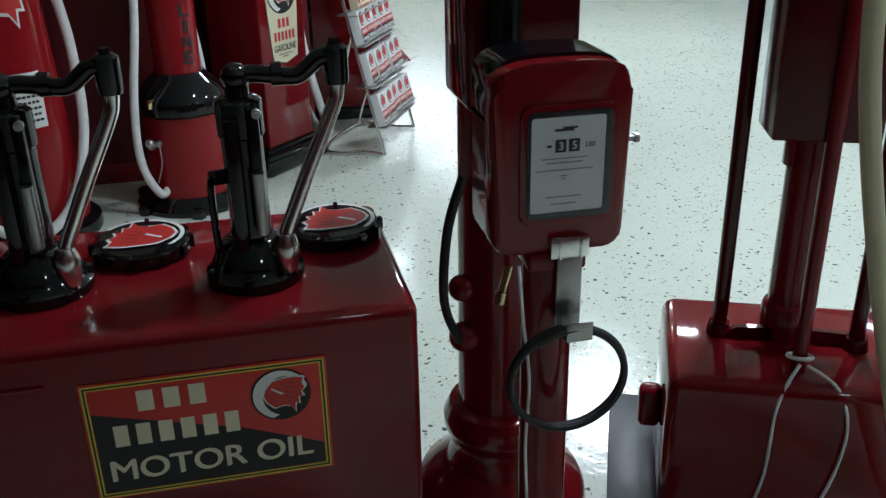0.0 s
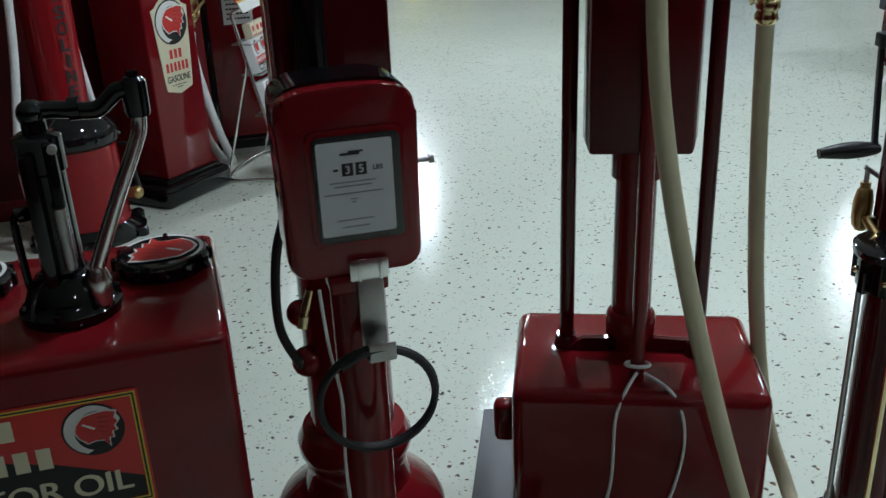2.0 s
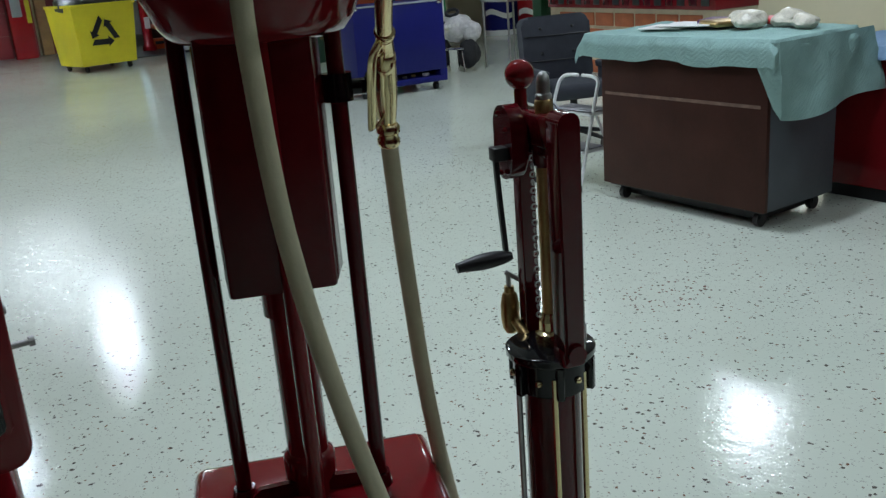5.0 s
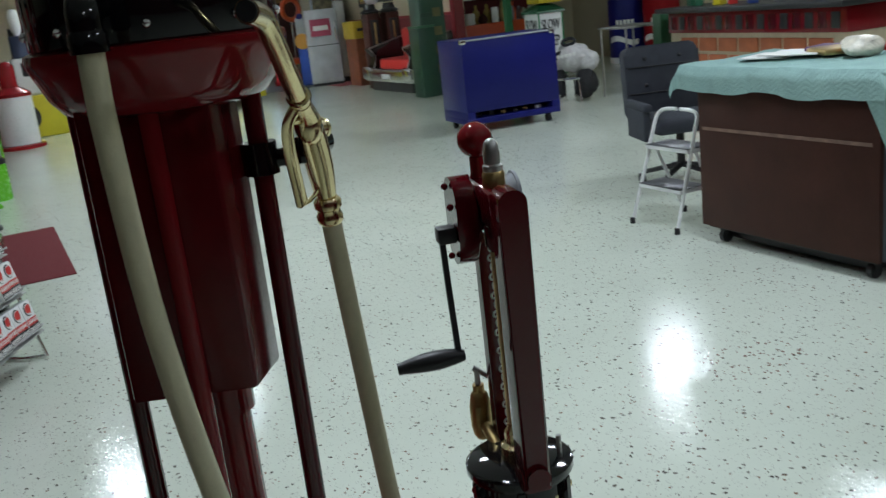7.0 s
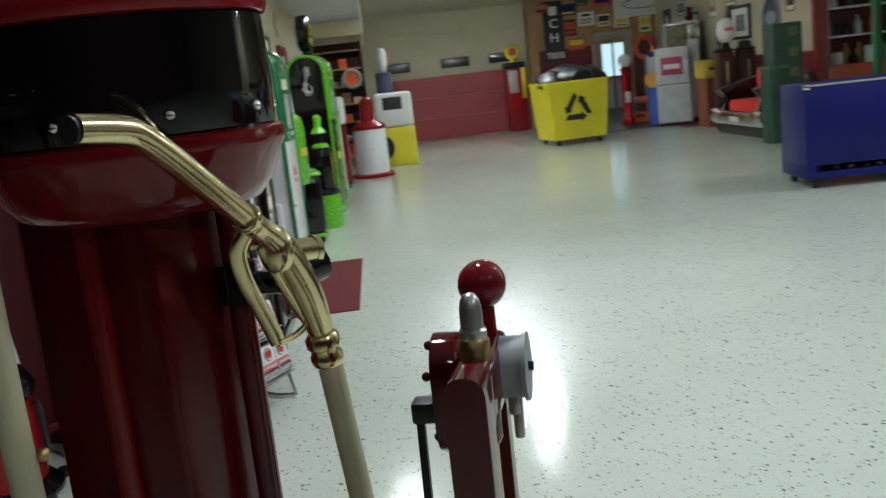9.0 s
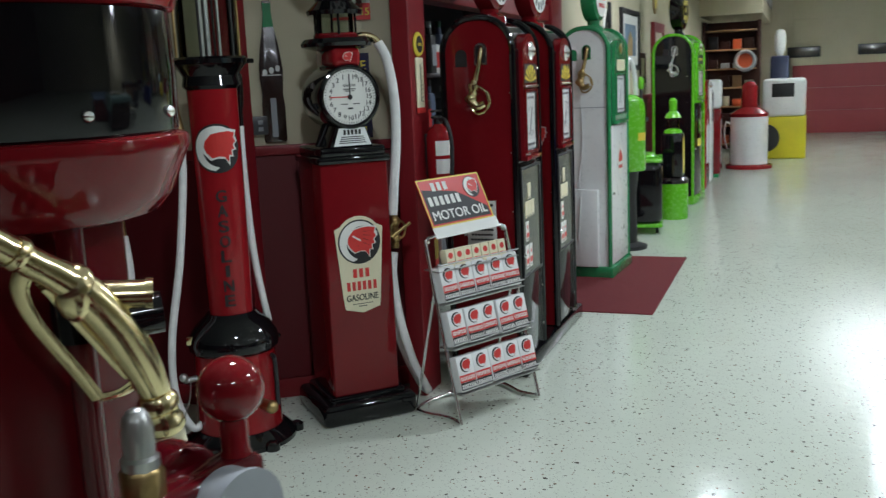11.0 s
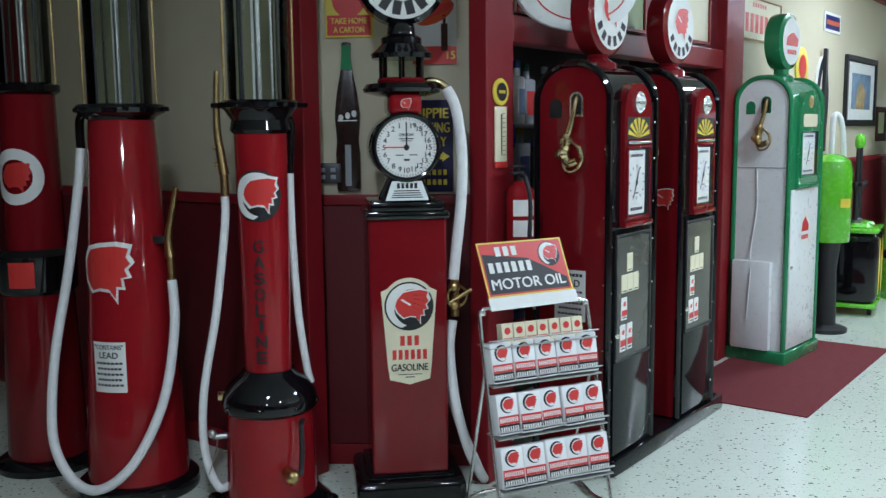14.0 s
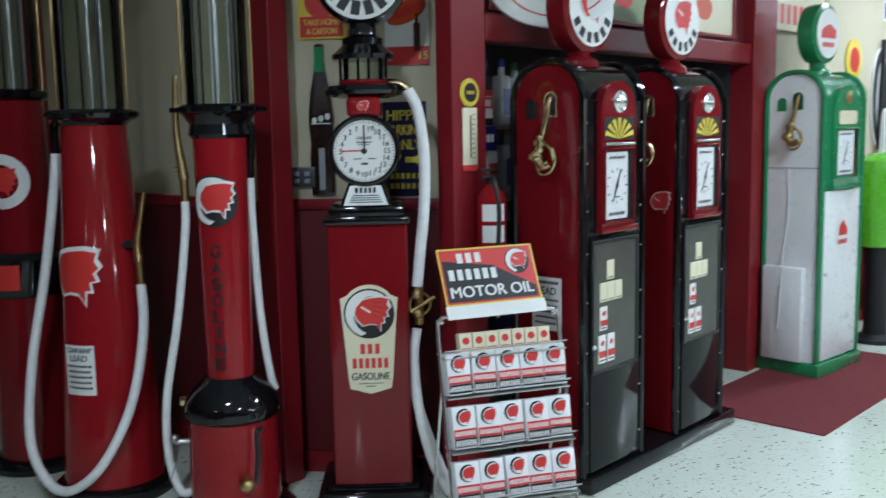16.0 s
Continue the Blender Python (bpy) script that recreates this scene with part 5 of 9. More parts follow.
    part("hose", B(tube([(0.18, 0.11, 1.765), (0.218, 0.10, 1.68), (0.240, 0.09, 1.5), (0.236, 0.09, 1.3), (0.212, 0.09, 1.08), (0.200, 0.09, 0.96)], 0.023, 14, 10)), HOSE_WHITE, t, "white fuel hose")
    part("hose_valve", B(rod((0.205, 0.09, 0.97), (0.205, 0.09, 0.80), 0.018), ring((0.21, 0.06, 0.89), (0.3, -1, 0), 0.045, 0.006, 20, 6), rod((0.17, 0.05, 0.86), (0.27, 0.05, 0.92), 0.008), ball((0.20, 0.07, 0.93), 0.026), ball((0.20, 0.07, 0.85), 0.024)), DULL_BRASS, t, "tarnished brass nozzle on its hook")
    part("hose", B(tube([(0.195, 0.09, 0.78), (0.18, 0.08, 0.66), (0.195, 0.05, 0.45), (0.24, 0.03, 0.25), (0.29, 0.03, 0.13), (0.32, 0.05, 0.08), (0.31, 0.11, 0.10), (0.25, 0.14, 0.25), (0.19, 0.13, 0.45), (0.175, 0.12, 0.6)], 0.021, 14, 10)), HOSE_WHITE, t)
    return t


clock_pump()


def computing_pump(x, y, name, label, group, side_mat, edge_mat, front_mat, lower_mat, frame_mat, wy=0.46, wx=0.37, top=1.88, window=True, turn=0, fan=True, pw=0.27):
    """Round-shouldered pump: sides with the nozzle look along y, dial faces along +x."""
    t = thing(name, pose(x, y, 0, 0, 0, turn), label, "fuel pump", group)
    out = arch(wx, 0.09, top, wx * 0.46)
    for sy in (-1, 1):
        part("side_panel", B(slab(out, 0.012, m=pose(0, sy * (wy / 2) - (0.012 if sy > 0 else 0), 0), bevel=0.0)), side_mat, t)
    part("shell", B(slab([(px * 0.97, pz - 0.004) for px, pz in out], wy - 0.024, m=pose(0, -wy / 2 + 0.012, 0))), edge_mat, t)
    part("edge_band", B(*[tube([(px, sy * wy / 2, pz) for px, pz in out[1:]] + [(out[0][0], sy * wy / 2, out[0][1])], 0.017, 8, 1, curve=False) for sy in (-1, 1)]), edge_mat, t, "glossy rounded edge band")
    X = wx / 2
    fw = wy - 0.05
    zb = 1.165 if fan else 1.205
    zt = top - 0.085
    m = pose(X, 0, 0, 0, 0, 90)
    part("front_plate", B(box(X - 0.02, -fw / 2, 0.10, X + 0.004, fw / 2, top - 0.165, 0.003, 1)), edge_mat, t)
    up = part("dial_panel", B(slab(arch(pw, zb, zt, pw * 0.48), 0.09, m=m @ pose(0, -0.026, 0), bevel=0.010)), front_mat, t, "arched dial panel")
    part("ledge", B(box(-pw / 2 - 0.006, -0.040, zb - 0.016, pw / 2 + 0.006, -0.004, zb + 0.008, 0.005, 2, m=m)), front_mat, up)
    z0, z1 = (1.198, 1.500) if fan else (1.270, 1.560)
    zc, h = (z0 + z1) / 2, z1 - z0
    for a, b, c, d in ((-pw * 0.44, z0 - 0.012, pw * 0.44, z0), (-pw * 0.44, z1, pw * 0.44, z1 + 0.012), (-pw * 0.44, z0, -pw * 0.40, z1), (pw * 0.40, z0, pw * 0.44, z1)):
        part("dial_frame", B(box(a, -0.036, b, c, -0.024, d, 0.003, 1, m=m)), frame_mat, up)
    # Black behind the offset card; its wide right margin paints the recess shadow.
    part("well_shade", B(plate(-pw * 0.40, z0, pw * 0.40, z1, -0.0275, m=m)), SATIN_BLACK, up, "", False)
    card = part("dial_card", B(print_face(rounded(pw * 0.62, h * 0.95, 0.006, -pw * 0.07, zc), -0.0285, m=m)), PAPER if fan else GREY_PAPER, t, "white dial card", False)
    cm = m @ pose(-pw * 0.07, 0, zc)
    each("dial_mark", [plate(-0.0035, 0.066, 0.0035, 0.078, -0.0295, m=cm @ pose(0, 0, 0, 0, a, 0)) for a in range(0, 360, 30)], INK, card, "", False)
    part("dial_hand", B(print_face([(-0.007, 0.0), (0.007, 0.0), (0.002, 0.085), (-0.002, 0.085)], -0.0298, m=cm @ pose(0, 0, 0, 0, 205, 0))), INK, card, "", False)
    part("dial_hand", B(print_face([(-0.008, 0.0), (0.008, 0.0), (0.003, 0.075), (-0.003, 0.075)], -0.0301, m=cm @ pose(0, 0, 0, 0, 20, 0))), INK, card, "", False)
    part("dial_hub", B(print_face(disc_outline(0.012, 0, 0), -0.0304, m=cm)), INK, card, "", False)
    part("card_print", B(bars(6, pw * 0.45, 0.012, 0, -0.0295, h * 0.40, cm), bars(5, pw * 0.45, 0.014, 0, -0.0295, -h * 0.40, cm), plate(-0.022, -0.052, 0.022, -0.046, -0.0295, m=cm)), DARK_GREY, card, "", False)
    part("dial_glass", B(plate(-pw * 0.40, z0, pw * 0.40, z1, -0.0335, m=m)), GLASS, up, "", False).visible_shadow = False
    if fan:
        badge = part("badge", B(plate(-pw * 0.42, 1.545, pw * 0.42, 1.642, -0.0275, m=m)), INK, t, "", False)
        for i in range(7):
            a0, a1 = 90 - 72 + 24 * i - 7, 90 - 72 + 24 * i + 7
            tip = [(0.0, 1.549)] + [(0.112 * math.cos(radians(a)), 1.549 + 0.09 * abs(math.sin(radians(a)))) for a in (a0, a1)]
            part("badge_ray", B(print_face(tip, -0.0285, m=m)), YELLOW_INK, badge, "", False)
        part("chrome_strip", B(box(-pw * 0.42, -0.040, 1.522, pw * 0.42, -0.024, 1.535, 0.004, 2, m=m)), CHROME, up)
        part("lamp_lens", B(lathe([(0.046, 0), (0.048, 0.010), (0.040, 0.016), (0.034, 0.012), (0.030, 0.022), (0.012, 0.032)], 24, m=pose(X + 0.024, 0, top - 0.172, 0, 90, 0))), CHROME, t, "round chrome lamp")
    low = part("lower_panel", B(box(X - 0.01, -fw / 2 + 0.015, 0.10, X + 0.012, fw / 2 - 0.015, zb - 0.025, 0.006, 2)), lower_mat, t)
    part("door_handle", B(ball((X + 0.018, -fw / 2 + 0.03, 0.66), 0.012, 10)), CHROME, low)
    if window:
        part("window_frame", B(*[box(a, -0.020, b, c, -0.010, d, 0.003, 1, m=m) for a, b, c, d in ((-0.185, 1.105, 0.175, 1.120), (-0.185, 0.535, 0.175, 0.550), (-0.185, 0.550, -0.170, 1.105), (0.160, 0.550, 0.175, 1.105))]), SATIN_BLACK, low)
        part("window_card", B(plate(-0.170, 0.550, 0.160, 1.105, -0.0135, m=m)), PANE, low, "", False)
    each("rivet", [ball((X + 0.004, sy * (fw / 2 + 0.004), z), 0.006, 6) for sy in (-1, 1) for z in (0.2, 0.42, 0.64, 0.86, 1.07, 1.25, 1.45, 1.62)], CHROME, t)
    # nozzle cradle on the near side
    y0 = -wy / 2
    ring_mat = CHROME if side_mat is not WHITE else GREEN
    part("nozzle_recess", B(slab(arch(0.068, top - 0.235, top - 0.125, 0.034), 0.004, m=pose(0.02, y0 - 0.003, 0))), ring_mat, t)
    part("recess_hole", B(slab(arch(0.050, top - 0.225, top - 0.135, 0.025), 0.003, m=pose(0.02, y0 - 0.0055, 0))), SATIN_BLACK, t)
    part("recess_cup", B(slab(arch(0.062, top - 0.24, top - 0.155, 0.031), 0.004, m=pose(-0.085, y0 - 0.003, 0))), SATIN_BLACK if side_mat is not WHITE else GREEN, t)
    each("side_rivet", [ball((0.165, y0 - 0.001, z), 0.005, 6) for z in (0.3, 0.6, 0.9, 1.2, 1.5)], CHROME, t)
    return t


def pump_nozzle(t, wy, top, material):
    """A nozzle that hangs from its recess: thin spout, lumpy body, trigger and guard."""
    y0 = -wy / 2
    z = top - 0.165

    def at(x, d, h):
        return (x, y0 - d, z + h)
    noz = part("nozzle", B(tube([at(0.022, -0.002, 0.02), at(0.028, 0.02, 0.0), at(0.018, 0.03, -0.07), at(-0.004, 0.034, -0.155)], lambda k: 0.0095 + 0.005 * k, 10),
                           lathe([(0.018, -0.03), (0.024, -0.022), (0.024, 0.0), (0.030, 0.006), (0.030, 0.03), (0.022, 0.036), (0.018, 0.05)], 16, m=pose(-0.012, y0 - 0.037, z - 0.195, 0, 8, 0)),
                           ball(at(-0.022, 0.04, -0.235), 0.033, 16), tube([at(-0.022, 0.04, -0.24), at(0.01, 0.045, -0.275), at(0.05, 0.045, -0.262)], lambda k: 0.026 - 0.008 * k, 12)), material, t, "polished nozzle hung in its cradle")
    part("trigger", B(tube([at(0.008, 0.05, -0.17), at(0.055, 0.055, -0.20), at(0.07, 0.05, -0.25)], 0.0065, 8)), material, noz)
    part("guard", B(tube([at(-0.03, 0.045, -0.25), at(0.0, 0.05, -0.31), at(0.05, 0.05, -0.30), at(0.075, 0.048, -0.25), at(0.06, 0.046, -0.20)], 0.0065, 8)), material, noz)
    part("cap_nut", B(rod(at(-0.04, 0.07, -0.235), at(-0.03, 0.045, -0.235), 0.014, 0.017, 8)), material, noz)


def red_pump(y):
    t = computing_pump(1.075, y, "computing_pump", "deep red computing pump with a black glazed front", "twin red pumps", RED, BLACK, RED, DOOR_BLACK, RED)
    pump_nozzle(t, 0.46, 1.88, BRASS)
    # packs behind the window
    m = pose(0.185 + 0.0045, 0, 0, 0, 0, 90)
    for z, h, xs in ((0.985, 0.085, (-0.045,)), (0.890, 0.085, (-0.098, -0.040, 0.018)), (0.775, 0.105, (-0.098,)), (0.640, 0.125, (-0.108, -0.040))):
        for px in xs:
            pk = part("pack", B(box(px - 0.028, -0.012, z - h / 2, px + 0.028, -0.006, z + h / 2, 0.002, 1, m=m)), IVORY if z > 0.8 else PAPER, t)
            if z < 0.8:
                part("pack_mark", B(print_face(fan_outline(0.014, px, z + h * 0.20), -0.0128, m=m)), RED_INK, pk, "", False)
                part("pack_band", B(plate(px - 0.026, z - h * 0.30, px + 0.026, z - h * 0.06, -0.0128, m=m)), RED_INK, pk, "", False)
            part("pack_foot", B(plate(px - 0.018, z - h * 0.42, px + 0.018, z - h * 0.36, -0.0128, m=m)), DARK_GREY, pk, "", False)
    part("globe_neck", B(lathe([(0.09, 1.86), (0.085, 1.89), (0.05, 1.91), (0.05, 1.93)], 24)), RED, t)
    gm = pose(0, 0.012, 2.115, 0, 0, 90)
    gl = part("globe", B(lathe([(0.165, -0.06), (0.19, -0.045), (0.195, 0), (0.19, 0.045), (0.165, 0.06)], 36, m=gm @ pose(0, 0, 0, 90, 0, 0))), RED, t, "round red and white advertising globe")
    part("globe_face", B(print_face(disc_outline(0.165, 0, 0), -0.0615, m=gm)), PAPER, gl, "", False)
    each("word_bar", [plate(-0.016, -0.150, 0.016, -0.105, -0.063, m=gm @ pose(0, 0, 0, 0, a, 0)) for a in (-65, -40, -15, 10, 35, 60)], INK, gl, "", False)
    emblem(gl, 0.10, 0, 0.02, -0.063, gm)
    return t


tp = red_pump(1.325)
tp2 = copy_thing(tp, pose(1.075, 2.105, 0))
emblem(tp2, 0.062, 0.092, 1.235, -0.2325)
lead = part("warning_label", B(plate(-0.086, 0.72, 0.074, 0.955, -0.2325)), PAPER, tp, "white warning label with black print", False)
part("label_print", B(lettering("LEAD", 0.032, 0.10)(-0.006, -0.2335, 0.895), bars(7, 0.13, 0.014, -0.006, -0.2335, 0.932), *[bars(7, 0.13 - 0.01 * (i % 2), 0.010, -0.006, -0.2335, 0.855 - 0.026 * i) for i in range(5)]), INK, lead, "", False)
tagged(link("pump_plinth", B(box(0.86, 1.125, 0, 1.285, 2.47, 0.085, 0.012, 2)), BLACK), "long black plinth under the twin red pumps", "plinth")
wp = computing_pump(1.085, 3.925, "computing_pump", "white computing pump with green edges and a globe", "", WHITE, GREEN, GREEN, WHITE, GREEN, 0.56, 0.37, 1.92, False, -4, False, 0.36)
part("header_plate", B(print_face(rounded(0.25, 0.085, 0.02, 0, 1.635), -0.2125, m=pose(0, 0, 0, 0, 0, 90))), IVORY, wp, "", False)
part("round_badge", B(lathe([(0.042, 0), (0.042, 0.006), (0.03, 0.012)], 20, m=pose(0.208, 0, 1.76, 0, 90, 0))), DULL_BRASS, wp)
pump_nozzle(wp, 0.56, 1.92, DULL_BRASS)
part("plinth", B(box(-0.21, -0.31, 0, 0.215, 0.31, 0.09, 0.015, 2)), GREEN, wp)
part("side_locker", B(box(-0.165, -0.335, 0.092, 0.105, -0.28, 0.70, 0.012, 2)), WHITE, wp)
part("seam", B(box(-0.185, -0.283, 1.322, 0.185, -0.2795, 1.328)), GREY, wp)
part("cord", B(tube([(-0.03, -0.285, 1.32), (-0.02, -0.287, 1.05), (-0.05, -0.288, 0.8), (-0.03, -0.34, 0.6), (-0.05, -0.338, 0.3)], 0.004, 6)), WHITE, wp)
part("globe_neck", B(lathe([(0.085, 1.90), (0.08, 1.93), (0.05, 1.95), (0.05, 1.985)], 24)), GREEN, wp)
gm = pose(0, 0, 2.165, 0, 0, 90)
gl = part("globe", B(lathe([(0.15, -0.065), (0.185, -0.05), (0.19, 0), (0.185, 0.05), (0.15, 0.065)], 36, m=gm @ pose(0, 0, 0, 90, 0, 0))), GREEN, wp, "round green and white globe")
part("globe_face", B(print_face(disc_outline(0.155, 0, 0), -0.0665, m=gm)), PAPER, gl, "", False)
part("globe_mark", B(print_face([(-0.10, -0.03), (0.10, -0.03), (0.11, 0.02), (0.03, 0.06), (-0.03, 0.05), (-0.09, 0.02)], -0.068, m=gm), bars(5, 0.16, 0.03, 0, -0.068, -0.07, gm)), RED_INK, gl, "", False)
mm = pose(0.185 + 0.012, 0, 0, 0, 0, 90)
part("oval_badge", B(print_face([(0.085 * math.cos(0.3 * i), 0.90 + 0.125 * math.sin(0.3 * i)) for i in range(21)], -0.004, m=mm)), PAPER, wp, "", False)
part("badge_mark", B(print_face([(-0.06, 0.89), (0.06, 0.89), (0.065, 0.93), (0.0, 0.99), (-0.05, 0.95)], -0.0055, m=mm), bars(5, 0.12, 0.03, 0, -0.0055, 0.85, mm)), RED_INK, wp, "", False)


# ---- tin rack in front of the twin pumps ----
def can_rack():
    ang = math.degrees(math.atan2(0.475, 0.248))
    t = thing("can_rack", pose(1.295, 0.614, 0, 0, 0, ang), "chrome wire rack filled with small oil tins", "display rack")
    # local: x along the rack, the front looks to -y, it leans back
    H, D = 0.86, 0.20
    def lean(z, x=0.0, out=0.0):
        return Vector((x, D * z / H - out, z))
    W = 0.262
    part("frame", B(tube([(-W, 0, 0.01), lean(0.78, -W), lean(0.84, -W + 0.02), lean(0.865, -W + 0.06), lean(0.865, W - 0.06), lean(0.84, W - 0.02), lean(0.78, W), (W, 0, 0.01)], 0.009, 10, 6)), CHROME, t, "bent chrome tube frame")
    part("rear_leg", B(tube([(-W, 0, 0.012), (-W + 0.02, 0.10, 0.012), (-W + 0.02, 0.33, 0.012), (W - 0.02, 0.33, 0.012), (W - 0.02, 0.10, 0.012), (W, 0, 0.012)], 0.009, 10, 5)), CHROME, t)
    for sx in (-1, 1):
        part("rear_strut", B(tube([lean(0.62, sx * W), (sx * (W - 0.01), 0.33, 0.012)], 0.007, 8)), CHROME, t)
    for z in (0.155, 0.36, 0.565, 0.715):
        o = lean(z)
        part("shelf", B(box(-W, o.y - 0.055, z - 0.006, W, o.y + 0.05, z, 0.002), rod((-W, o.y - 0.058, z + 0.03), (W, o.y - 0.058, z + 0.03), 0.0035, None, 6)), STEEL, t)
    sm = pose(-0.012, 0.197, 0.905, 0, 0, 4.6) @ pose(0, 0, 0, -26, 0, 0) @ pose(0, 0, -0.885)
    sg = part("sign", B(box(-0.215, -0.004, 0.885, 0.215, 0.004, 1.125, 0.003, 1, m=sm)), RED_INK, t, "red and black oil sign with a gold border")
    y = -0.0048
    part("border", B(*[plate(a, b, c, d, y, m=sm) for a, b, c, d in ((-0.215, 0.885, 0.215, 0.892), (-0.215, 1.118, 0.215, 1.125), (-0.215, 0.892, -0.208, 1.118), (0.208, 0.892, 0.215, 1.118))]), YELLOW_INK, sg, "", False)
    part("field", B(print_face([(-0.20, 0.90), (0.20, 0.90), (0.20, 0.945), (0.02, 1.045), (-0.20, 1.075)], y, m=sm)), INK, sg, "", False)
    bar_row(3, 0.12, 0.042, -0.08, y - 0.001, 1.082, sm, PAPER, sg)
    bar_row(6, 0.225, 0.045, -0.075, y - 0.001, 1.012, sm, PAPER, sg)
    part("lettering", B(lettering("MOTOR OIL", 0.045, 0.37)(0.0, y - 0.001, 0.94, m=sm)), PAPER, sg, "", False)
    emblem(sg, 0.055, 0.135, 1.055, y - 0.001, sm, INK)
    part("header_card", B(box(-0.222, -0.012, 0.830, 0.222, -0.0055, 0.884, 0.002, 1, m=sm)), PAPER, t, "white header card")
    part("sign_stay", B(rod(sm @ Vector((0, 0.006, 0.90)), lean(0.84, 0, -0.004), 0.006, None, 8)), STEEL, t)
    return t, lean, ang


rack, lean, rack_ang = can_rack()
RACK = pose(1.295, 0.614, 0, 0, 0, rack_ang)


def oil_tin(m, w=0.101, h=0.166, d=0.055):
    t = thing("oil_tin", m, "small red and white flat oil tin on the rack", "tin", "oil tins on the rack")
    b = part("can", B(box(-w / 2, -d / 2, 0, w / 2, d / 2, h, 0.007, 2)), WHITE, t)
    y = -d / 2 - 0.0008
    part("label_band", B(plate(-w / 2 + 0.003, 0.044, w / 2 - 0.003, 0.078, y)), RED_INK, b, "", False)
    part("label_foot", B(plate(-w / 2 + 0.003, 0.008, w / 2 - 0.003, 0.0435, y)), INK, b, "", False)
    part("label_print", B(bars(9, w - 0.014, 0.018, 0, y - 0.0006, 0.061, None, 0.40)), PAPER, b, "", False)
    part("label_print", B(bars(8, w - 0.014, 0.018, 0, y - 0.0006, 0.026, None, 0.40)), PAPER, b, "", False)
    r = 0.034
    ou, ii = disc_outline(r, 0, 0.122, 16, 60, 290), disc_outline(r * 0.86, 0.005, 0.120, 16, 60, 290)[::-1]
    part("label_crescent", B(print_face(ou + ii, y)), INK, b, "", False)
    part("label_fan", B(print_face(fan_outline(r * 0.80, 0.004, 0.121), y - 0.0006)), RED_INK, b, "", False)
    return t


random.seed(4)
tin = None
for z in (0.157, 0.362, 0.567):
    for i in range(5):
        m = RACK @ Matrix.Translation(lean(z) + Vector((-0.205 + 0.1025 * i + random.uniform(-0.006, 0.006), -0.018 + random.uniform(-0.006, 0.006), 0))) @ pose(0, 0, 0, -13, 0, random.uniform(-4, 4))
        if tin is None:
            tin = oil_tin(m)
        else:
            copy_thing(tin, m)
carton = None
for i in range(7):
    m = RACK @ Matrix.Translation(lean(0.717) + Vector((-0.165 + 0.056 * i, -0.02 + random.uniform(-0.003, 0.003), 0))) @ pose(0, 0, 0, -10, 0, random.uniform(-3, 3))
    if carton is None:
        carton = thing("small_carton", m, "small cream carton with a red mark", "carton", "cartons on the top shelf")
        part("carton_body", B(box(-0.026, -0.022, 0, 0.026, 0.022, 0.085, 0.002, 1)), IVORY, carton)
        part("carton_mark", B(print_face(disc_outline(0.015, 0, 0.055, 12), -0.0228), bars(5, 0.042, 0.010, 0, -0.0228, 0.022)), RED_INK, carton, "", False)
    else:
        copy_thing(carton, m)


# ---- signs and small things on the walls ----
def wall_board(name, m, w, h, face, label, category, frame_mat=None, fw=0.025, depth=0.02):
    """A flat sign or framed picture; local: the middle at the origin, the front looks to -y."""
    t = thing(name, m, label, category)
    part("board", B(box(-w / 2, -depth * 0.5, -h / 2, w / 2, 0, h / 2, 0.002, 1)), face, t)
    if frame_mat:
        for x0, z0, x1, z1 in ((-w / 2, h / 2 - fw, w / 2, h / 2), (-w / 2, -h / 2, w / 2, -h / 2 + fw), (-w / 2, -h / 2 + fw, -w / 2 + fw, h / 2 - fw), (w / 2 - fw, -h / 2 + fw, w / 2, h / 2 - fw)):
            part("frame_bar", B(box(x0, -depth, z0, x1, -depth * 0.5, z1, 0.003, 1)), frame_mat, t)
    return t, -depth * 0.5 - 0.0015


WEST = lambda y, z: pose(0.80 + 0.001, y, z, 0, 0, 90)
DIAG_A = math.degrees(math.atan2(0.45, 0.68))


def diag(s, z):
    a = math.atan2(0.45, 0.68)
    return pose(0.10 + s * math.cos(a) + 0.001 * math.sin(a), 0.54 + s * math.sin(a) - 0.001 * math.cos(a), z, 0, 0, DIAG_A)


# corner wall: bottle thermometer, carton sign, food poster, parking sign
bt = thing("bottle_thermometer", diag(0.095, 1.65), "dark bottle-shaped tin thermometer on the wall", "thermometer")
half = [(0.052, -0.335), (0.056, -0.32), (0.056, -0.16), (0.046, -0.10), (0.056, -0.03), (0.058, 0.02), (0.046, 0.12), (0.028, 0.21), (0.020, 0.28), (0.022, 0.34), (0.014, 0.345)]
part("bottle", B(slab(half + [(-x, z) for x, z in half[::-1]], 0.018, m=pose(0, -0.02, 0), bevel=0.004)), mat("cola brown", (0.022, 0.010, 0.007), 0.2, 0, 0.5), bt)
part("bottle_neck", B(slab([(0.026, 0.22), (0.020, 0.28), (0.021, 0.33), (-0.021, 0.33), (-0.020, 0.28), (-0.026, 0.22)], 0.004, m=pose(0, -0.0245, 0))), GREEN, bt)
each("script_stroke", [print_face([(x + 0.012 * math.cos(0.6 * i) , 0.012 + 0.3 * x + 0.016 * math.sin(0.6 * i)) for i in range(10)], -0.0225) for x in (-0.030, 0.002, 0.032)] + [plate(-0.045, -0.012, 0.045, -0.007, -0.0225)], PAPER, bt, "", False)
part("scale", B(plate(-0.014, -0.31, 0.014, -0.12, -0.0225)), GREY, bt, "", False)
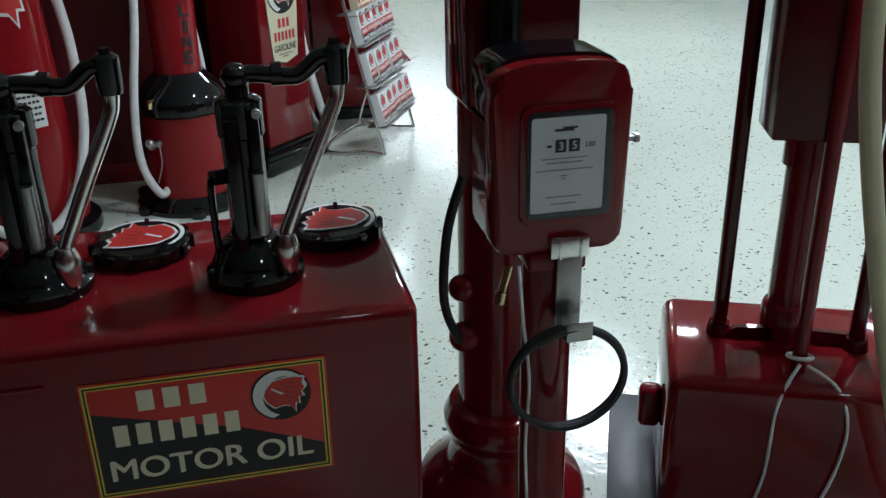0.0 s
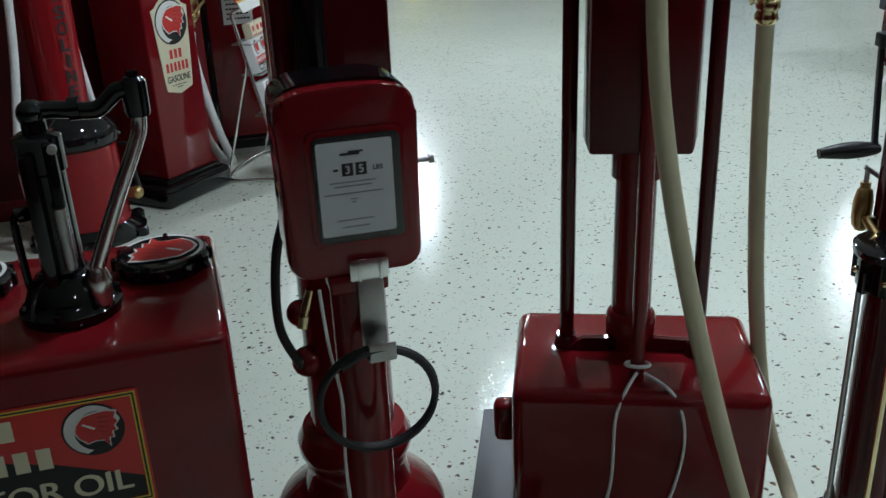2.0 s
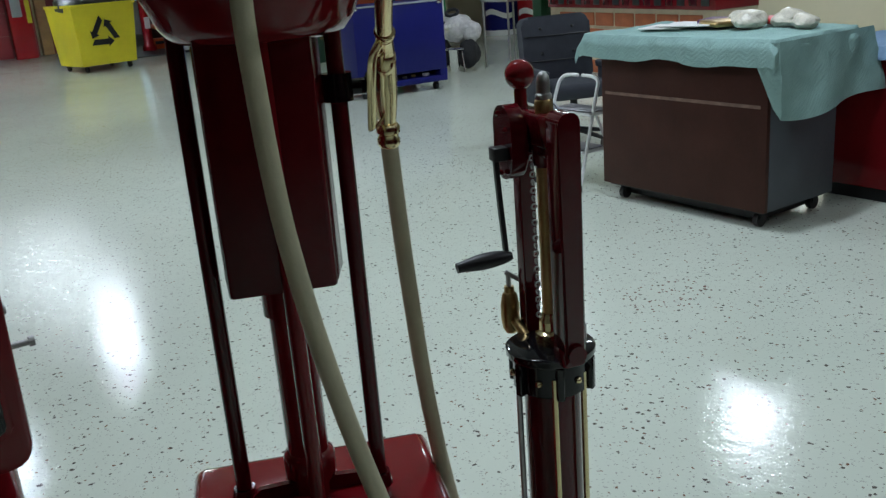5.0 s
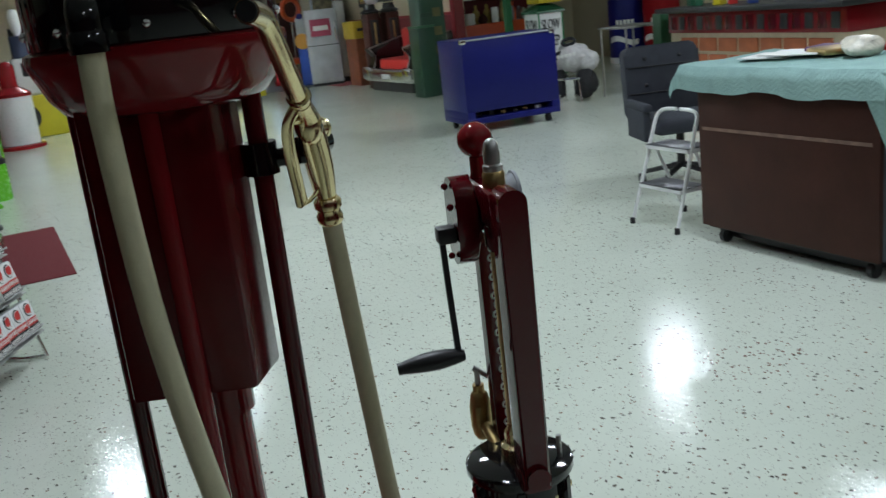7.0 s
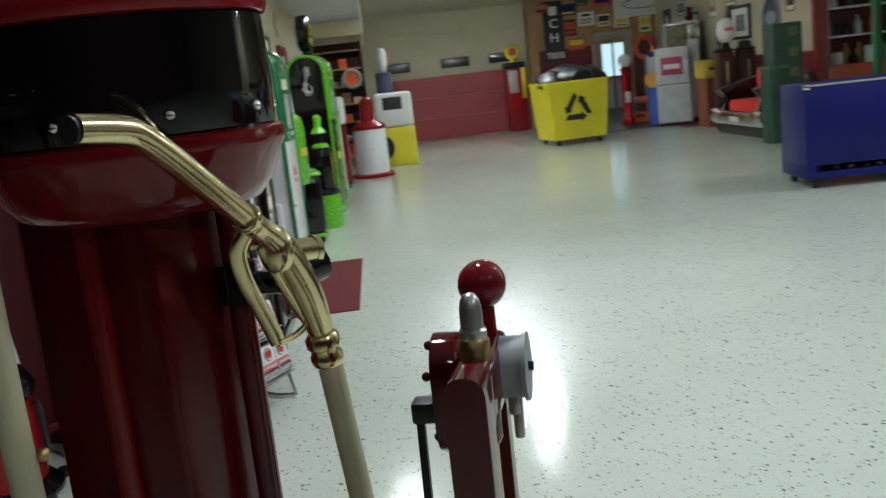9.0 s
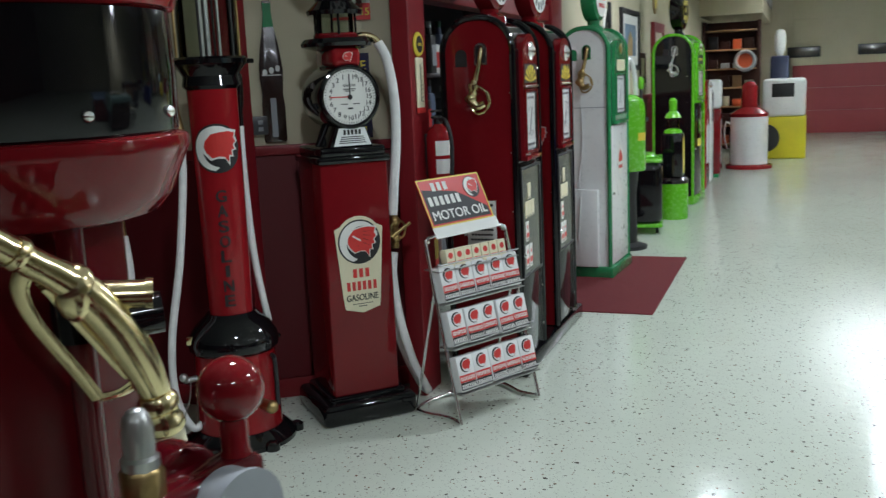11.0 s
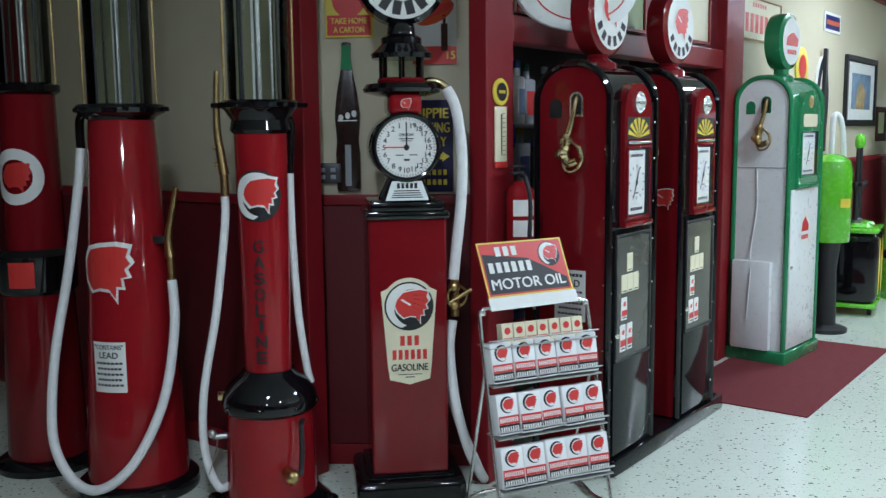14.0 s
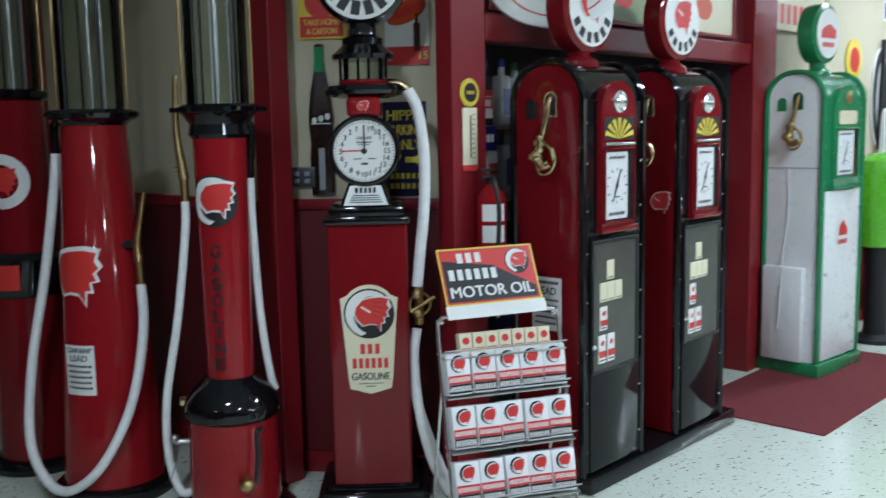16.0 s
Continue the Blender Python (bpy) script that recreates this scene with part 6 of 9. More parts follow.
sg, y = wall_board("tin_sign", diag(0.11, 2.12), 0.22, 0.21, YELLOW_INK, "yellow and red tin sign for drink cartons", "sign")
part("panel", B(plate(-0.10, -0.095, 0.10, -0.005, y)), RED_INK, sg, "", False)
part("lettering", B(lettering("TAKE HOME", 0.026, 0.165)(0, y - 0.001, -0.03), lettering("A CARTON", 0.026, 0.14)(0, y - 0.001, -0.07)), YELLOW_INK, sg, "", False)
part("disc", B(print_face(disc_outline(0.075, 0, 0.06, 20), y - 0.001)), RED_INK, sg, "", False)
sg, y = wall_board("food_poster", diag(0.50, 2.07), 0.20, 0.36, PAPER, "poster of a hot dog and a bottle", "poster")
part("bun", B(print_face([(0.09 * math.cos(a), 0.05 + 0.05 * math.sin(a) + 0.03 * math.cos(a)) for a in [0.314 * i for i in range(20)]], y)), ORANGE, sg, "", False)
part("sausage", B(print_face([(0.085 * math.cos(a), 0.055 + 0.022 * math.sin(a) + 0.03 * math.cos(a)) for a in [0.314 * i for i in range(20)]], y - 0.001)), RED_INK, sg, "", False)
part("bottle", B(plate(0.03, -0.12, 0.06, 0.0, y), plate(0.038, 0.0, 0.052, 0.04, y)), BROWN, sg, "", False)
part("price", B(plate(-0.10, -0.18, 0.10, -0.10, y), ), RED_INK, sg, "", False)
part("price_print", B(lettering("15", 0.035)(0.075, y - 0.001, -0.14)), YELLOW_INK, sg, "", False)
sg, y = wall_board("parking_sign", diag(0.48, 1.52), 0.20, 0.42, mat("blue sign enamel", (0.012, 0.013, 0.06), 0.3, 0, 0.4), "dark blue parking sign with yellow letters", "sign")
each("lettering", [lettering("HIPPIE", 0.045, 0.16)(0, y, 0.15), lettering("PARKING", 0.045, 0.17)(0, y, 0.085), lettering("ONLY", 0.045, 0.12)(0.01, y, 0.02)], YELLOW_INK, sg, "", False)
part("arrow", B(plate(0.0, -0.06, 0.05, -0.035, y), print_face([(0.05, -0.07), (0.085, -0.0475), (0.05, -0.025)], y)), YELLOW_INK, sg, "", False)
bar_row(6, 0.15, 0.025, 0, y, -0.12, None, YELLOW_INK, sg)
bar_row(6, 0.15, 0.025, 0, y, -0.165, None, YELLOW_INK, sg)
sw = thing("switch_box", diag(0.0, 1.40), "small grey double switch box", "switch")
part("cover", B(box(-0.06, -0.03, -0.045, 0.06, 0, 0.045, 0.006)), DARK_GREY, sw)
for x, z in ((-0.025, 0.015), (0.025, 0.015), (-0.025, -0.018), (0.025, -0.018)):
    part("button", B(box(x - 0.012, -0.036, z - 0.01, x + 0.012, -0.03, z + 0.01, 0.002)), GREY, sw)

# plaque, thermometer and extinguisher at the red post
pq = thing("post_thermometer", pose(0.862, 0.832, 1.63, 0, 0, 90), "yellow round plaque with a narrow thermometer on a red post", "thermometer")
part("disc", B(lathe([(0.058, 0), (0.060, 0.004), (0.055, 0.010)], 28, m=pose(0, 0, 0.125, 90, 0, 0))), YELLOW_INK, pq)
part("disc_mark", B(print_face(disc_outline(0.040, 0, 0.125, 20), -0.0115)), INK, pq, "", False)
part("disc_bars", B(bars(4, 0.05, 0.014, 0, -0.0125, 0.125)), YELLOW_INK, pq, "", False)
part("tall_plate", B(box(-0.045, -0.008, -0.18, 0.045, 0, 0.062, 0.003)), IVORY, pq)
part("foot_plate", B(box(-0.047, -0.010, -0.205, 0.047, 0, -0.178, 0.003)), RED_INK, pq)
part("scale", B(plate(-0.004, -0.15, 0.004, 0.03, -0.0095), *[plate(0.010, -0.15 + 0.02 * i, 0.026, -0.147 + 0.02 * i, -0.0095) for i in range(10)]), INK, pq, "", False)
ex = thing("fire_extinguisher", pose(0.928, 0.893, 1.06), "red fire extinguisher with white labels on the post", "extinguisher")
part("cylinder", B(lathe([(0.058, 0), (0.064, 0.012), (0.064, 0.24), (0.055, 0.275), (0.03, 0.295), (0.022, 0.31)], 28)), BRIGHT_RED, ex)
part("valve", B(lathe([(0.024, 0.305), (0.024, 0.345), (0.012, 0.35)], 14), box(-0.012, -0.07, 0.335, 0.012, 0.03, 0.347, 0.004), box(-0.012, -0.075, 0.365, 0.012, 0.03, 0.376, 0.004)), SATIN_BLACK, ex)
part("hose", B(tube([(0.02, -0.02, 0.33), (0.06, -0.05, 0.32), (0.085, -0.05, 0.22), (0.08, -0.05, 0.06)], 0.010)), RUBBER, ex)
for z in (0.19, 0.10):
    bm = bmesh.new()
    for i in range(6):
        plate(-0.05 + 0.1 * i / 6, z - 0.036, -0.05 + 0.1 * (i + 1) / 6, z + 0.036, -0.002)(bm)
    lab = part("label", wrapped(bm, 0.064), PAPER, ex, "", False)
    lab.matrix_basis = pose(0, 0, 0, 0, 0, 50)
part("bracket", B(box(-0.07, -0.02, 0.05, -0.055, 0.02, 0.26, 0.003)), SATIN_BLACK, ex)

# oval sign that juts out over the recess
ov = thing("oval_sign", pose(1.02, 1.22, 2.21, 0, 0, 52), "white oval oil sign with a red border hung over the pumps", "sign")
part("body", B(lathe([(0.0, -0.05), (0.20, -0.045), (0.245, -0.02), (0.25, 0.0), (0.245, 0.02), (0.20, 0.045), (0.0, 0.05)], 40, m=Matrix.Diagonal((1.18, 1, 0.72, 1)) @ pose(0, 0, 0, 90, 0, 0))), WHITE, ov)
o = [(1.18 * x, 0.72 * z) for x, z in disc_outline(0.19, 0, 0, 32)]
part("face_line", B(print_face(o, -0.0475)), RED_INK, ov, "", False)
part("face", B(print_face([(x * 0.965, z * 0.955) for x, z in o], -0.0490)), PAPER, ov, "", False)
part("word_bars", B(bars(8, 0.27, 0.045, 0, -0.0505, -0.02)), INK, ov, "", False)
part("mark", B(print_face([(-0.06, 0.04), (0.08, 0.04), (0.10, 0.075), (0.02, 0.10), (-0.05, 0.08)], -0.0505)), RED_INK, ov, "", False)
part("bracket", B(rod((0.0, 0.03, 0.17), (-0.05, 0.10, 0.9), 0.012)), SATIN_BLACK, ov)

# framed pictures over the header, boards on the west wall
for yy, w, mt, lb in ((1.30, 0.50, IVORY, "cream vintage advert in a red frame"), (2.10, 0.55, mat("faded green print", (0.30, 0.36, 0.20), 0.5), "faded green advert in a red frame"), (2.95, 0.75, IVORY, "cream poster of an orange car in a red frame")):
    sg, y = wall_board("framed_advert", pose(0.791, yy, 2.30, 0, 0, 90), w, 0.36, mt, lb, "picture", TRIM_RED, 0.02, 0.03)
    part("motif", B(print_face([(0.10 * math.cos(0.5 * i), 0.07 * math.sin(0.5 * i) - 0.02) for i in range(12)], y), plate(-w * 0.35, 0.08, -w * 0.05, 0.12, y)), ORANGE if yy != 2.10 else RED_INK, sg, "", False)
sg, y = wall_board("barber_sign", WEST(4.25, 2.36), 0.95, 0.30, IVORY, "cream sign with red lettering bars", "sign", WOOD, 0.012)
bar_row(8, 0.8, 0.13, 0, y, -0.03, None, RED_INK, sg)
bar_row(6, 0.3, 0.03, 0, y, 0.10, None, RED_INK, sg)
sg, y = wall_board("card_sign", WEST(6.15, 2.50), 0.5, 0.17, PAPER, "small card hung on a string", "sign")
part("card_print", B(plate(-0.22, -0.06, 0.22, 0.06, y)), BLUE, sg, "", False)
part("card_stripe", B(plate(-0.20, -0.02, 0.20, 0.02, y - 0.001)), ORANGE, sg, "", False)
ws_ = thing("oval_tyre_sign", WEST(5.88, 1.80), "tall black and white oval sign with a dark bottle shape", "sign")
part("disc", B(slab([(0.20 * math.cos(0.26 * i), 0.40 * math.sin(0.26 * i)) for i in range(24)], 0.02, m=pose(0, -0.022, 0))), PAPER, ws_)
part("rim", B(print_face([(0.185 * math.cos(0.26 * i), 0.385 * math.sin(0.26 * i)) for i in range(24)], -0.0235)), INK, ws_, "", False)
part("middle", B(print_face([(0.11 * math.cos(0.26 * i), 0.30 * math.sin(0.26 * i)) for i in range(24)], -0.0250)), PAPER, ws_, "", False)
part("bottle_shape", B(slab([(-0.05, -0.42), (0.05, -0.42), (0.05, 0.05), (0.028, 0.25), (0.028, 0.46), (-0.028, 0.46), (-0.028, 0.25), (-0.05, 0.05)], 0.03, m=pose(-0.02, -0.058, 0), bevel=0.01)), SATIN_BLACK, ws_)
sg, y = wall_board("framed_picture", WEST(7.2, 1.93), 1.15, 0.66, SATIN_BLACK, "framed colour picture with a white mount", "picture", SATIN_BLACK, 0.05, 0.035)
part("mount", B(plate(-0.50, -0.27, 0.50, 0.27, y)), PAPER, sg, "", False)
part("print", B(plate(-0.36, -0.17, 0.36, 0.17, y - 0.001)), mat("soft blue print", (0.16, 0.24, 0.34), 0.5, 0, 0, 0.5, 9), sg, "", False)
part("print_shape", B(print_face([(-0.2, -0.17), (0.12, -0.17), (0.15, 0.0), (0.0, 0.10), (-0.16, 0.02)], y - 0.002)), mat("warm print", (0.42, 0.28, 0.12), 0.5, 0, 0, 0.5, 14), sg, "", False)
sg, y = wall_board("small_poster", WEST(8.15, 1.62), 0.45, 0.36, BROWN, "small dark brown poster with pale print", "poster")
part("print", B(plate(-0.15, -0.1, 0.1, 0.12, y)), IVORY, sg, "", False)
for yy, z, r, a, b, lb in ((5.30, 2.08, 0.16, YELLOW_INK, RED_INK, "round yellow sign with a red middle"), (9.2, 2.48, 0.17, DULL_BRASS, YELLOW_INK, "round old brass-rimmed sign")):
    t = thing("round_sign", WEST(yy, z), lb, "sign")
    part("disc", B(lathe([(r, 0), (r, 0.012), (r - 0.01, 0.016)], 32, m=pose(0, 0, 0, 90, 0, 0))), a, t)
    part("middle", B(print_face(disc_outline(r * 0.6, 0, 0, 24), -0.0175)), b, t, "", False)

# shelves and stock in the recess behind the twin pumps
random.seed(11)
for z in (0.5, 0.9, 1.28, 1.62):
    tagged(link("recess_shelf", B(box(0.17, 1.0, z - 0.02, 0.68, 3.48, z, 0.003)), STEEL), "metal shelf inside the recess", "shelf", "recess shelves")
STOCK = [mat("blue label", (0.02, 0.06, 0.25), 0.4), mat("white label", (0.6, 0.6, 0.58), 0.4), mat("slate label", (0.10, 0.13, 0.20), 0.4), RED_INK, mat("mustard label", (0.38, 0.28, 0.06), 0.4), GREY, mat("bottle green label", (0.015, 0.10, 0.05), 0.4), SATIN_BLACK]
for z in (0.5, 0.9, 1.28, 1.62):
    yy = 1.04
    while yy < 3.4:
        w, h = random.uniform(0.07, 0.13), random.uniform(0.20, 0.33)
        t = thing("product_bottle", pose(0.60 + random.uniform(-0.03, 0.03), yy + w / 2, z, 0, 0, 90 + random.uniform(-6, 6)), "small plastic bottle of car-care fluid on the shelf", "bottle", "stock on the recess shelves")
        b = part("bottle_body", B(box(-w / 2, -0.03, 0, w / 2, 0.03, h * 0.75, 0.012, 2), lathe([(0.018, h * 0.75), (0.016, h * 0.9)], 10)), random.choice(STOCK), t)
        part("cap", B(lathe([(0.018, h * 0.88), (0.018, h)], 10)), random.choice(STOCK), t)
        part("label", B(plate(-w * 0.38, h * 0.15, w * 0.38, h * 0.55, -0.0312)), random.choice(STOCK), t, "", False)
        yy += w + random.uniform(0.015, 0.06)
sgm, y = wall_board("dealer_sign", pose(0.70, 1.07, 1.70, 0, 0, 90), 0.19, 0.10, PAPER, "white oil sign with a red band", "sign")
part("band", B(plate(-0.09, -0.005, 0.09, 0.045, y)), RED_INK, sgm, "", False)
part("word_bars", B(bars(7, 0.16, 0.03, 0, y - 0.001, 0.02)), PAPER, sgm, "", False)
sgm, y = wall_board("dealer_sign", pose(0.70, 1.09, 1.56, 0, 0, 90), 0.19, 0.11, BLUE, "blue oil sign with white bars", "sign")
part("word_bars", B(bars(6, 0.16, 0.035, 0, y, 0.0)), PAPER, sgm, "", False)

# one more red pump at the edge of the row
t = thing("ring_sign_pump", pose(-1.05, -0.28, 0, 0, 0, 38), "dark red visible-tank pump with a round ring sign", "fuel pump")
part("base", B(lathe([(0.24, 0), (0.245, 0.03), (0.20, 0.06)], 36)), BLACK, t)
part("lower_body", B(lathe([(0.185, 0.05), (0.16, 0.86)], 36)), RED, t)
part("collar", B(lathe([(0.165, 0.85), (0.18, 0.87), (0.18, 1.03), (0.15, 1.06)], 36)), BLACK, t)
part("upper_body", B(lathe([(0.135, 1.05), (0.125, 1.78)], 36)), RED, t)
part("tank_plate", B(lathe([(0.13, 1.775), (0.15, 1.79), (0.15, 1.82), (0.13, 1.83)], 32)), BLACK, t)
glass_tank(t, 1.83, 2.5, 0.115)
bm = bmesh.new()
ro, ri = disc_outline(0.13, -0.02, 1.40, 24), disc_outline(0.08, -0.02, 1.40, 24)
for i in range(24):
    print_face([ro[i], ro[(i + 1) % 24], ri[(i + 1) % 24], ri[i]], -0.003)(bm)
part("ring_sign", wrapped(bm, 0.132), PAPER, t, "", False)
bm = bmesh.new()
print_face(fan_outline(0.075, -0.02, 1.40), -0.003)(bm)
part("sign_fan", wrapped(bm, 0.132), RED_INK, t, "", False)
bm = bmesh.new()
for i in range(4):
    plate(-0.06 + 0.03 * i, 0.89, -0.03 + 0.03 * i, 1.01, -0.003)(bm)
part("label", wrapped(bm, 0.181), RED_INK, t, "", False)

# ---- the green row further along the wall ----
ai = thing("air_tower", pose(1.165, 4.93, 0), "lime green air tank on a black pedestal", "air tower")
part("pedestal", B(lathe([(0.17, 0), (0.17, 0.03), (0.085, 0.06), (0.075, 0.50), (0.09, 0.62), (0.10, 0.72)], 28)), SATIN_BLACK, ai)
part("tank", B(lathe([(0.155, 0.71), (0.162, 0.73), (0.162, 1.25), (0.146, 1.33), (0.09, 1.375), (0.03, 1.385)], 32)), LIME, ai)
part("badge", B(plate(-0.05, 0.98, 0.05, 1.05, -0.164, m=Matrix.Rotation(radians(60), 4, "Z"))), YELLOW_INK, ai, "", False)
part("pipe", B(tube([(0.0, 0.0, 1.36), (0.0, 0.02, 1.6), (0.0, 0.05, 1.68), (0.03, 0.10, 1.66), (0.05, 0.14, 1.50), (0.06, 0.16, 1.2)], 0.022, 10)), WHITE, ai)
lu = thing("lime_oil_cabinet", pose(1.13, 5.95, 0, 0, 0, 8), "black and lime oil cabinet on castors", "oil dispenser")
part("cabinet", B(box(-0.20, -0.34, 0.08, 0.20, 0.26, 0.72, 0.09, 5)), BLACK, lu)
part("top_band", B(box(-0.205, -0.345, 0.705, 0.205, 0.265, 0.74, 0.017, 2)), LIME, lu)
part("bottom_band", B(box(-0.205, -0.345, 0.07, 0.205, 0.265, 0.11, 0.015, 2)), LIME, lu)
for sx in (-1, 1):
    for sy in (-1, 1):
        part("castor", B(rod((sx * 0.15 - 0.015, sy * 0.21, 0.035), (sx * 0.15 + 0.015, sy * 0.21, 0.035), 0.035), rod((sx * 0.15, sy * 0.21, 0.03), (sx * 0.15, sy * 0.21, 0.09), 0.01)), SATIN_BLACK, lu)
for a, y0 in ((90, -0.12), (90, 0.13)):
    part("yellow_oval", B(print_face([(0.085 * math.cos(0.3 * i), 0.41 + 0.25 * math.sin(0.3 * i)) for i in range(21)], -0.204, m=pose(0, y0, 0, 0, 0, 90))), YELLOW_INK, lu, "", False)
for y0 in (-0.12, 0.13):
    part("hand_pump", B(rod((0, y0, 0.74), (0, y0, 1.08), 0.024), lathe([(0.06, 0.75), (0.05, 0.78), (0.03, 0.80)], 16, m=pose(0, y0, 0)), tube([(0, y0, 1.06), (0.02, y0 - 0.03, 1.10), (0.06, y0 - 0.10, 1.12)], 0.016, 8), rod((0, y0, 1.08), (0, y0, 1.42), 0.016), lathe([(0.045, 1.06), (0.05, 1.09), (0.04, 1.12)], 14, m=pose(0, y0, 0))), SATIN_BLACK, lu)
    part("pump_knob", B(lathe([(0.022, 1.41), (0.03, 1.44), (0.028, 1.50), (0.012, 1.53)], 12, m=pose(0, y0, 0))), LIME, lu)
    part("lid", B(lathe([(0.13, 0.738), (0.135, 0.752), (0.12, 0.772), (0.06, 0.78)], 24, m=pose(0, y0, 0))), LIME, lu)
gc = thing("lime_oil_can", pose(1.34, 6.75, 0), "lime green oil drum with a black lid and yellow panel", "oil drum")
part("drum", B(lathe([(0.155, 0.0), (0.16, 0.02), (0.16, 0.38), (0.155, 0.40)], 32)), LIME, gc)
part("lid", B(lathe([(0.163, 0.385), (0.165, 0.42), (0.14, 0.45), (0.09, 0.455)], 32)), BLACK, gc)
part("upper_case", B(box(-0.11, -0.12, 0.45, 0.11, 0.12, 0.92, 0.02, 2)), BLACK, gc)
part("yellow_oval", B(print_face([(0.075 * math.cos(0.3 * i), 0.68 + 0.2 * math.sin(0.3 * i)) for i in range(21)], -0.1125, m=pose(0, 0, 0, 0, 0, 90))), YELLOW_INK, gc, "", False)
part("lantern_base", B(lathe([(0.10, 0.915), (0.09, 0.95), (0.05, 0.97)], 20)), LIME, gc)
part("lantern_glass", B(lathe([(0.06, 0.97), (0.065, 1.08)], 20)), TANK_GLASS, gc)
part("lantern_top", B(lathe([(0.09, 1.08), (0.07, 1.12), (0.04, 1.15), (0.045, 1.26), (0.02, 1.29)], 20)), LIME, gc)

gp = computing_pump(1.24, 8.10, "computing_pump", "black computing pump with lime green edges and a black globe", "", BLACK, LIME, LIME, BLACK, LIME, 0.60, 0.46, 1.98, False, -6, False, 0.36)
part("round_lamp", B(lathe([(0.050, 0), (0.050, 0.010), (0.035, 0.020), (0.012, 0.026)], 20, m=pose(0.252, 0, 1.83, 0, 90, 0))), CHROME, gp)
pump_nozzle(gp, 0.60, 1.98, CHROME)
part("plinth", B(box(-0.25, -0.32, 0, 0.255, 0.32, 0.10, 0.015, 2)), LIME, gp)
part("badge", B(print_face(rounded(0.22, 0.09, 0.03, 0, 0.72), -0.245, m=pose(0, 0, 0, 0, 0, 90))), YELLOW_INK, gp, "", False)
part("bird_mark", B(print_face([(0.05 * math.cos(0.5 * i), 0.92 + 0.10 * math.sin(0.5 * i)) for i in range(12)], -0.245, m=pose(0, 0, 0, 0, 0, 90))), LIME, gp, "", False)
part("header_plate", B(plate(-0.13, 1.64, 0.13, 1.74, -0.2575, m=pose(0, 0, 0, 0, 0, 90))), INK, gp, "", False)
part("header_bars", B(bars(5, 0.20, 0.03, 0, -0.2585, 1.69, pose(0, 0, 0, 0, 0, 90))), YELLOW_INK, gp, "", False)
part("globe_neck", B(lathe([(0.08, 1.97), (0.05, 2.02), (0.05, 2.06)], 20)), BLACK, gp)
gm = pose(0, 0, 2.27, 0, 0, 90)
g2 = part("globe", B(lathe([(0.17, -0.08), (0.22, -0.06), (0.225, 0), (0.22, 0.06), (0.17, 0.08)], 36, m=gm @ pose(0, 0, 0, 90, 0, 0))), BLACK, gp)
for zz in (0.08, -0.09):
    bar_row(4, 0.20, 0.055, 0, -0.082, zz, gm, YELLOW_INK, g2)
part("globe_ring", B(*[print_face([(0.150 * math.cos(a), 0.150 * math.sin(a)), (0.150 * math.cos(b), 0.150 * math.sin(b)), (0.140 * math.cos(b), 0.140 * math.sin(b)), (0.140 * math.cos(a), 0.140 * math.sin(a))], -0.082, m=gm) for a, b in [(0.2 * k, 0.2 * k + 0.2) for k in range(32)]]), YELLOW_INK, g2, "", False)
part("globe_mark", B(print_face(disc_outline(0.03, 0, 0, 12), -0.082, m=gm)), YELLOW_INK, g2, "", False)

rc = thing("red_cabinet_pump", pose(1.25, 9.35, 0), "red and white short fuel pump with a red globe", "fuel pump")
part("body", B(box(-0.22, -0.25, 0, 0.22, 0.25, 1.45, 0.04, 3)), BRIGHT_RED, rc)
part("panel", B(box(0.215, -0.18, 0.35, 0.228, 0.18, 0.85, 0.004)), WHITE, rc)
part("globe", B(ball((0.0, 0.0, 1.75), 0.15), lathe([(0.10, 1.44), (0.06, 1.50), (0.05, 1.62)], 20)), BRIGHT_RED, rc)
wc = thing("white_cabinet_pump", pose(1.26, 10.15, 0), "white short fuel pump with chrome top", "fuel pump")
part("body", B(box(-0.2, -0.22, 0, 0.2, 0.22, 1.30, 0.05, 3)), WHITE, wc)
part("top", B(box(-0.19, -0.21, 1.29, 0.19, 0.21, 1.40, 0.05, 3)), CHROME, wc)
part("slot", B(box(0.195, -0.06, 0.85, 0.208, 0.06, 1.25, 0.004)), SATIN_BLACK, wc)
rw = thing("red_white_pump", pose(1.33, 10.85, 0), "dark red fuel pump with a white shoulder", "fuel pump")
part("body", B(box(-0.2, -0.2, 0.05, 0.2, 0.2, 1.0, 0.03, 3)), RED, rw)
part("shoulder", B(box(-0.2, -0.2, 1.0, 0.2, 0.2, 1.42, 0.05, 3)), WHITE, rw)
part("foot", B(box(-0.18, -0.18, 0, 0.18, 0.18, 0.06)), GREEN, rw)

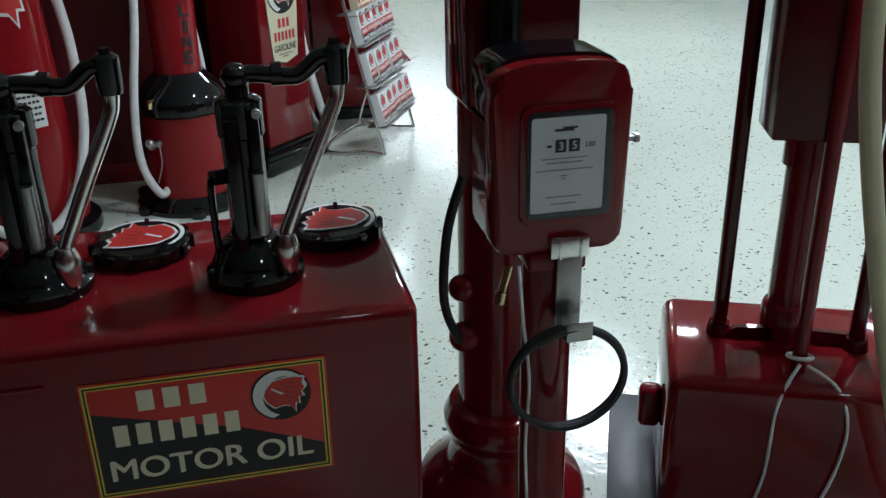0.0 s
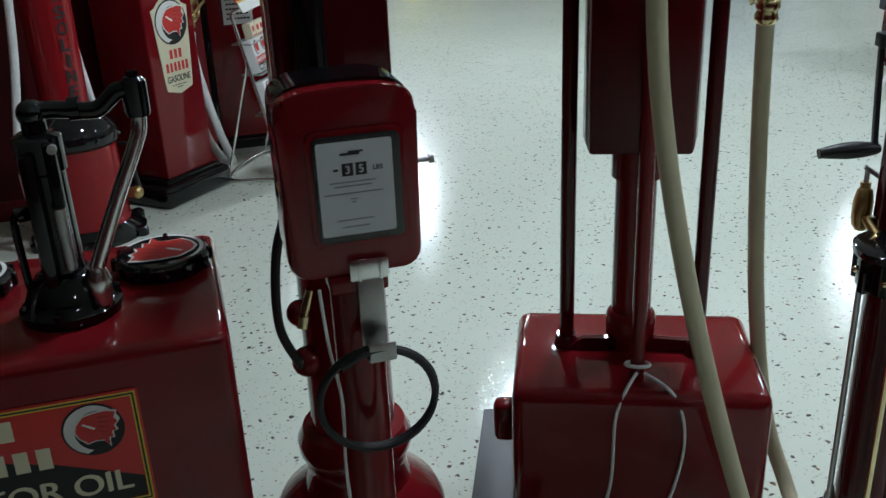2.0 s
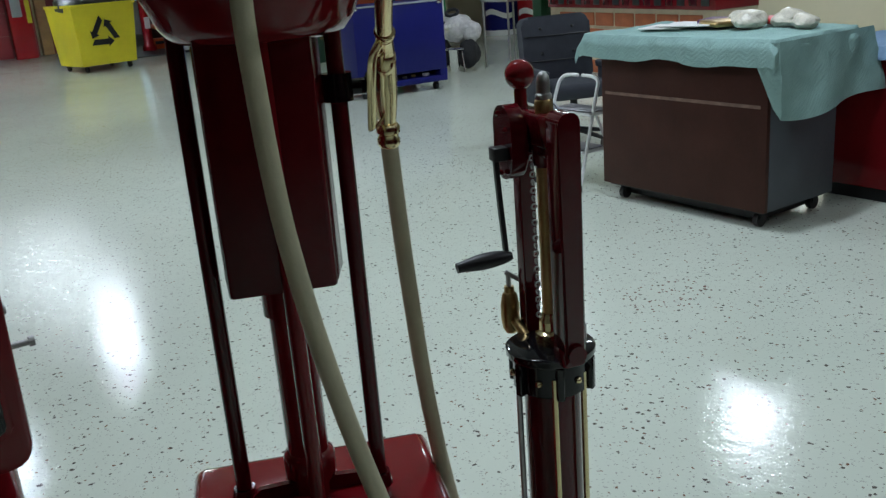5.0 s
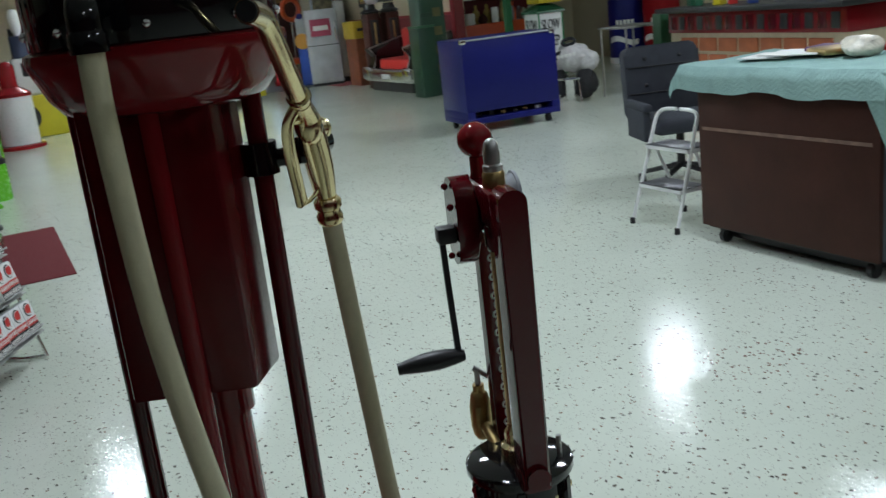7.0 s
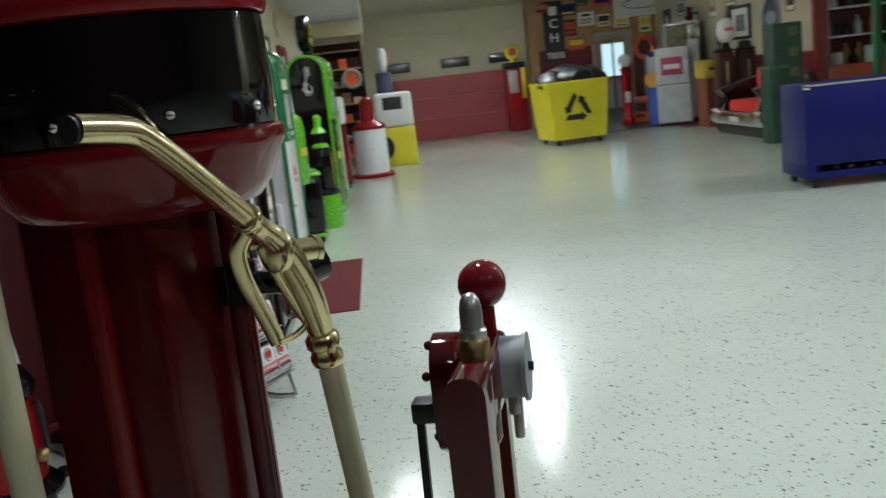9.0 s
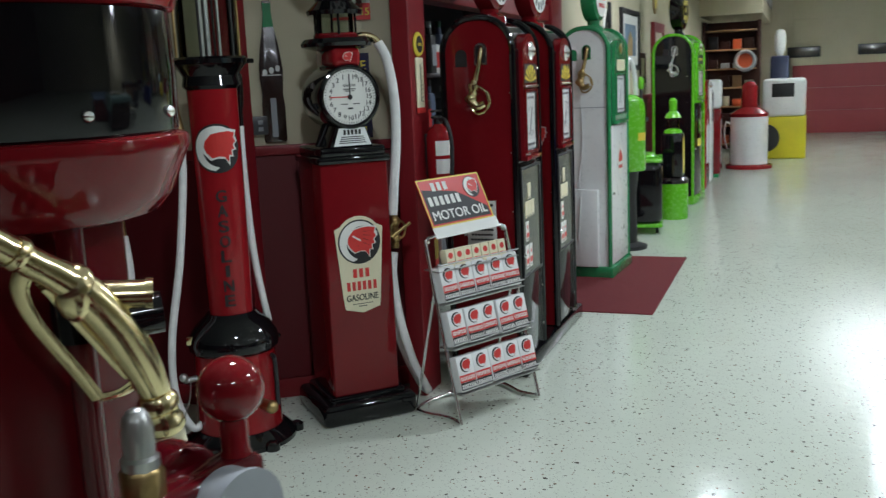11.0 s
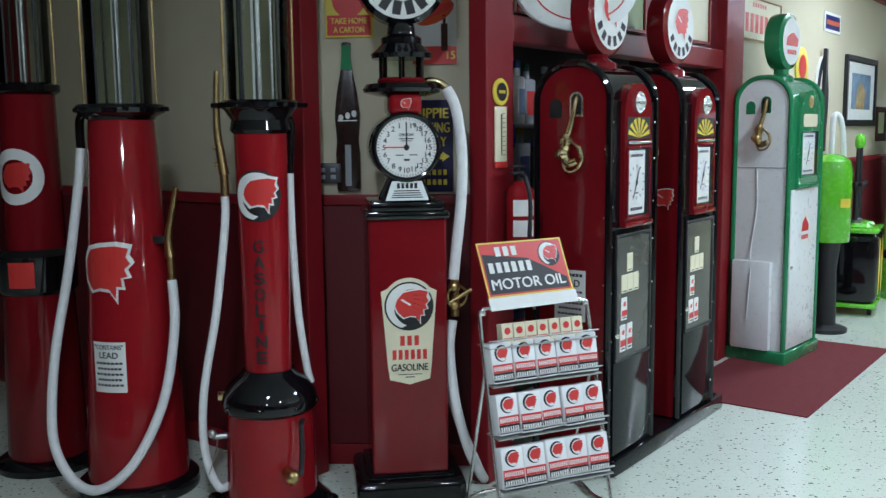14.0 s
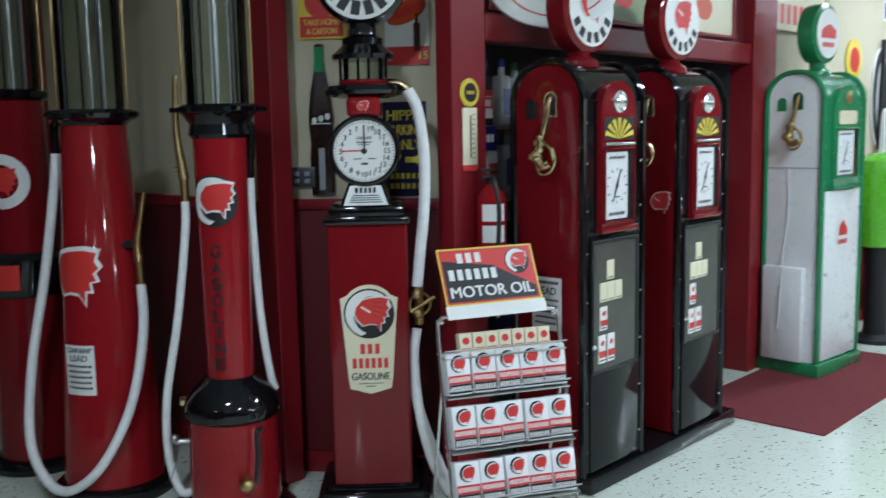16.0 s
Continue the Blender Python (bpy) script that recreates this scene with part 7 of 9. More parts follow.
dr = thing("white_oil_drum", pose(1.86, 12.06, 0), "white oil drum with red base, red lid and red pump head", "oil drum")
part("base", B(lathe([(0.36, 0), (0.36, 0.05), (0.30, 0.07)], 32)), BRIGHT_RED, dr)
part("drum", B(lathe([(0.285, 0.06), (0.285, 0.80), (0.275, 0.82)], 36)), WHITE, dr)
part("lid", B(lathe([(0.29, 0.81), (0.295, 0.86), (0.20, 0.93), (0.13, 0.96), (0.12, 1.02)], 36)), BRIGHT_RED, dr)
part("head", B(lathe([(0.12, 1.0), (0.12, 1.28), (0.08, 1.34), (0.03, 1.36)], 24)), BRIGHT_RED, dr)
part("side_handle", B(tube([(-0.28, 0, 0.7), (-0.36, 0, 0.72), (-0.38, 0, 0.5), (-0.33, 0, 0.3)], 0.02, 8)), CHROME, dr)
yb = thing("ride_on_car_front", pose(2.35, 13.9, 0), "white and yellow boxy service cart with a black wheel", "cart")
part("lower_body", B(box(-0.36, -0.4, 0.0, 0.36, 0.4, 0.72, 0.03)), YELLOW, yb)
part("upper_body", B(box(-0.35, -0.39, 0.72, 0.35, 0.39, 1.36, 0.06, 3)), WHITE, yb)
part("window", B(box(-0.20, -0.40, 1.05, 0.16, -0.385, 1.28, 0.01)), SATIN_BLACK, yb)
part("wheel", B(rod((-0.30, -0.39, 0.36), (-0.30, -0.47, 0.36), 0.24, None, 28)), RUBBER, yb)
bp = thing("white_globe_pump", pose(2.25, 14.6, 0), "small blue pump with a tall white globe", "fuel pump")
part("body", B(box(-0.16, -0.16, 0, 0.16, 0.16, 1.75, 0.03, 2)), mat("navy enamel", (0.02, 0.03, 0.07), 0.3), bp)
part("globe", B(lathe([(0.05, 1.75), (0.09, 1.85), (0.10, 2.1), (0.07, 2.2), (0.02, 2.22)], 20)), WHITE, bp)

structure("door_3", B(box(0.801, 8.95, 0.1, 0.83, 9.70, 2.08, 0.004)), CREAM, "pale flush door in a dark red frame", "door")
structure("door_frame", B(box(0.801, 8.85, 0.1, 0.85, 8.95, 2.20, 0.004), box(0.801, 9.70, 0.1, 0.85, 9.80, 2.20, 0.004), box(0.801, 8.95, 2.08, 0.85, 9.70, 2.20, 0.004)), TRIM_RED, "dark red door frame", "trim")

# book-case and bulkhead at the far end of the west wall
bc = thing("open_shelving", pose(1.35, 15.6, 0), "tall brown open shelving with mixed goods", "shelf")
for x in (-0.5, 0.5):
    part("upright", B(box(x - 0.03, -0.25, 0, x + 0.03, 0.25, 2.45, 0.004)), BROWN, bc)
for i in range(7):
    part("shelf_board", B(box(-0.47, -0.24, 0.1 + 0.36 * i, 0.47, 0.24, 0.13 + 0.36 * i, 0.003)), WOOD, bc)
part("back_board", B(box(-0.47, 0.22, 0.0, 0.47, 0.245, 2.45)), BROWN, bc)
wall_clock = thing("wall_clock", pose(1.62, 15.2, 1.70), "round grey-blue clock with an orange face on the shelving", "clock")
part("clock_rim", B(ring((0, 0, 0), (0, -1, 0), 0.17, 0.035, 32, 8)), GREY, wall_clock)
part("clock_face", B(lathe([(0.165, 0), (0.165, 0.02)], 28, m=pose(0, 0.03, 0, 90, 0, 0))), ORANGE, wall_clock)
part("clock_bracket", B(box(-0.05, 0.02, -0.23, 0.05, 0.16, -0.19, 0.004), rod((0, 0.05, -0.2), (0, 0.05, -0.16), 0.02)), SATIN_BLACK, wall_clock)
random.seed(5)
for i in range(6):
    for k in range(4):
        bx = thing("boxed_goods", pose(1.35 - 0.33 + 0.22 * k, 15.5, 0.132 + 0.36 * i), "small boxed goods on the shelving", "box", "goods on the shelving")
        part("box_body", B(box(-0.08, -0.06, 0, 0.08, 0.06, random.uniform(0.1, 0.26), 0.004)), random.choice([WOOD, BROWN, SATIN_BLACK, WOOD, IVORY, ORANGE, GREY]), bx)
structure("bulkhead", B(box(0.8, 15.0, 2.55, 1.93, 19.88, 2.856)), CREAM, "cream bulkhead under the ceiling", "wall")

# ---- open floor: bin, carts, desk, chair, stool ----
bn = thing("recycling_bin", pose(5.77, 14.1, 0, 0, 0, 10), "yellow wheeled recycling bin heaped with black bags", "bin")
w0, w1, h0, h1 = 0.53, 0.61, 0.115, 1.20
def tub(bm):
    def corner(w, d, z):
        return [bm.verts.new(c) for c in ((-w, -d, z), (w, -d, z), (w, d, z), (-w, d, z))]
    a, b, c, d = corner(w0, w0 * 0.9, h0), corner(w1, w1 * 0.9, h1), corner(w1 - 0.03, w1 * 0.9 - 0.03, h1), corner(w0 - 0.03, w0 * 0.9 - 0.03, h0 + 0.03)
    for p, q in ((a, b), (b, c), (c, d)):
        for i in range(4):
            bm.faces.new((p[i], p[(i + 1) % 4], q[(i + 1) % 4], q[i]))
    bm.faces.new(a[::-1])
    bm.faces.new(d)
part("tub", B(tub), YELLOW, bn)
part("rim", B(box(-w1 - 0.02, -w1 * 0.9 - 0.02, h1 - 0.04, w1 + 0.02, -w1 * 0.9, h1 + 0.01, 0.006), box(-w1 - 0.02, -w1 * 0.9, h1 - 0.04, -w1, w1 * 0.9, h1 + 0.01, 0.006), box(w1, -w1 * 0.9, h1 - 0.04, w1 + 0.02, w1 * 0.9, h1 + 0.01, 0.006)), YELLOW, bn)
fm = pose(0, -0.515 - 0.018, 0.68, 0, 0, 0) @ pose(0, 0, 0, 3.9, 0, 0)
for k in range(3):
    m = fm @ Matrix.Scale(1.25, 4) @ pose(-0.05, 0, 0, 0, 120 * k, 0)
    part("arrow", B(print_face([(-0.20, -0.165), (0.06, -0.165), (0.06, -0.205), (0.15, -0.125), (0.06, -0.045), (0.06, -0.085), (-0.155, -0.085)], -0.006, m=m)), INK, bn, "", False)
for sx in (-1, 1):
    for sy in (-1, 1):
        part("castor", B(rod((sx * 0.42 - 0.02, sy * 0.38, 0.06), (sx * 0.42 + 0.02, sy * 0.38, 0.06), 0.06), box(sx * 0.42 - 0.03, sy * 0.38 - 0.03, 0.06, sx * 0.42 + 0.03, sy * 0.38 + 0.03, 0.14)), SATIN_BLACK, bn)


def lump(c, r, seed, flat=0.6):
    def f(bm):
        tmp = bmesh.new()
        bmesh.ops.create_icosphere(tmp, subdivisions=3, radius=r)
        for v in tmp.verts:
            k = 1 + 0.28 * noise.noise(v.co * (2.6 / r * 0.5) + Vector((seed, 0, 0))) + 0.10 * noise.noise(v.co * (9 / r * 0.5) + Vector((0, seed, 0)))
            v.co = Vector((v.co.x * k, v.co.y * k, v.co.z * k * flat))
        pour(bm, tmp, Matrix.Translation(Vector(c)))
    return f


for i, (x, yb_, z, r) in enumerate(((5.45, 14.0, 1.22, 0.34), (5.85, 13.9, 1.26, 0.36), (6.2, 14.1, 1.24, 0.32), (5.8, 14.4, 1.30, 0.38))):
    tagged(link("bin_bag", B(lump((x, yb_, z), r, 3.1 * i + 1)), mat("black plastic film", (0.012, 0.012, 0.013), 0.25, 0, 0, 0.3, 20, 0.6, 40)), "crumpled black bin bag in the bin", "bag", "bags in the recycling bin")

bl = thing("blue_tool_cart", pose(6.32, 5.30, 0, 0, 0, -6), "dark blue steel cart on castors with an open low shelf", "cart")
# local: front face from x = 0 to 1.19 at y = 0
part("body", B(box(0, 0, 0.24, 1.19, 0.76, 1.06, 0.012, 2)), BLUE, bl)
part("tray", B(box(0, 0, 0.10, 1.19, 0.76, 0.17, 0.008)), BLUE, bl)
for x0, x1 in ((0, 0.10), (1.09, 1.19)):
    part("side_post", B(box(x0, 0, 0.165, x1, 0.76, 0.245, 0.004)), BLUE, bl)
part("rear_wall", B(box(0.1, 0.72, 0.165, 1.09, 0.75, 0.245)), SATIN_BLACK, bl)
part("top_edge", B(box(-0.008, -0.008, 1.045, 1.198, 0.012, 1.066, 0.003)), GREY, bl)
for x in (-0.005, 1.11):
    part("corner_clip", B(box(x, -0.014, 1.02, x + 0.06, 0.05, 1.07, 0.004)), CHROME, bl)
for x in (0.10, 1.06):
    for yc in (0.08, 0.68):
        part("castor", B(rod((x - 0.02, yc, 0.045), (x + 0.02, yc, 0.045), 0.045), box(x - 0.025, yc - 0.025, 0.045, x + 0.025, yc + 0.025, 0.105)), SATIN_BLACK, bl)

random.seed(77)
for k in range(6):
    t = thing("cart_goods", pose(6.32, 5.30, 0, 0, 0, -6) @ pose(0.20 + 0.15 * k, 0.10 + random.uniform(0, 0.12), 0.171, 0, 0, random.uniform(0, 70)), "small part lying on the low shelf of the cart", "part", "parts on the cart shelf")
    part("lump", B(box(-0.05, -0.03, 0, 0.05, 0.03, random.uniform(0.03, 0.06), 0.012)), random.choice([STEEL, SATIN_BLACK, DULL_BRASS, WHITE]), t)
dk = thing("work_desk", pose(0, 0, 0), "brown plywood desk on castors under a quilted cloth", "desk")
part("front_panel", B(box(5.0, -1.22, 0.10, 5.03, -0.02, 0.96, 0.004)), BROWN, dk)
part("end_panel", B(box(5.03, -1.22, 0.10, 5.62, -1.19, 0.96, 0.004)), mat("grey side panel", (0.07, 0.078, 0.092), 0.5, 0, 0, 0.15), dk)
part("end_panel", B(box(5.03, -0.05, 0.10, 5.62, -0.02, 0.96, 0.004)), BROWN, dk)
part("back_panel", B(box(5.59, -1.19, 0.10, 5.62, -0.05, 0.96, 0.004)), BROWN, dk)
# Black panel and block, added to stand in for the shadow under the desk.
part("shade_panel", B(box(5.03, -1.19, 0.085, 5.59, -0.05, 0.105)), SATIN_BLACK, dk)
part("shade_block", B(box(5.10, -1.12, 0.025, 5.52, -0.12, 0.085, 0.004)), SATIN_BLACK, dk)
part("desk_top", B(box(4.98, -1.25, 0.96, 5.65, 0.02, 0.995, 0.006)), BROWN, dk)
part("scrape", B(box(4.9965, -1.18, 0.660, 4.999, -0.05, 0.678)), mat("pale scrape", (0.20, 0.12, 0.09), 0.7, 0, 0, 0.5, 20), dk)
for x in (5.07, 5.55):
    for yc in (-0.14, -1.14):
        part("castor", B(rod((x, yc - 0.015, 0.042), (x, yc + 0.015, 0.042), 0.042), box(x - 0.02, yc - 0.02, 0.045, x + 0.02, yc + 0.02, 0.118)), SATIN_BLACK, dk)


def cloth_sheet(name, x0, y0, x1, y1, z, drop, material, label, seed=0, corner=0.0):
    """A quilted sheet over a top with uneven hanging edges."""
    bm = bmesh.new()
    nx, ny = 90, 130
    ex, ey = 0.10, 0.10
    grid = []
    for i in range(nx + 1):
        row = []
        for j in range(ny + 1):
            u = -drop + (x1 - x0 + 2 * drop) * i / nx
            v = -drop + (y1 - y0 + 2 * drop) * j / ny
            dx, dy = max(0, -u, u - (x1 - x0)), max(0, -v, v - (y1 - y0))
            wav = noise.noise(Vector((u * 3 + seed, v * 3, 0.3)))
            fall = math.hypot(dx, dy) * (1 + 0.25 * wav)
            if corner and dx > 0 and v < 0.05:
                fall *= 1.0
            px = x0 + min(max(u, 0), x1 - x0) + (math.copysign(1, u) if dx else 0) * min(0.045, dx * 0.6) * (1 + 0.8 * noise.noise(Vector((v * 7, seed, 1))))
            py = y0 + min(max(v, 0), y1 - y0) + (math.copysign(1, v) if dy else 0) * min(0.05, dy * 0.6) * (1 + 0.8 * noise.noise(Vector((u * 7, seed, 2))))
            zig = 0.3 * abs(((v * 14 + abs(((u * 14) % 1.0) - 0.5)) % 1.0) - 0.5)
            pz = z - max(0, fall - 0.03) + 0.010 * zig + 0.012 * noise.noise(Vector((u * 5, v * 5, seed)))
            row.append(bm.verts.new((px, py, pz)))
        grid.append(row)
    for i in range(nx):
        for j in range(ny):
            bm.faces.new((grid[i][j], grid[i + 1][j], grid[i + 1][j + 1], grid[i][j + 1]))
    ob = link(name, bm, material)
    return tagged(ob, label, "cloth")


blanket = cloth_sheet("quilted_blanket", 4.975, -1.25, 5.70, 0.07, 1.022, 0.16, CLOTH, "pale green quilted moving blanket draped over the desk", 1)
# the long end of the blanket, hanging round the corner of the desk
bm = bmesh.new()
gridc = []
for i in range(41):
    s_ = i / 40
    run = 0.95 * s_
    if run < 0.10:
        bx, by, nx_, ny_ = 4.950, -1.19 - run, -1, 0
    else:
        bx, by, nx_, ny_ = 4.950 + (run - 0.10), -1.300, 0, -1
    deep = 0.12 + 0.26 * min(1, run / 0.12) + 0.03 * math.sin(5 * run)
    row = []
    for j in range(21):
        d_ = j / 20
        wave = 0.016 * math.sin(13 * s_ + 2 * d_) * d_ + 0.006 * noise.noise(Vector((run * 9, d_ * 5, 3)))
        zig = 0.004 * abs(((run * 22 + abs(((d_ * deep * 22) % 1.0) - 0.5)) % 1.0) - 0.5)
        row.append(bm.verts.new((bx + nx_ * (wave + zig) + 0.06 * s_ * d_, by + ny_ * (wave + zig + 0.05 * d_ * min(1, run * 4)), 1.022 - 0.012 * (1 - d_) - deep * d_ - 0.012 * math.sin(7 * s_) * d_)))
    gridc.append(row)
for i in range(40):
    for j in range(20):
        bm.faces.new((gridc[i][j], gridc[i + 1][j], gridc[i + 1][j + 1], gridc[i][j + 1]))
part("hanging_end", bm, CLOTH, blanket, "hanging end of the quilted blanket")
rt = thing("red_table", pose(0, 0, 0), "dark red cabinet table beside the desk", "table")
part("body", B(box(5.86, -1.9, 0.08, 7.2, -0.95, 0.86, 0.01)), RED, rt)
part("foot", B(box(5.9, -1.86, 0, 7.16, -0.99, 0.09)), SATIN_BLACK, rt)
cloth_sheet("blue_cloth", 5.84, -1.95, 7.25, -0.92, 0.89, 0.10, CLOTH_BLUE, "pale blue cloth over the red table", 7)
# papers and plastic bags on the blanket
for i, (x, yy, a) in enumerate(((5.22, -0.28, 20), (5.30, -0.36, 12), (5.25, -0.42, 30))):
    tagged(link("paper_sheet", B(box(-0.17, -0.13, 0, 0.17, 0.13, 0.006, m=pose(x + 0.10, yy, 1.034 + 0.007 * i, 1, 1, a))), PAPER), "loose white paper sheet on the blanket", "paper", "papers on the desk")
BAG = mat("cloudy plastic", (0.62, 0.58, 0.48), 0.25, 0, 0, 0.4, 18, 0.5, 60)
for i, (x, yy, r) in enumerate(((5.35, -0.78, 0.10), (5.48, -0.95, 0.09), (5.5, -0.62, 0.08), (5.42, -1.1, 0.07))):
    tagged(link("plastic_bag", B(lump((x + 0.06, yy, 1.03 + r * 0.45), r, 5.7 * i + 2, 0.6)), BAG), "crumpled clear plastic bag of parts on the blanket", "bag", "bags on the desk")

ch = thing("office_chair", pose(6.04, 1.36, 0, 0, 0, -20), "dark grey upholstered swivel chair", "chair")
part("seat", B(box(-0.27, -0.27, 0.40, 0.27, 0.27, 0.52, 0.05, 4)), CHAIR_GREY, ch)
back = part("backrest", B(slab(rounded(0.60, 0.56, 0.07, 0, 0.75), 0.12, m=pose(0, 0.20, 0, -8, 0, 0), bevel=0.03)), CHAIR_GREY, ch)
for z in (0.66, 0.86):
    part("seam", B(tube([(-0.28, 0.194 + z * 0.1405, z), (0.0, 0.190 + z * 0.1405, z), (0.28, 0.194 + z * 0.1405, z)], 0.006, 6)), SATIN_BLACK, back)
    for x in (-0.14, 0.14):
        part("button", B(ball((x, 0.196 + (z + 0.06) * 0.1405, z + 0.06), 0.014, 10)), SATIN_BLACK, back)
for sx in (-1, 1):
    part("armrest", B(box(sx * 0.32 - 0.035, -0.24, 0.58, sx * 0.32 + 0.035, 0.22, 0.64, 0.02, 3), box(sx * 0.32 - 0.028, -0.20, 0.36, sx * 0.32 + 0.028, 0.18, 0.59, 0.015)), CHAIR_GREY, ch)
part("stem", B(rod((0, 0, 0.12), (0, 0, 0.41), 0.03)), SATIN_BLACK, ch)
for i in range(5):
    a = radians(72 * i + 10)
    leg = part("leg", B(rod((0, 0, 0.13), (0.30 * math.cos(a), 0.30 * math.sin(a), 0.075), 0.022, 0.016, 8)), SATIN_BLACK, ch)
    part("castor", B(rod((0.30 * math.cos(a) - 0.02, 0.30 * math.sin(a), 0.035), (0.30 * math.cos(a) + 0.02, 0.30 * math.sin(a), 0.035), 0.035)), SATIN_BLACK, leg)

st = thing("step_stool", pose(5.0, 0.41, 0), "white two-step folding stool with grey treads", "step stool")
for sy in (-1, 1):
    part("front_leg", B(tube([(-0.01, sy * 0.215, 0.01), (0.10, sy * 0.20, 0.35), (0.185, sy * 0.19, 0.62), (0.215, sy * 0.175, 0.69), (0.225, sy * 0.12, 0.715), (0.225, sy * 0.02, 0.72)], 0.012, 10)), WHITE, st)
    part("rear_leg", B(rod((0.40, sy * 0.19, 0.01), (0.17, sy * 0.185, 0.50), 0.011)), WHITE, st)
    for x in (-0.01, 0.40):
        part("rubber_foot", B(lathe([(0.017, 0), (0.017, 0.035), (0.013, 0.04)], 12, m=pose(x, sy * (0.215 if x < 0 else 0.19), 0))), SATIN_BLACK, st)
for z, x in ((0.245, 0.10), (0.485, 0.17)):
    tr = part("tread", B(box(x - 0.06, -0.20, z - 0.012, x + 0.15, 0.20, z + 0.012, 0.006)), WHITE, st)
    part("tread_mat", B(box(x - 0.058, -0.195, z + 0.0125, x + 0.148, 0.195, z + 0.018, 0.002)), DARK_GREY, tr)

# ---- the far east side ----
op = thing("orange_pump", pose(5.55, 19.35, 0), "red and yellow old pump with a round yellow globe", "fuel pump")
part("body", B(box(-0.24, -0.2, 0, 0.24, 0.2, 1.55, 0.02)), BRIGHT_RED, op)
part("panel", B(box(-0.17, -0.21, 0.95, 0.05, -0.198, 1.5, 0.004)), GREY, op)
part("edge", B(box(0.14, -0.215, 0.8, 0.24, -0.198, 1.55, 0.004)), YELLOW, op)
part("top", B(box(-0.26, -0.22, 1.55, 0.26, 0.22, 1.70, 0.03)), SATIN_BLACK, op)
part("globe", B(lathe([(0.16, -0.06), (0.2, 0), (0.16, 0.06)], 28, m=pose(0, 0, 1.95, 90, 0, 0)), rod((0, 0, 1.68), (0, 0, 1.78), 0.07)), YELLOW, op)
part("globe_mark", B(print_face(disc_outline(0.10, 0, 1.95, 16), -0.065)), RED_INK, op, "", False)
structure("door_post", B(box(6.05, 19.80, 0, 6.30, 20.0, CEIL, 0.01)), WOOD, "varnished wooden door post", "trim")
structure("panelling", B(box(6.30, 19.93, 1.9, 9.4, 20.0, CEIL, 0.004)), WOOD, "wood panelling over the entrance", "wall")
structure("panelling_low_east", B(box(8.75, 19.94, 0.0, 9.38, 20.0, 1.9, 0.004)), BROWN, "dark brown panel beside the entrance", "wall")
structure("panelling_low", B(box(6.30, 19.94, 0.0, 7.7, 20.0, 1.9, 0.004)), WALL_RED, "red panel beside the entrance", "wall")
tsn, y = wall_board("tyre_sign", pose(6.75, 19.929, 2.35), 0.52, 1.5, INK, "tall black tyre sign with white letters", "sign")
each("lettering", [lettering("TIRES", 0.15, 0.44)(0, y, -0.60), lettering("C", 0.22)(0, y, 0.20), lettering("H", 0.22)(0, y, -0.15), plate(-0.1, 0.40, 0.1, 0.62, y)], PAPER, tsn, "", False)
en = structure("door_2", B(box(7.75, 19.90, 0, 7.93, 20.0, 2.2), box(8.50, 19.90, 0, 8.75, 20.0, 2.2), box(7.93, 19.90, 2.0, 8.50, 20.0, 2.2), box(7.93, 19.90, 0, 8.50, 20.0, 0.25), box(8.19, 19.905, 0.25, 8.24, 20.0, 2.0), box(7.93, 19.905, 1.0, 8.50, 20.0, 1.08)), CHROME, "glazed aluminium entrance door with daylight behind", "door")
for x0, x1 in ((7.93, 8.19), (8.24, 8.50)):
    part("daylight_pane", B(box(x0, 19.97, 1.08, x1, 19.99, 2.0)), DAY, en)
    part("lower_pane", B(box(x0, 19.97, 0.25, x1, 19.99, 1.0)), GREY, en)
es, y = wall_board("exit_sign", pose(7.60, 19.929, 2.58), 0.42, 0.34, PAPER, "white exit sign on the panelling", "sign")
part("lettering", B(lettering("EXIT", 0.13, 0.3)(0, y, -0.06), plate(-0.12, 0.06, 0.12, 0.12, y)), INK, es, "", False)
ws, y = wall_board("white_oval_board", pose(9.05, 19.929, 2.82), 1.45, 0.62, PAPER, "white board with a black oval outline", "sign")
part("oval", B(print_face([(0.5 * math.cos(0.3 * i), 0.13 * math.sin(0.3 * i)) for i in range(21)], y)), INK, ws, "", False)
part("oval_middle", B(print_face([(0.48 * math.cos(0.3 * i), 0.11 * math.sin(0.3 * i)) for i in range(21)], y - 0.002)), PAPER, ws, "", False)
structure("mat_entrance", B(box(6.9, 15.6, 0, 8.2, 17.6, 0.012, 0.004, m=Matrix.Identity(4))), SATIN_BLACK, "black rubber entrance mat", "mat")
structure("mat_entrance_red", B(box(8.22, 14.6, 0, 9.3, 17.0, 0.010, 0.004)), MAT_RED, "dark red runner by the coolers", "mat")
sp = thing("slim_red_pump", pose(7.76, 17.2, 0), "slim red pump with a white globe", "fuel pump")
part("body", B(lathe([(0.15, 0), (0.15, 0.1), (0.11, 0.15), (0.10, 1.2), (0.13, 1.25), (0.05, 1.32)], 20)), BRIGHT_RED, sp)
part("globe", B(ball((0, 0, 1.45), 0.15)), WHITE, sp)
part("label", B(box(-0.06, -0.125, 0.5, 0.06, -0.105, 0.75)), WHITE, sp)
fg = thing("painted_cutout", pose(8.02, 16.0, 0, 0, 0, -30), "tall narrow blue and orange painted stand", "stand")
part("lower", B(slab(rounded(0.24, 0.85, 0.05, 0, 0.44), 0.04)), mat("bright blue paint", (0.02, 0.07, 0.36), 0.4), fg)
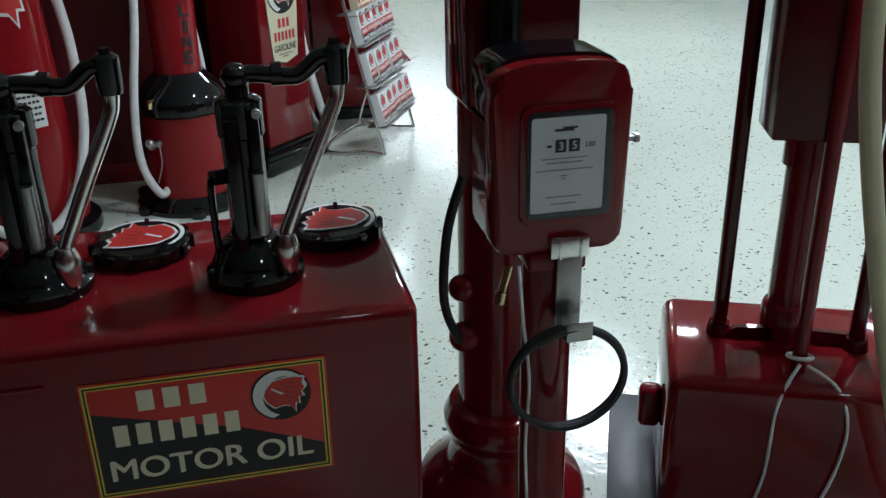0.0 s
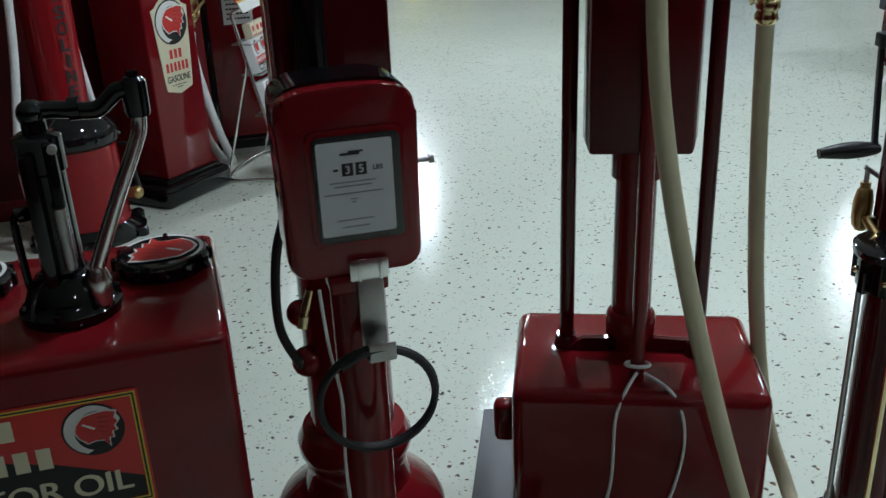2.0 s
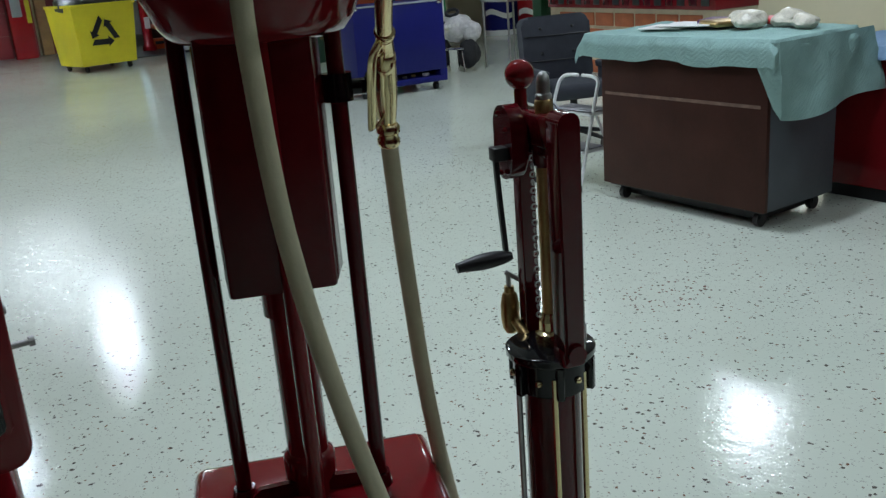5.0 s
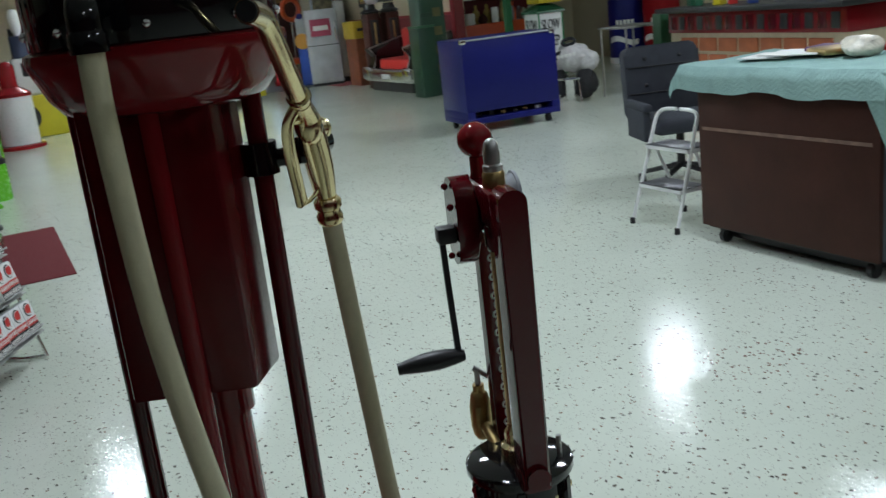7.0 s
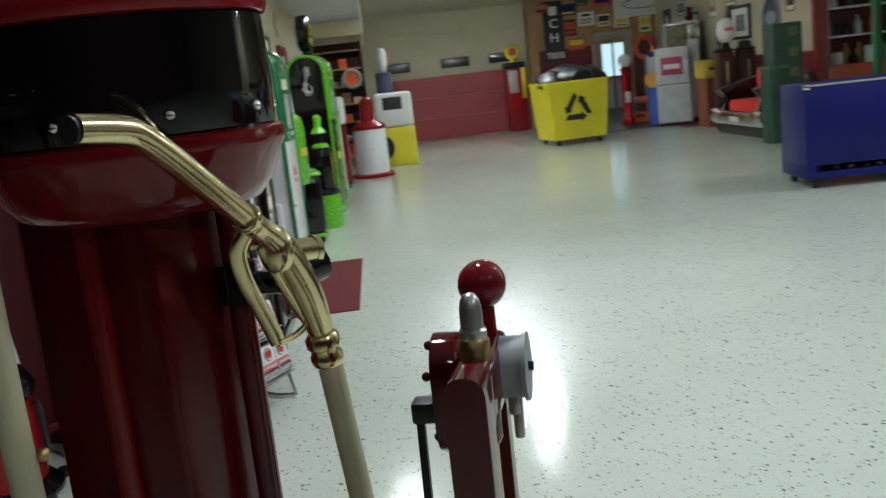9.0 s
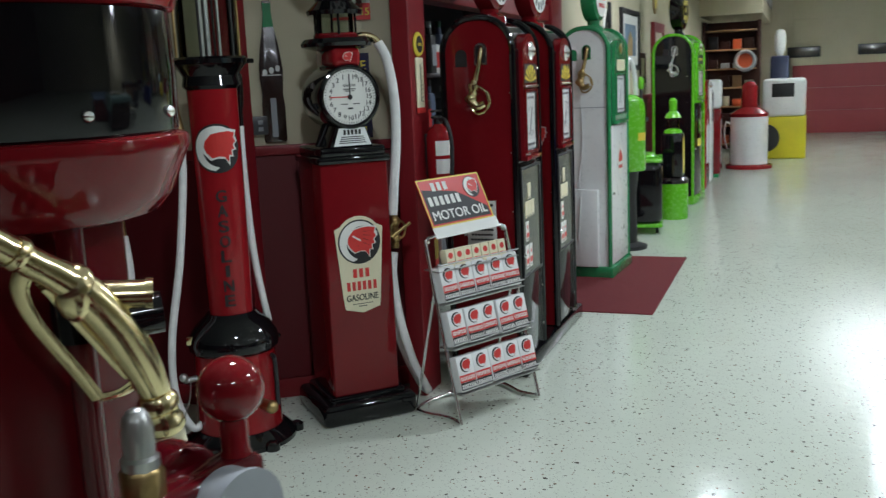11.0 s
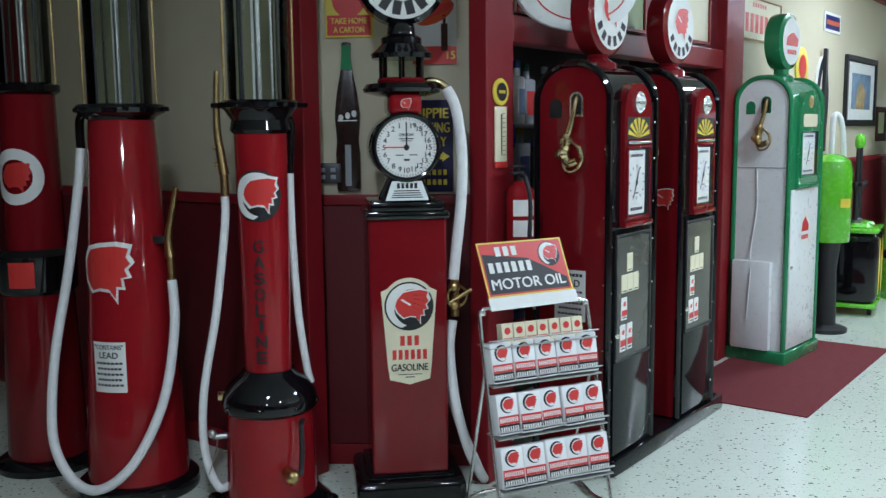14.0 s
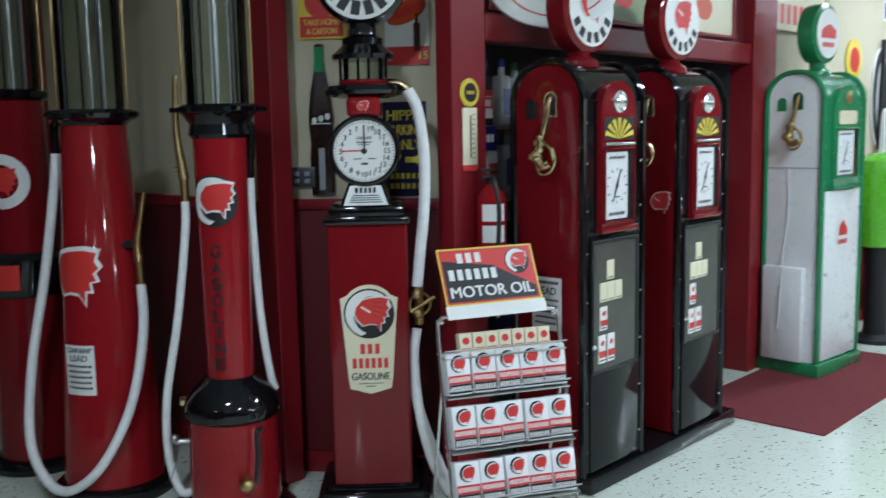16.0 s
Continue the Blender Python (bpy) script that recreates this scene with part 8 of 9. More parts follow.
part("disc", B(slab(disc_outline(0.17, 0, 0.98, 24), 0.04, m=pose(0, -0.03, 0))), mat("golden orange paint", (0.52, 0.24, 0.03), 0.4), fg)
part("upper", B(slab(rounded(0.22, 0.60, 0.09, 0, 1.22), 0.04, m=pose(0, 0.0, 0))), GREY, fg)
part("cap", B(slab(rounded(0.14, 0.12, 0.05, 0, 1.52), 0.045, m=pose(0, -0.002, 0))), BLUE, fg)
cl = thing("drinks_cooler", pose(8.36, 15.6, 0, 0, 0, -20), "tall white drinks cooler with a red panel", "cooler")
part("body", B(box(-0.35, -0.33, 0.06, 0.35, 0.33, 1.62, 0.03, 3)), mat("worn white cooler enamel", (0.50, 0.52, 0.54), 0.35, 0, 0, 0.2, 4), cl)
part("door_seam", B(box(-0.34, -0.336, 0.86, 0.34, -0.329, 0.875)), SATIN_BLACK, cl)
part("red_panel", B(box(-0.24, -0.345, 1.06, 0.20, -0.328, 1.42, 0.004)), mat("faded crimson print", (0.40, 0.05, 0.10), 0.4), cl)
part("panel_band", B(plate(-0.18, 1.18, 0.14, 1.28, -0.347)), PAPER, cl, "", False)
part("door_handle", B(box(0.27, -0.375, 0.95, 0.30, -0.33, 1.35, 0.006)), CHROME, cl)
part("foot", B(box(-0.33, -0.3, 0, 0.33, 0.3, 0.07)), SATIN_BLACK, cl)
vc = thing("vending_case", pose(8.95, 16.7, 0, 0, 0, -20), "grey vending case with a glass front", "vending machine")
part("case", B(box(-0.38, -0.35, 0, 0.38, 0.35, 2.15, 0.03)), GREY, vc)
part("window", B(box(-0.32, -0.362, 1.42, 0.32, -0.348, 2.08, 0.004)), mat("faded landscape print", (0.16, 0.13, 0.06), 0.4, 0, 0, 0.9, 9), vc)
each("window_trim", [box(-0.35, -0.366, 2.08, 0.35, -0.348, 2.12, 0.004), box(-0.35, -0.366, 1.38, 0.35, -0.348, 1.42, 0.004)], CHROME, vc)
yc = thing("yellow_cabinet", pose(8.62, 14.2, 0), "rusty brown cabinet with a mustard yellow top", "cabinet")
part("body", B(box(-0.17, -0.3, 0, 0.17, 0.3, 0.95, 0.02)), mat("rusty brown paint", (0.17, 0.045, 0.018), 0.5, 0, 0, 0.4, 6), yc)
part("top", B(box(-0.19, -0.32, 0.95, 0.19, 0.32, 1.30, 0.02)), mat("mustard paint", (0.42, 0.29, 0.02), 0.45, 0, 0, 0.2, 5), yc)
part("drawer_slot", B(box(-0.12, -0.328, 1.10, 0.12, -0.316, 1.16, 0.004)), SATIN_BLACK, yc)

# sofa made from the tail of a car
sf = thing("car_sofa", pose(8.1, 11.75, 0), "red sofa built into a silver car bumper with black fins", "sofa")
part("bumper", B(box(0, -1.05, 0.17, 0.22, 1.05, 0.42, 0.07, 4), box(-0.03, -1.08, 0.20, 0.10, -0.75, 0.45, 0.06, 3), box(-0.03, 0.75, 0.20, 0.10, 1.08, 0.45, 0.06, 3)), CHROME, sf, "silver car bumper")
part("plate", B(box(-0.012, -0.18, 0.24, 0.0, 0.18, 0.33, 0.003)), WHITE, sf)
part("seat", B(box(0.2, -0.72, 0.30, 0.80, 0.72, 0.58, 0.06, 4)), RED_INK, sf)
part("backrest", B(box(0.72, -0.74, 0.50, 0.95, 0.74, 1.10, 0.08, 4)), RED_INK, sf)
for sy in (-1, 1):
    part("fin", B(slab([(0.1, 0.40), (0.95, 0.40), (0.95, 1.0), (0.75, 0.95), (0.05, 0.78), (0.18, 0.62)], 0.26, m=pose(0, sy * 0.88 - 0.13, 0), bevel=0.03)), BLACK, sf, "black tail fin armrest")
    part("fin_edge", B(tube([(0.05, sy * 0.76, 0.79), (0.4, sy * 0.76, 0.87), (0.8, sy * 0.76, 0.965)], 0.014, 8), tube([(0.05, sy * 0.76, 0.78), (0.17, sy * 0.76, 0.62), (0.1, sy * 0.76, 0.42)], 0.011, 8)), STEEL, sf)
part("underside", B(box(0.1, -0.9, 0.0, 0.9, 0.9, 0.30)), SATIN_BLACK, sf)
for sx_, has_globe in ((8.42, True), (8.82, False)):
    gl_ = thing("display_stand", pose(sx_, 12.9, 0), "dark brown narrow stand with a white globe on top" if has_globe else "dark brown narrow wooden stand", "stand")
    part("cabinet", B(box(-0.14, -0.16, 0, 0.14, 0.16, 1.42, 0.03)), BROWN, gl_)
    part("crown", B(lathe([(0.17, 1.42), (0.19, 1.45), (0.12, 1.50), (0.10, 1.59)], 20)), SATIN_BLACK, gl_)
    part("front_panel", B(box(-0.09, -0.17, 0.5, 0.09, -0.158, 1.3, 0.004)), SATIN_BLACK, gl_)
    part("panel_strip", B(box(-0.02, -0.176, 0.55, 0.02, -0.169, 1.25, 0.003)), DULL_BRASS, gl_)
    if has_globe:
        part("globe", B(ball((0.06, 0, 1.80), 0.20, 20, 0.85, 1.15)), WHITE, gl_)
        part("globe_print", B(bars(4, 0.16, 0.05, 0.06, -0.175, 1.82)), RED_INK, gl_, "", False)
pic, y = wall_board("framed_print", pose(9.398, 14.42, 1.95, 0, 0, -90), 0.95, 0.66, SATIN_BLACK, "framed print with a pale mount", "picture", SATIN_BLACK, 0.05, 0.04)
part("mount", B(plate(-0.41, -0.27, 0.41, 0.27, y)), PAPER, pic, "", False)
part("print", B(plate(-0.22, -0.17, 0.24, 0.15, y - 0.002)), mat("grey etching", (0.20, 0.21, 0.22), 0.5, 0, 0, 0.6, 8), pic, "", False)
rs = thing("oval_car_sign", pose(9.395, 13.0, 1.95, 0, 0, -90), "round slate-grey sign with a pale oval", "sign")
part("disc", B(lathe([(0.40, 0), (0.40, 0.012), (0.37, 0.02)], 32, m=pose(0, 0, 0, 90, 0, 0))), mat("slate blue enamel", (0.07, 0.085, 0.13), 0.35), rs)
part("rim", B(ring((0, -0.022, 0), (0, 1, 0), 0.37, 0.018, 32, 6)), GREY, rs)
part("oval", B(print_face([(0.25 * math.cos(0.3 * i), 0.12 * math.sin(0.3 * i)) for i in range(21)], -0.024)), GREY, rs, "", False)
gk = thing("green_locker", pose(8.22, 10.05, 0), "tall dark green locker with yellow door panels", "locker")
part("body", B(box(-0.2, -0.2, 0, 0.25, 0.2, 1.78, 0.015)), mat("dark green paint", (0.008, 0.045, 0.022), 0.4), gk)
part("drawer_box", B(box(-0.30, -0.26, 0, 0.0, 0.1, 1.12, 0.012)), mat("bottle green paint", (0.010, 0.055, 0.028), 0.4), gk)
part("drawer_rim", B(box(-0.31, -0.27, 1.12, 0.01, 0.11, 1.16, 0.006)), mat("worn green edge", (0.03, 0.12, 0.06), 0.4), gk)
for i in range(4):
    part("door_panel", B(box(-0.17, -0.212, 0.12 + 0.41 * i, 0.22, -0.198, 0.46 + 0.41 * i, 0.004)), mat("olive panel", (0.012, 0.055, 0.028), 0.5), gk)
each("letter_bar", [plate(0.03, 1.58 - 0.30 * i, 0.17, 1.72 - 0.30 * i, -0.2135) for i in range(5)], mat("dull gold letters", (0.10, 0.095, 0.03), 0.5), gk, "", False)
structure("post_red_east", B(box(9.24, 10.97, 0, 9.44, 11.13, CEIL, 0.01)), TRIM_RED, "square red post", "post")
structure("post_green_east", B(box(8.87, 8.53, 0, 8.97, 8.64, CEIL, 0.008)), mat("dark green post paint", (0.010, 0.10, 0.032), 0.4), "dark green post", "post")
structure("wall_east_rear", B(box(13.3, 2, 0, 13.5, 13.32, CEIL), box(9.5, 13.2, 0, 13.4, 13.32, CEIL)), CREAM, "cream rear wall", "wall")
# bar shelf with bottles
bs = thing("orange_bar_shelf", pose(10.7, 12.5, 0), "orange counter with shelves of bottles behind", "shelf")
part("counter", B(box(-1.1, -0.35, 0, 1.2, 0.25, 0.98, 0.01)), ORANGE, bs)
part("back_board", B(box(-1.1, 0.22, 0.98, 1.2, 0.30, 2.3, 0.004)), WALL_RED, bs)
for z in (1.45, 1.95):
    part("shelf_board", B(box(-1.1, -0.1, z, 1.2, 0.22, z + 0.04, 0.003)), WHITE, bs)
random.seed(9)
for z in (0.98, 1.49, 1.99):
    for k in range(11):
        t = thing("bottle", pose(9.72 + 0.2 * k + random.uniform(-0.04, 0.04), 12.40 + random.uniform(-0.05, 0.08), z), "bottle on the bar shelf", "bottle", "bottles on the bar")
        h, r = random.uniform(0.22, 0.40), random.uniform(0.045, 0.075)
        part("glass_body", B(lathe([(r, 0), (r, h * 0.6), (r * 0.4, h * 0.78), (r * 0.4, h)], 14)), random.choice(STOCK + [BROWN, ORANGE, WHITE, INK]), t)
# slow sign cabinet with traffic lamps
sl = thing("slow_sign_box", pose(9.20, 8.03, 0, 0, 0, -3) @ Matrix.Diagonal((0.86, 0.86, 1, 1)), "white and green street warning box with black letters", "sign")
part("box", B(box(-0.24, -0.25, 0.25, 0.24, 0.25, 1.17, 0.01)), WHITE, sl)
part("cap", B(lathe([(0.41, 1.17), (0.40, 1.20), (0.2, 1.29), (0.05, 1.31)], 4, m=Matrix.Rotation(radians(45), 4, "Z"))), mat("deep green cap", (0.012, 0.09, 0.04), 0.25), sl)
each("edge", [box(a, -0.262, 0.25, b, -0.248, 1.17) for a, b in ((-0.245, -0.22), (0.22, 0.245))], GREEN, sl)
part("lettering", B(lettering("SLOW", 0.15, 0.36)(0, -0.254, 1.0), lettering("KEEP", 0.15, 0.30)(0, -0.254, 0.76)), INK, sl, "", False)
part("side_lettering", B(lettering("SLOW", 0.17, 0.38)(0, -0.244, 1.0, m=pose(0, 0, 0, 0, 0, -90))), INK, sl, "", False)
part("foot", B(box(-0.23, -0.24, 0, 0.23, 0.24, 0.26)), GREY, sl)
tl = thing("traffic_signal", pose(9.20, 7.98, 1.312, 0, 0, -3), "yellow traffic signal with dark lenses", "signal")
part("housing", B(box(-0.19, -0.19, 0.0, 0.19, 0.19, 0.86, 0.02), box(-0.20, -0.20, 0.86, 0.20, 0.20, 0.90, 0.015), box(-0.20, -0.20, 0.40, 0.20, 0.20, 0.425, 0.006)), mat("ochre signal paint", (0.50, 0.38, 0.015), 0.45, 0, 0, 0.15, 5), tl)
for turn in (0, -90):
    for z in (0.21, 0.63):
        face = pose(0, 0, 0, 0, 0, turn)
        lens = part("lens", B(lathe([(0.115, 0.0), (0.11, 0.02), (0.06, 0.04), (0.01, 0.046)], 24, m=face @ pose(0, -0.188, z, 90, 0, 0))), BLACK, tl, "dark glass signal lens")
        part("visor", B(*[box(-0.018, -0.30, -0.006, 0.018, -0.185, 0.006, 0.002, 1, m=face @ pose(0.128 * math.cos(radians(a)), 0, z + 0.128 * math.sin(radians(a)), 0, 90 - a, 0)) for a in range(20, 161, 14)]), SATIN_BLACK, lens, "black sheet visor")
# shirt on a small chair
js = thing("shirt_on_stool", pose(8.60, 6.50, 0, 0, 0, -50), "black and white checked jersey hung over a small chair", "jersey")
part("chair_frame", B(*[rod((x, yy, 0.0), (x * 0.8, yy * 0.8, 0.31), 0.014, None, 8) for x in (-0.16, 0.16) for yy in (-0.16, 0.16)], box(-0.16, -0.16, 0.30, 0.16, 0.16, 0.33, 0.01)), CHROME, js)
JERSEY = mat("black jersey cloth", (0.018, 0.018, 0.020), 0.9, 0, 0, 0.3, 30, 0.4, 40)
WASHED = mat("white jersey cloth", (0.56, 0.55, 0.54), 0.9, 0, 0, 0.3, 18, 0.5, 30)
part("jersey", B(lump((0.0, 0.04, 0.60), 0.25, 2.2, 0.80)), WASHED, js, "white jersey body")
part("chest_band", B(slab(rounded(0.36, 0.13, 0.05, 0, 0.63), 0.10, m=pose(0, -0.20, 0) @ pose(0, 0, 0, -6, 0, 0), bevel=0.03)), JERSEY, js, "black chest band")
part("collar", B(ring((0, -0.06, 0.80), (0, -0.5, 1), 0.085, 0.022, 20, 8)), JERSEY, js, "black collar")
each("band_script", [print_face([(x + 0.024 * math.cos(0.63 * i), 0.632 + 0.12 * x + 0.026 * math.sin(0.63 * i)) for i in range(10)], -0.215) for x in (-0.11, -0.055, 0.0, 0.055, 0.11)], PAPER, js, "", False)
each("sleeve", [lump((x, 0.0, 0.53), 0.13, 4.1 + x, 1.1) for x in (-0.24, 0.24)], WASHED, js, "white sleeve")
each("dark_leg", [lump((x, -0.03, 0.24), 0.15, 5.1 + x, 1.35) for x in (-0.20, 0.20)], JERSEY, js, "black trouser leg hanging down")
part("bucket", B(lathe([(0.075, 0.0), (0.09, 0.30), (0.095, 0.31)], 20, m=pose(0, -0.10, 0))), CHROME, js, "shiny chair pedestal")
tb = thing("side_table", pose(9.3, 6.1, 0), "small metal table with thin legs", "table")
part("top", B(box(-0.3, -0.3, 0.90, 0.3, 0.3, 0.93, 0.005)), STEEL, tb)
for x in (-0.27, 0.27):
    for yy in (-0.27, 0.27):
        part("leg", B(rod((x, yy, 0), (x, yy, 0.9), 0.015, None, 8)), STEEL, tb)
# round drink coolers
for x, yy, a, b, lb in ((12.62, 10.45, BLUE, PAPER, "round blue drinks cooler with white bars"), (12.88, 9.75, BRIGHT_RED, PAPER, "round red and white drinks cooler")):
    t = thing("barrel_cooler", pose(x, yy, 0, 0, 0, -52), lb, "cooler")
    part("barrel", B(lathe([(0.33, 0), (0.34, 0.04), (0.34, 1.15), (0.30, 1.2)], 36)), a, t)
    part("foot_ring", B(lathe([(0.345, 0.0), (0.345, 0.10)], 36)), WHITE, t)
    bm = bmesh.new()
    bars(5, 0.36, 0.14, 0.05, -0.003, 0.72)(bm)
    part("word_bars", wrapped(bm, 0.34), b, t, "", False)
    bm = bmesh.new()
    for i in range(8):
        print_face([(-0.3 + 0.075 * i, 0.36 + 0.05 * math.sin(i * 0.7)), (-0.3 + 0.075 * (i + 1), 0.36 + 0.05 * math.sin((i + 1) * 0.7)), (-0.3 + 0.075 * (i + 1), 0.46 + 0.05 * math.sin((i + 1) * 0.7)), (-0.3 + 0.075 * i, 0.46 + 0.05 * math.sin(i * 0.7))], -0.003)(bm)
    part("swoosh", wrapped(bm, 0.34), b, t, "", False)
DEEP_GREEN = mat("deep green enamel", (0.008, 0.055, 0.020), 0.35)
gb = thing("green_bin", pose(9.46, 5.62, 0), "dark green waste bin", "bin")
part("body", B(box(-0.10, -0.09, 0, 0.10, 0.09, 1.05, 0.02)), DEEP_GREEN, gb)
# brick bar
BAR = pose(9.35, 5.35, 0) @ pose(0, 0, 0, 0, 0, -8) @ pose(0, -3.1, 0)
bb = thing("brick_bar", BAR, "brick bar counter with a dark top and red bottle frieze", "bar")
part("core", B(box(0.02, 0, 0, 0.6, 3.1, 0.80)), MORTAR, bb)
part("frieze", B(box(-0.01, -0.01, 0.80, 0.6, 3.11, 1.05, 0.006)), RED, bb)
for i in range(16):
    part("frieze_bar", B(box(-0.018, 0.08 + 0.19 * i, 0.84, -0.008, 0.20 + 0.19 * i, 1.0, 0.004)), DARK_RED if i % 2 else INK, bb)
part("top", B(box(-0.15, -0.1, 1.05, 0.7, 3.2, 1.11, 0.015)), SATIN_BLACK, bb)
shared = B(box(0, 0, 0, 0.12, 0.345, 0.155, 0.010, 2))
one = part("brick", shared, BRICK, bb)
one.matrix_basis = pose(0, 0.01, 0.01)
for r in range(4):
    for k in range(9):
        if r == 0 and k == 0:
            continue
        y0 = 0.01 + 0.385 * k - (0.19 if r % 2 else 0)
        if y0 < -0.01 or y0 > 2.75:
            continue
        o = new("brick", one.data)
        o.parent = bb
        o.matrix_basis = pose(0, y0, 0.01 + 0.193 * r)
random.seed(21)
for k in range(14):
    t = thing("bar_goods", BAR @ pose(0.15 + random.uniform(-0.05, 0.3), 0.1 + 0.21 * k, 1.112, 0, 0, random.uniform(0, 90)), "small packet or jar on the bar", "packet", "goods on the bar")
    part("packet", B(box(-0.07, -0.05, 0, 0.07, 0.05, random.uniform(0.08, 0.26), 0.012)), random.choice(STOCK + [ORANGE, IVORY, YELLOW, WHITE]), t)

# ---- crowded corner by the entrance ----
cp = thing("slim_white_pump", pose(8.86, 15.75, 0), "tall slim black and white column pump", "fuel pump")
part("column", B(box(-0.10, -0.10, 0.1, 0.10, 0.10, 1.75, 0.03, 2)), WHITE, cp)
part("side_strip", B(box(-0.112, -0.06, 0.3, -0.098, 0.06, 1.6, 0.004)), SATIN_BLACK, cp)
part("head", B(box(-0.13, -0.13, 1.75, 0.13, 0.13, 2.05, 0.04, 2)), CHROME, cp)
part("foot", B(box(-0.16, -0.16, 0, 0.16, 0.16, 0.11, 0.02)), SATIN_BLACK, cp)
op_ = thing("ornament_pole", pose(9.12, 16.6, 0), "red pole hung with small white and silver ornaments", "pole")
part("pole", B(rod((0, 0, 0), (0, 0, 2.45), 0.06), lathe([(0.2, 0), (0.2, 0.04), (0.07, 0.08)], 20)), RED, op_)
random.seed(31)
for k in range(12):
    a = random.uniform(2.4, 5.4)
    part("ornament", B(ball((0.08 * math.cos(a), 0.08 * math.sin(a), 0.9 + 0.12 * k), random.uniform(0.03, 0.06), 10)), random.choice([CHROME, WHITE, RED_INK, BLACK]), op_)
hp = thing("orange_hoop_chair", pose(8.46, 17.9, 0), "orange round-backed chair with chrome legs", "chair")
part("back_hoop", B(ring((0, 0, 1.70), (0.3, -1, 0), 0.24, 0.06, 28, 10)), ORANGE, hp)
part("seat", B(box(-0.3, -0.3, 0.42, 0.3, 0.25, 0.56, 0.06, 3)), ORANGE, hp)
part("pedestal", B(rod((0, 0, 0), (0, 0, 0.44), 0.06), lathe([(0.26, 0), (0.25, 0.03), (0.08, 0.06)], 24), rod((0, 0.12, 0.5), (0, 0.03, 1.50), 0.03)), CHROME, hp)
rb = thing("orange_crate", pose(8.06, 17.45, 0), "low orange wooden crate on the mat", "crate")
part("crate_body", B(box(-0.22, -0.16, 0.013, 0.22, 0.16, 0.24, 0.01)), ORANGE, rb)
part("crate_slot", B(box(-0.12, -0.168, 0.12, 0.12, -0.158, 0.19, 0.003)), SATIN_BLACK, rb)

# small signs that crowd the walls by the entrance
random.seed(17)
SIGN_INK = [RED_INK, YELLOW_INK, BLUE, INK, ORANGE, GREEN, WOOD]
spots = [(6.42, 2.95, 0.5, 0.22), (7.15, 2.85, 0.42, 0.28), (7.18, 2.40, 0.30, 0.40), (8.05, 2.50, 0.34, 0.30), (8.05, 2.95, 0.5, 0.2), (7.5, 3.02, 0.34, 0.2), (7.30, 1.98, 0.42, 0.28), (8.5, 2.40, 0.4, 0.24), (9.1, 2.3, 0.3, 0.4)]
for x, z, w, h in spots:
    sg, y = wall_board("tin_sign", pose(x, 19.929, z), w, h, random.choice([PAPER, IVORY, SATIN_BLACK, RED_INK]), "small old tin advertising sign on the panelling", "sign")
    part("sign_panel", B(plate(-w * 0.42, -h * 0.1, w * 0.42, h * 0.36, y)), random.choice(SIGN_INK), sg, "", False)
    part("sign_foot", B(plate(-w * 0.36, -h * 0.38, w * 0.36, -h * 0.2, y)), random.choice(SIGN_INK), sg, "", False)
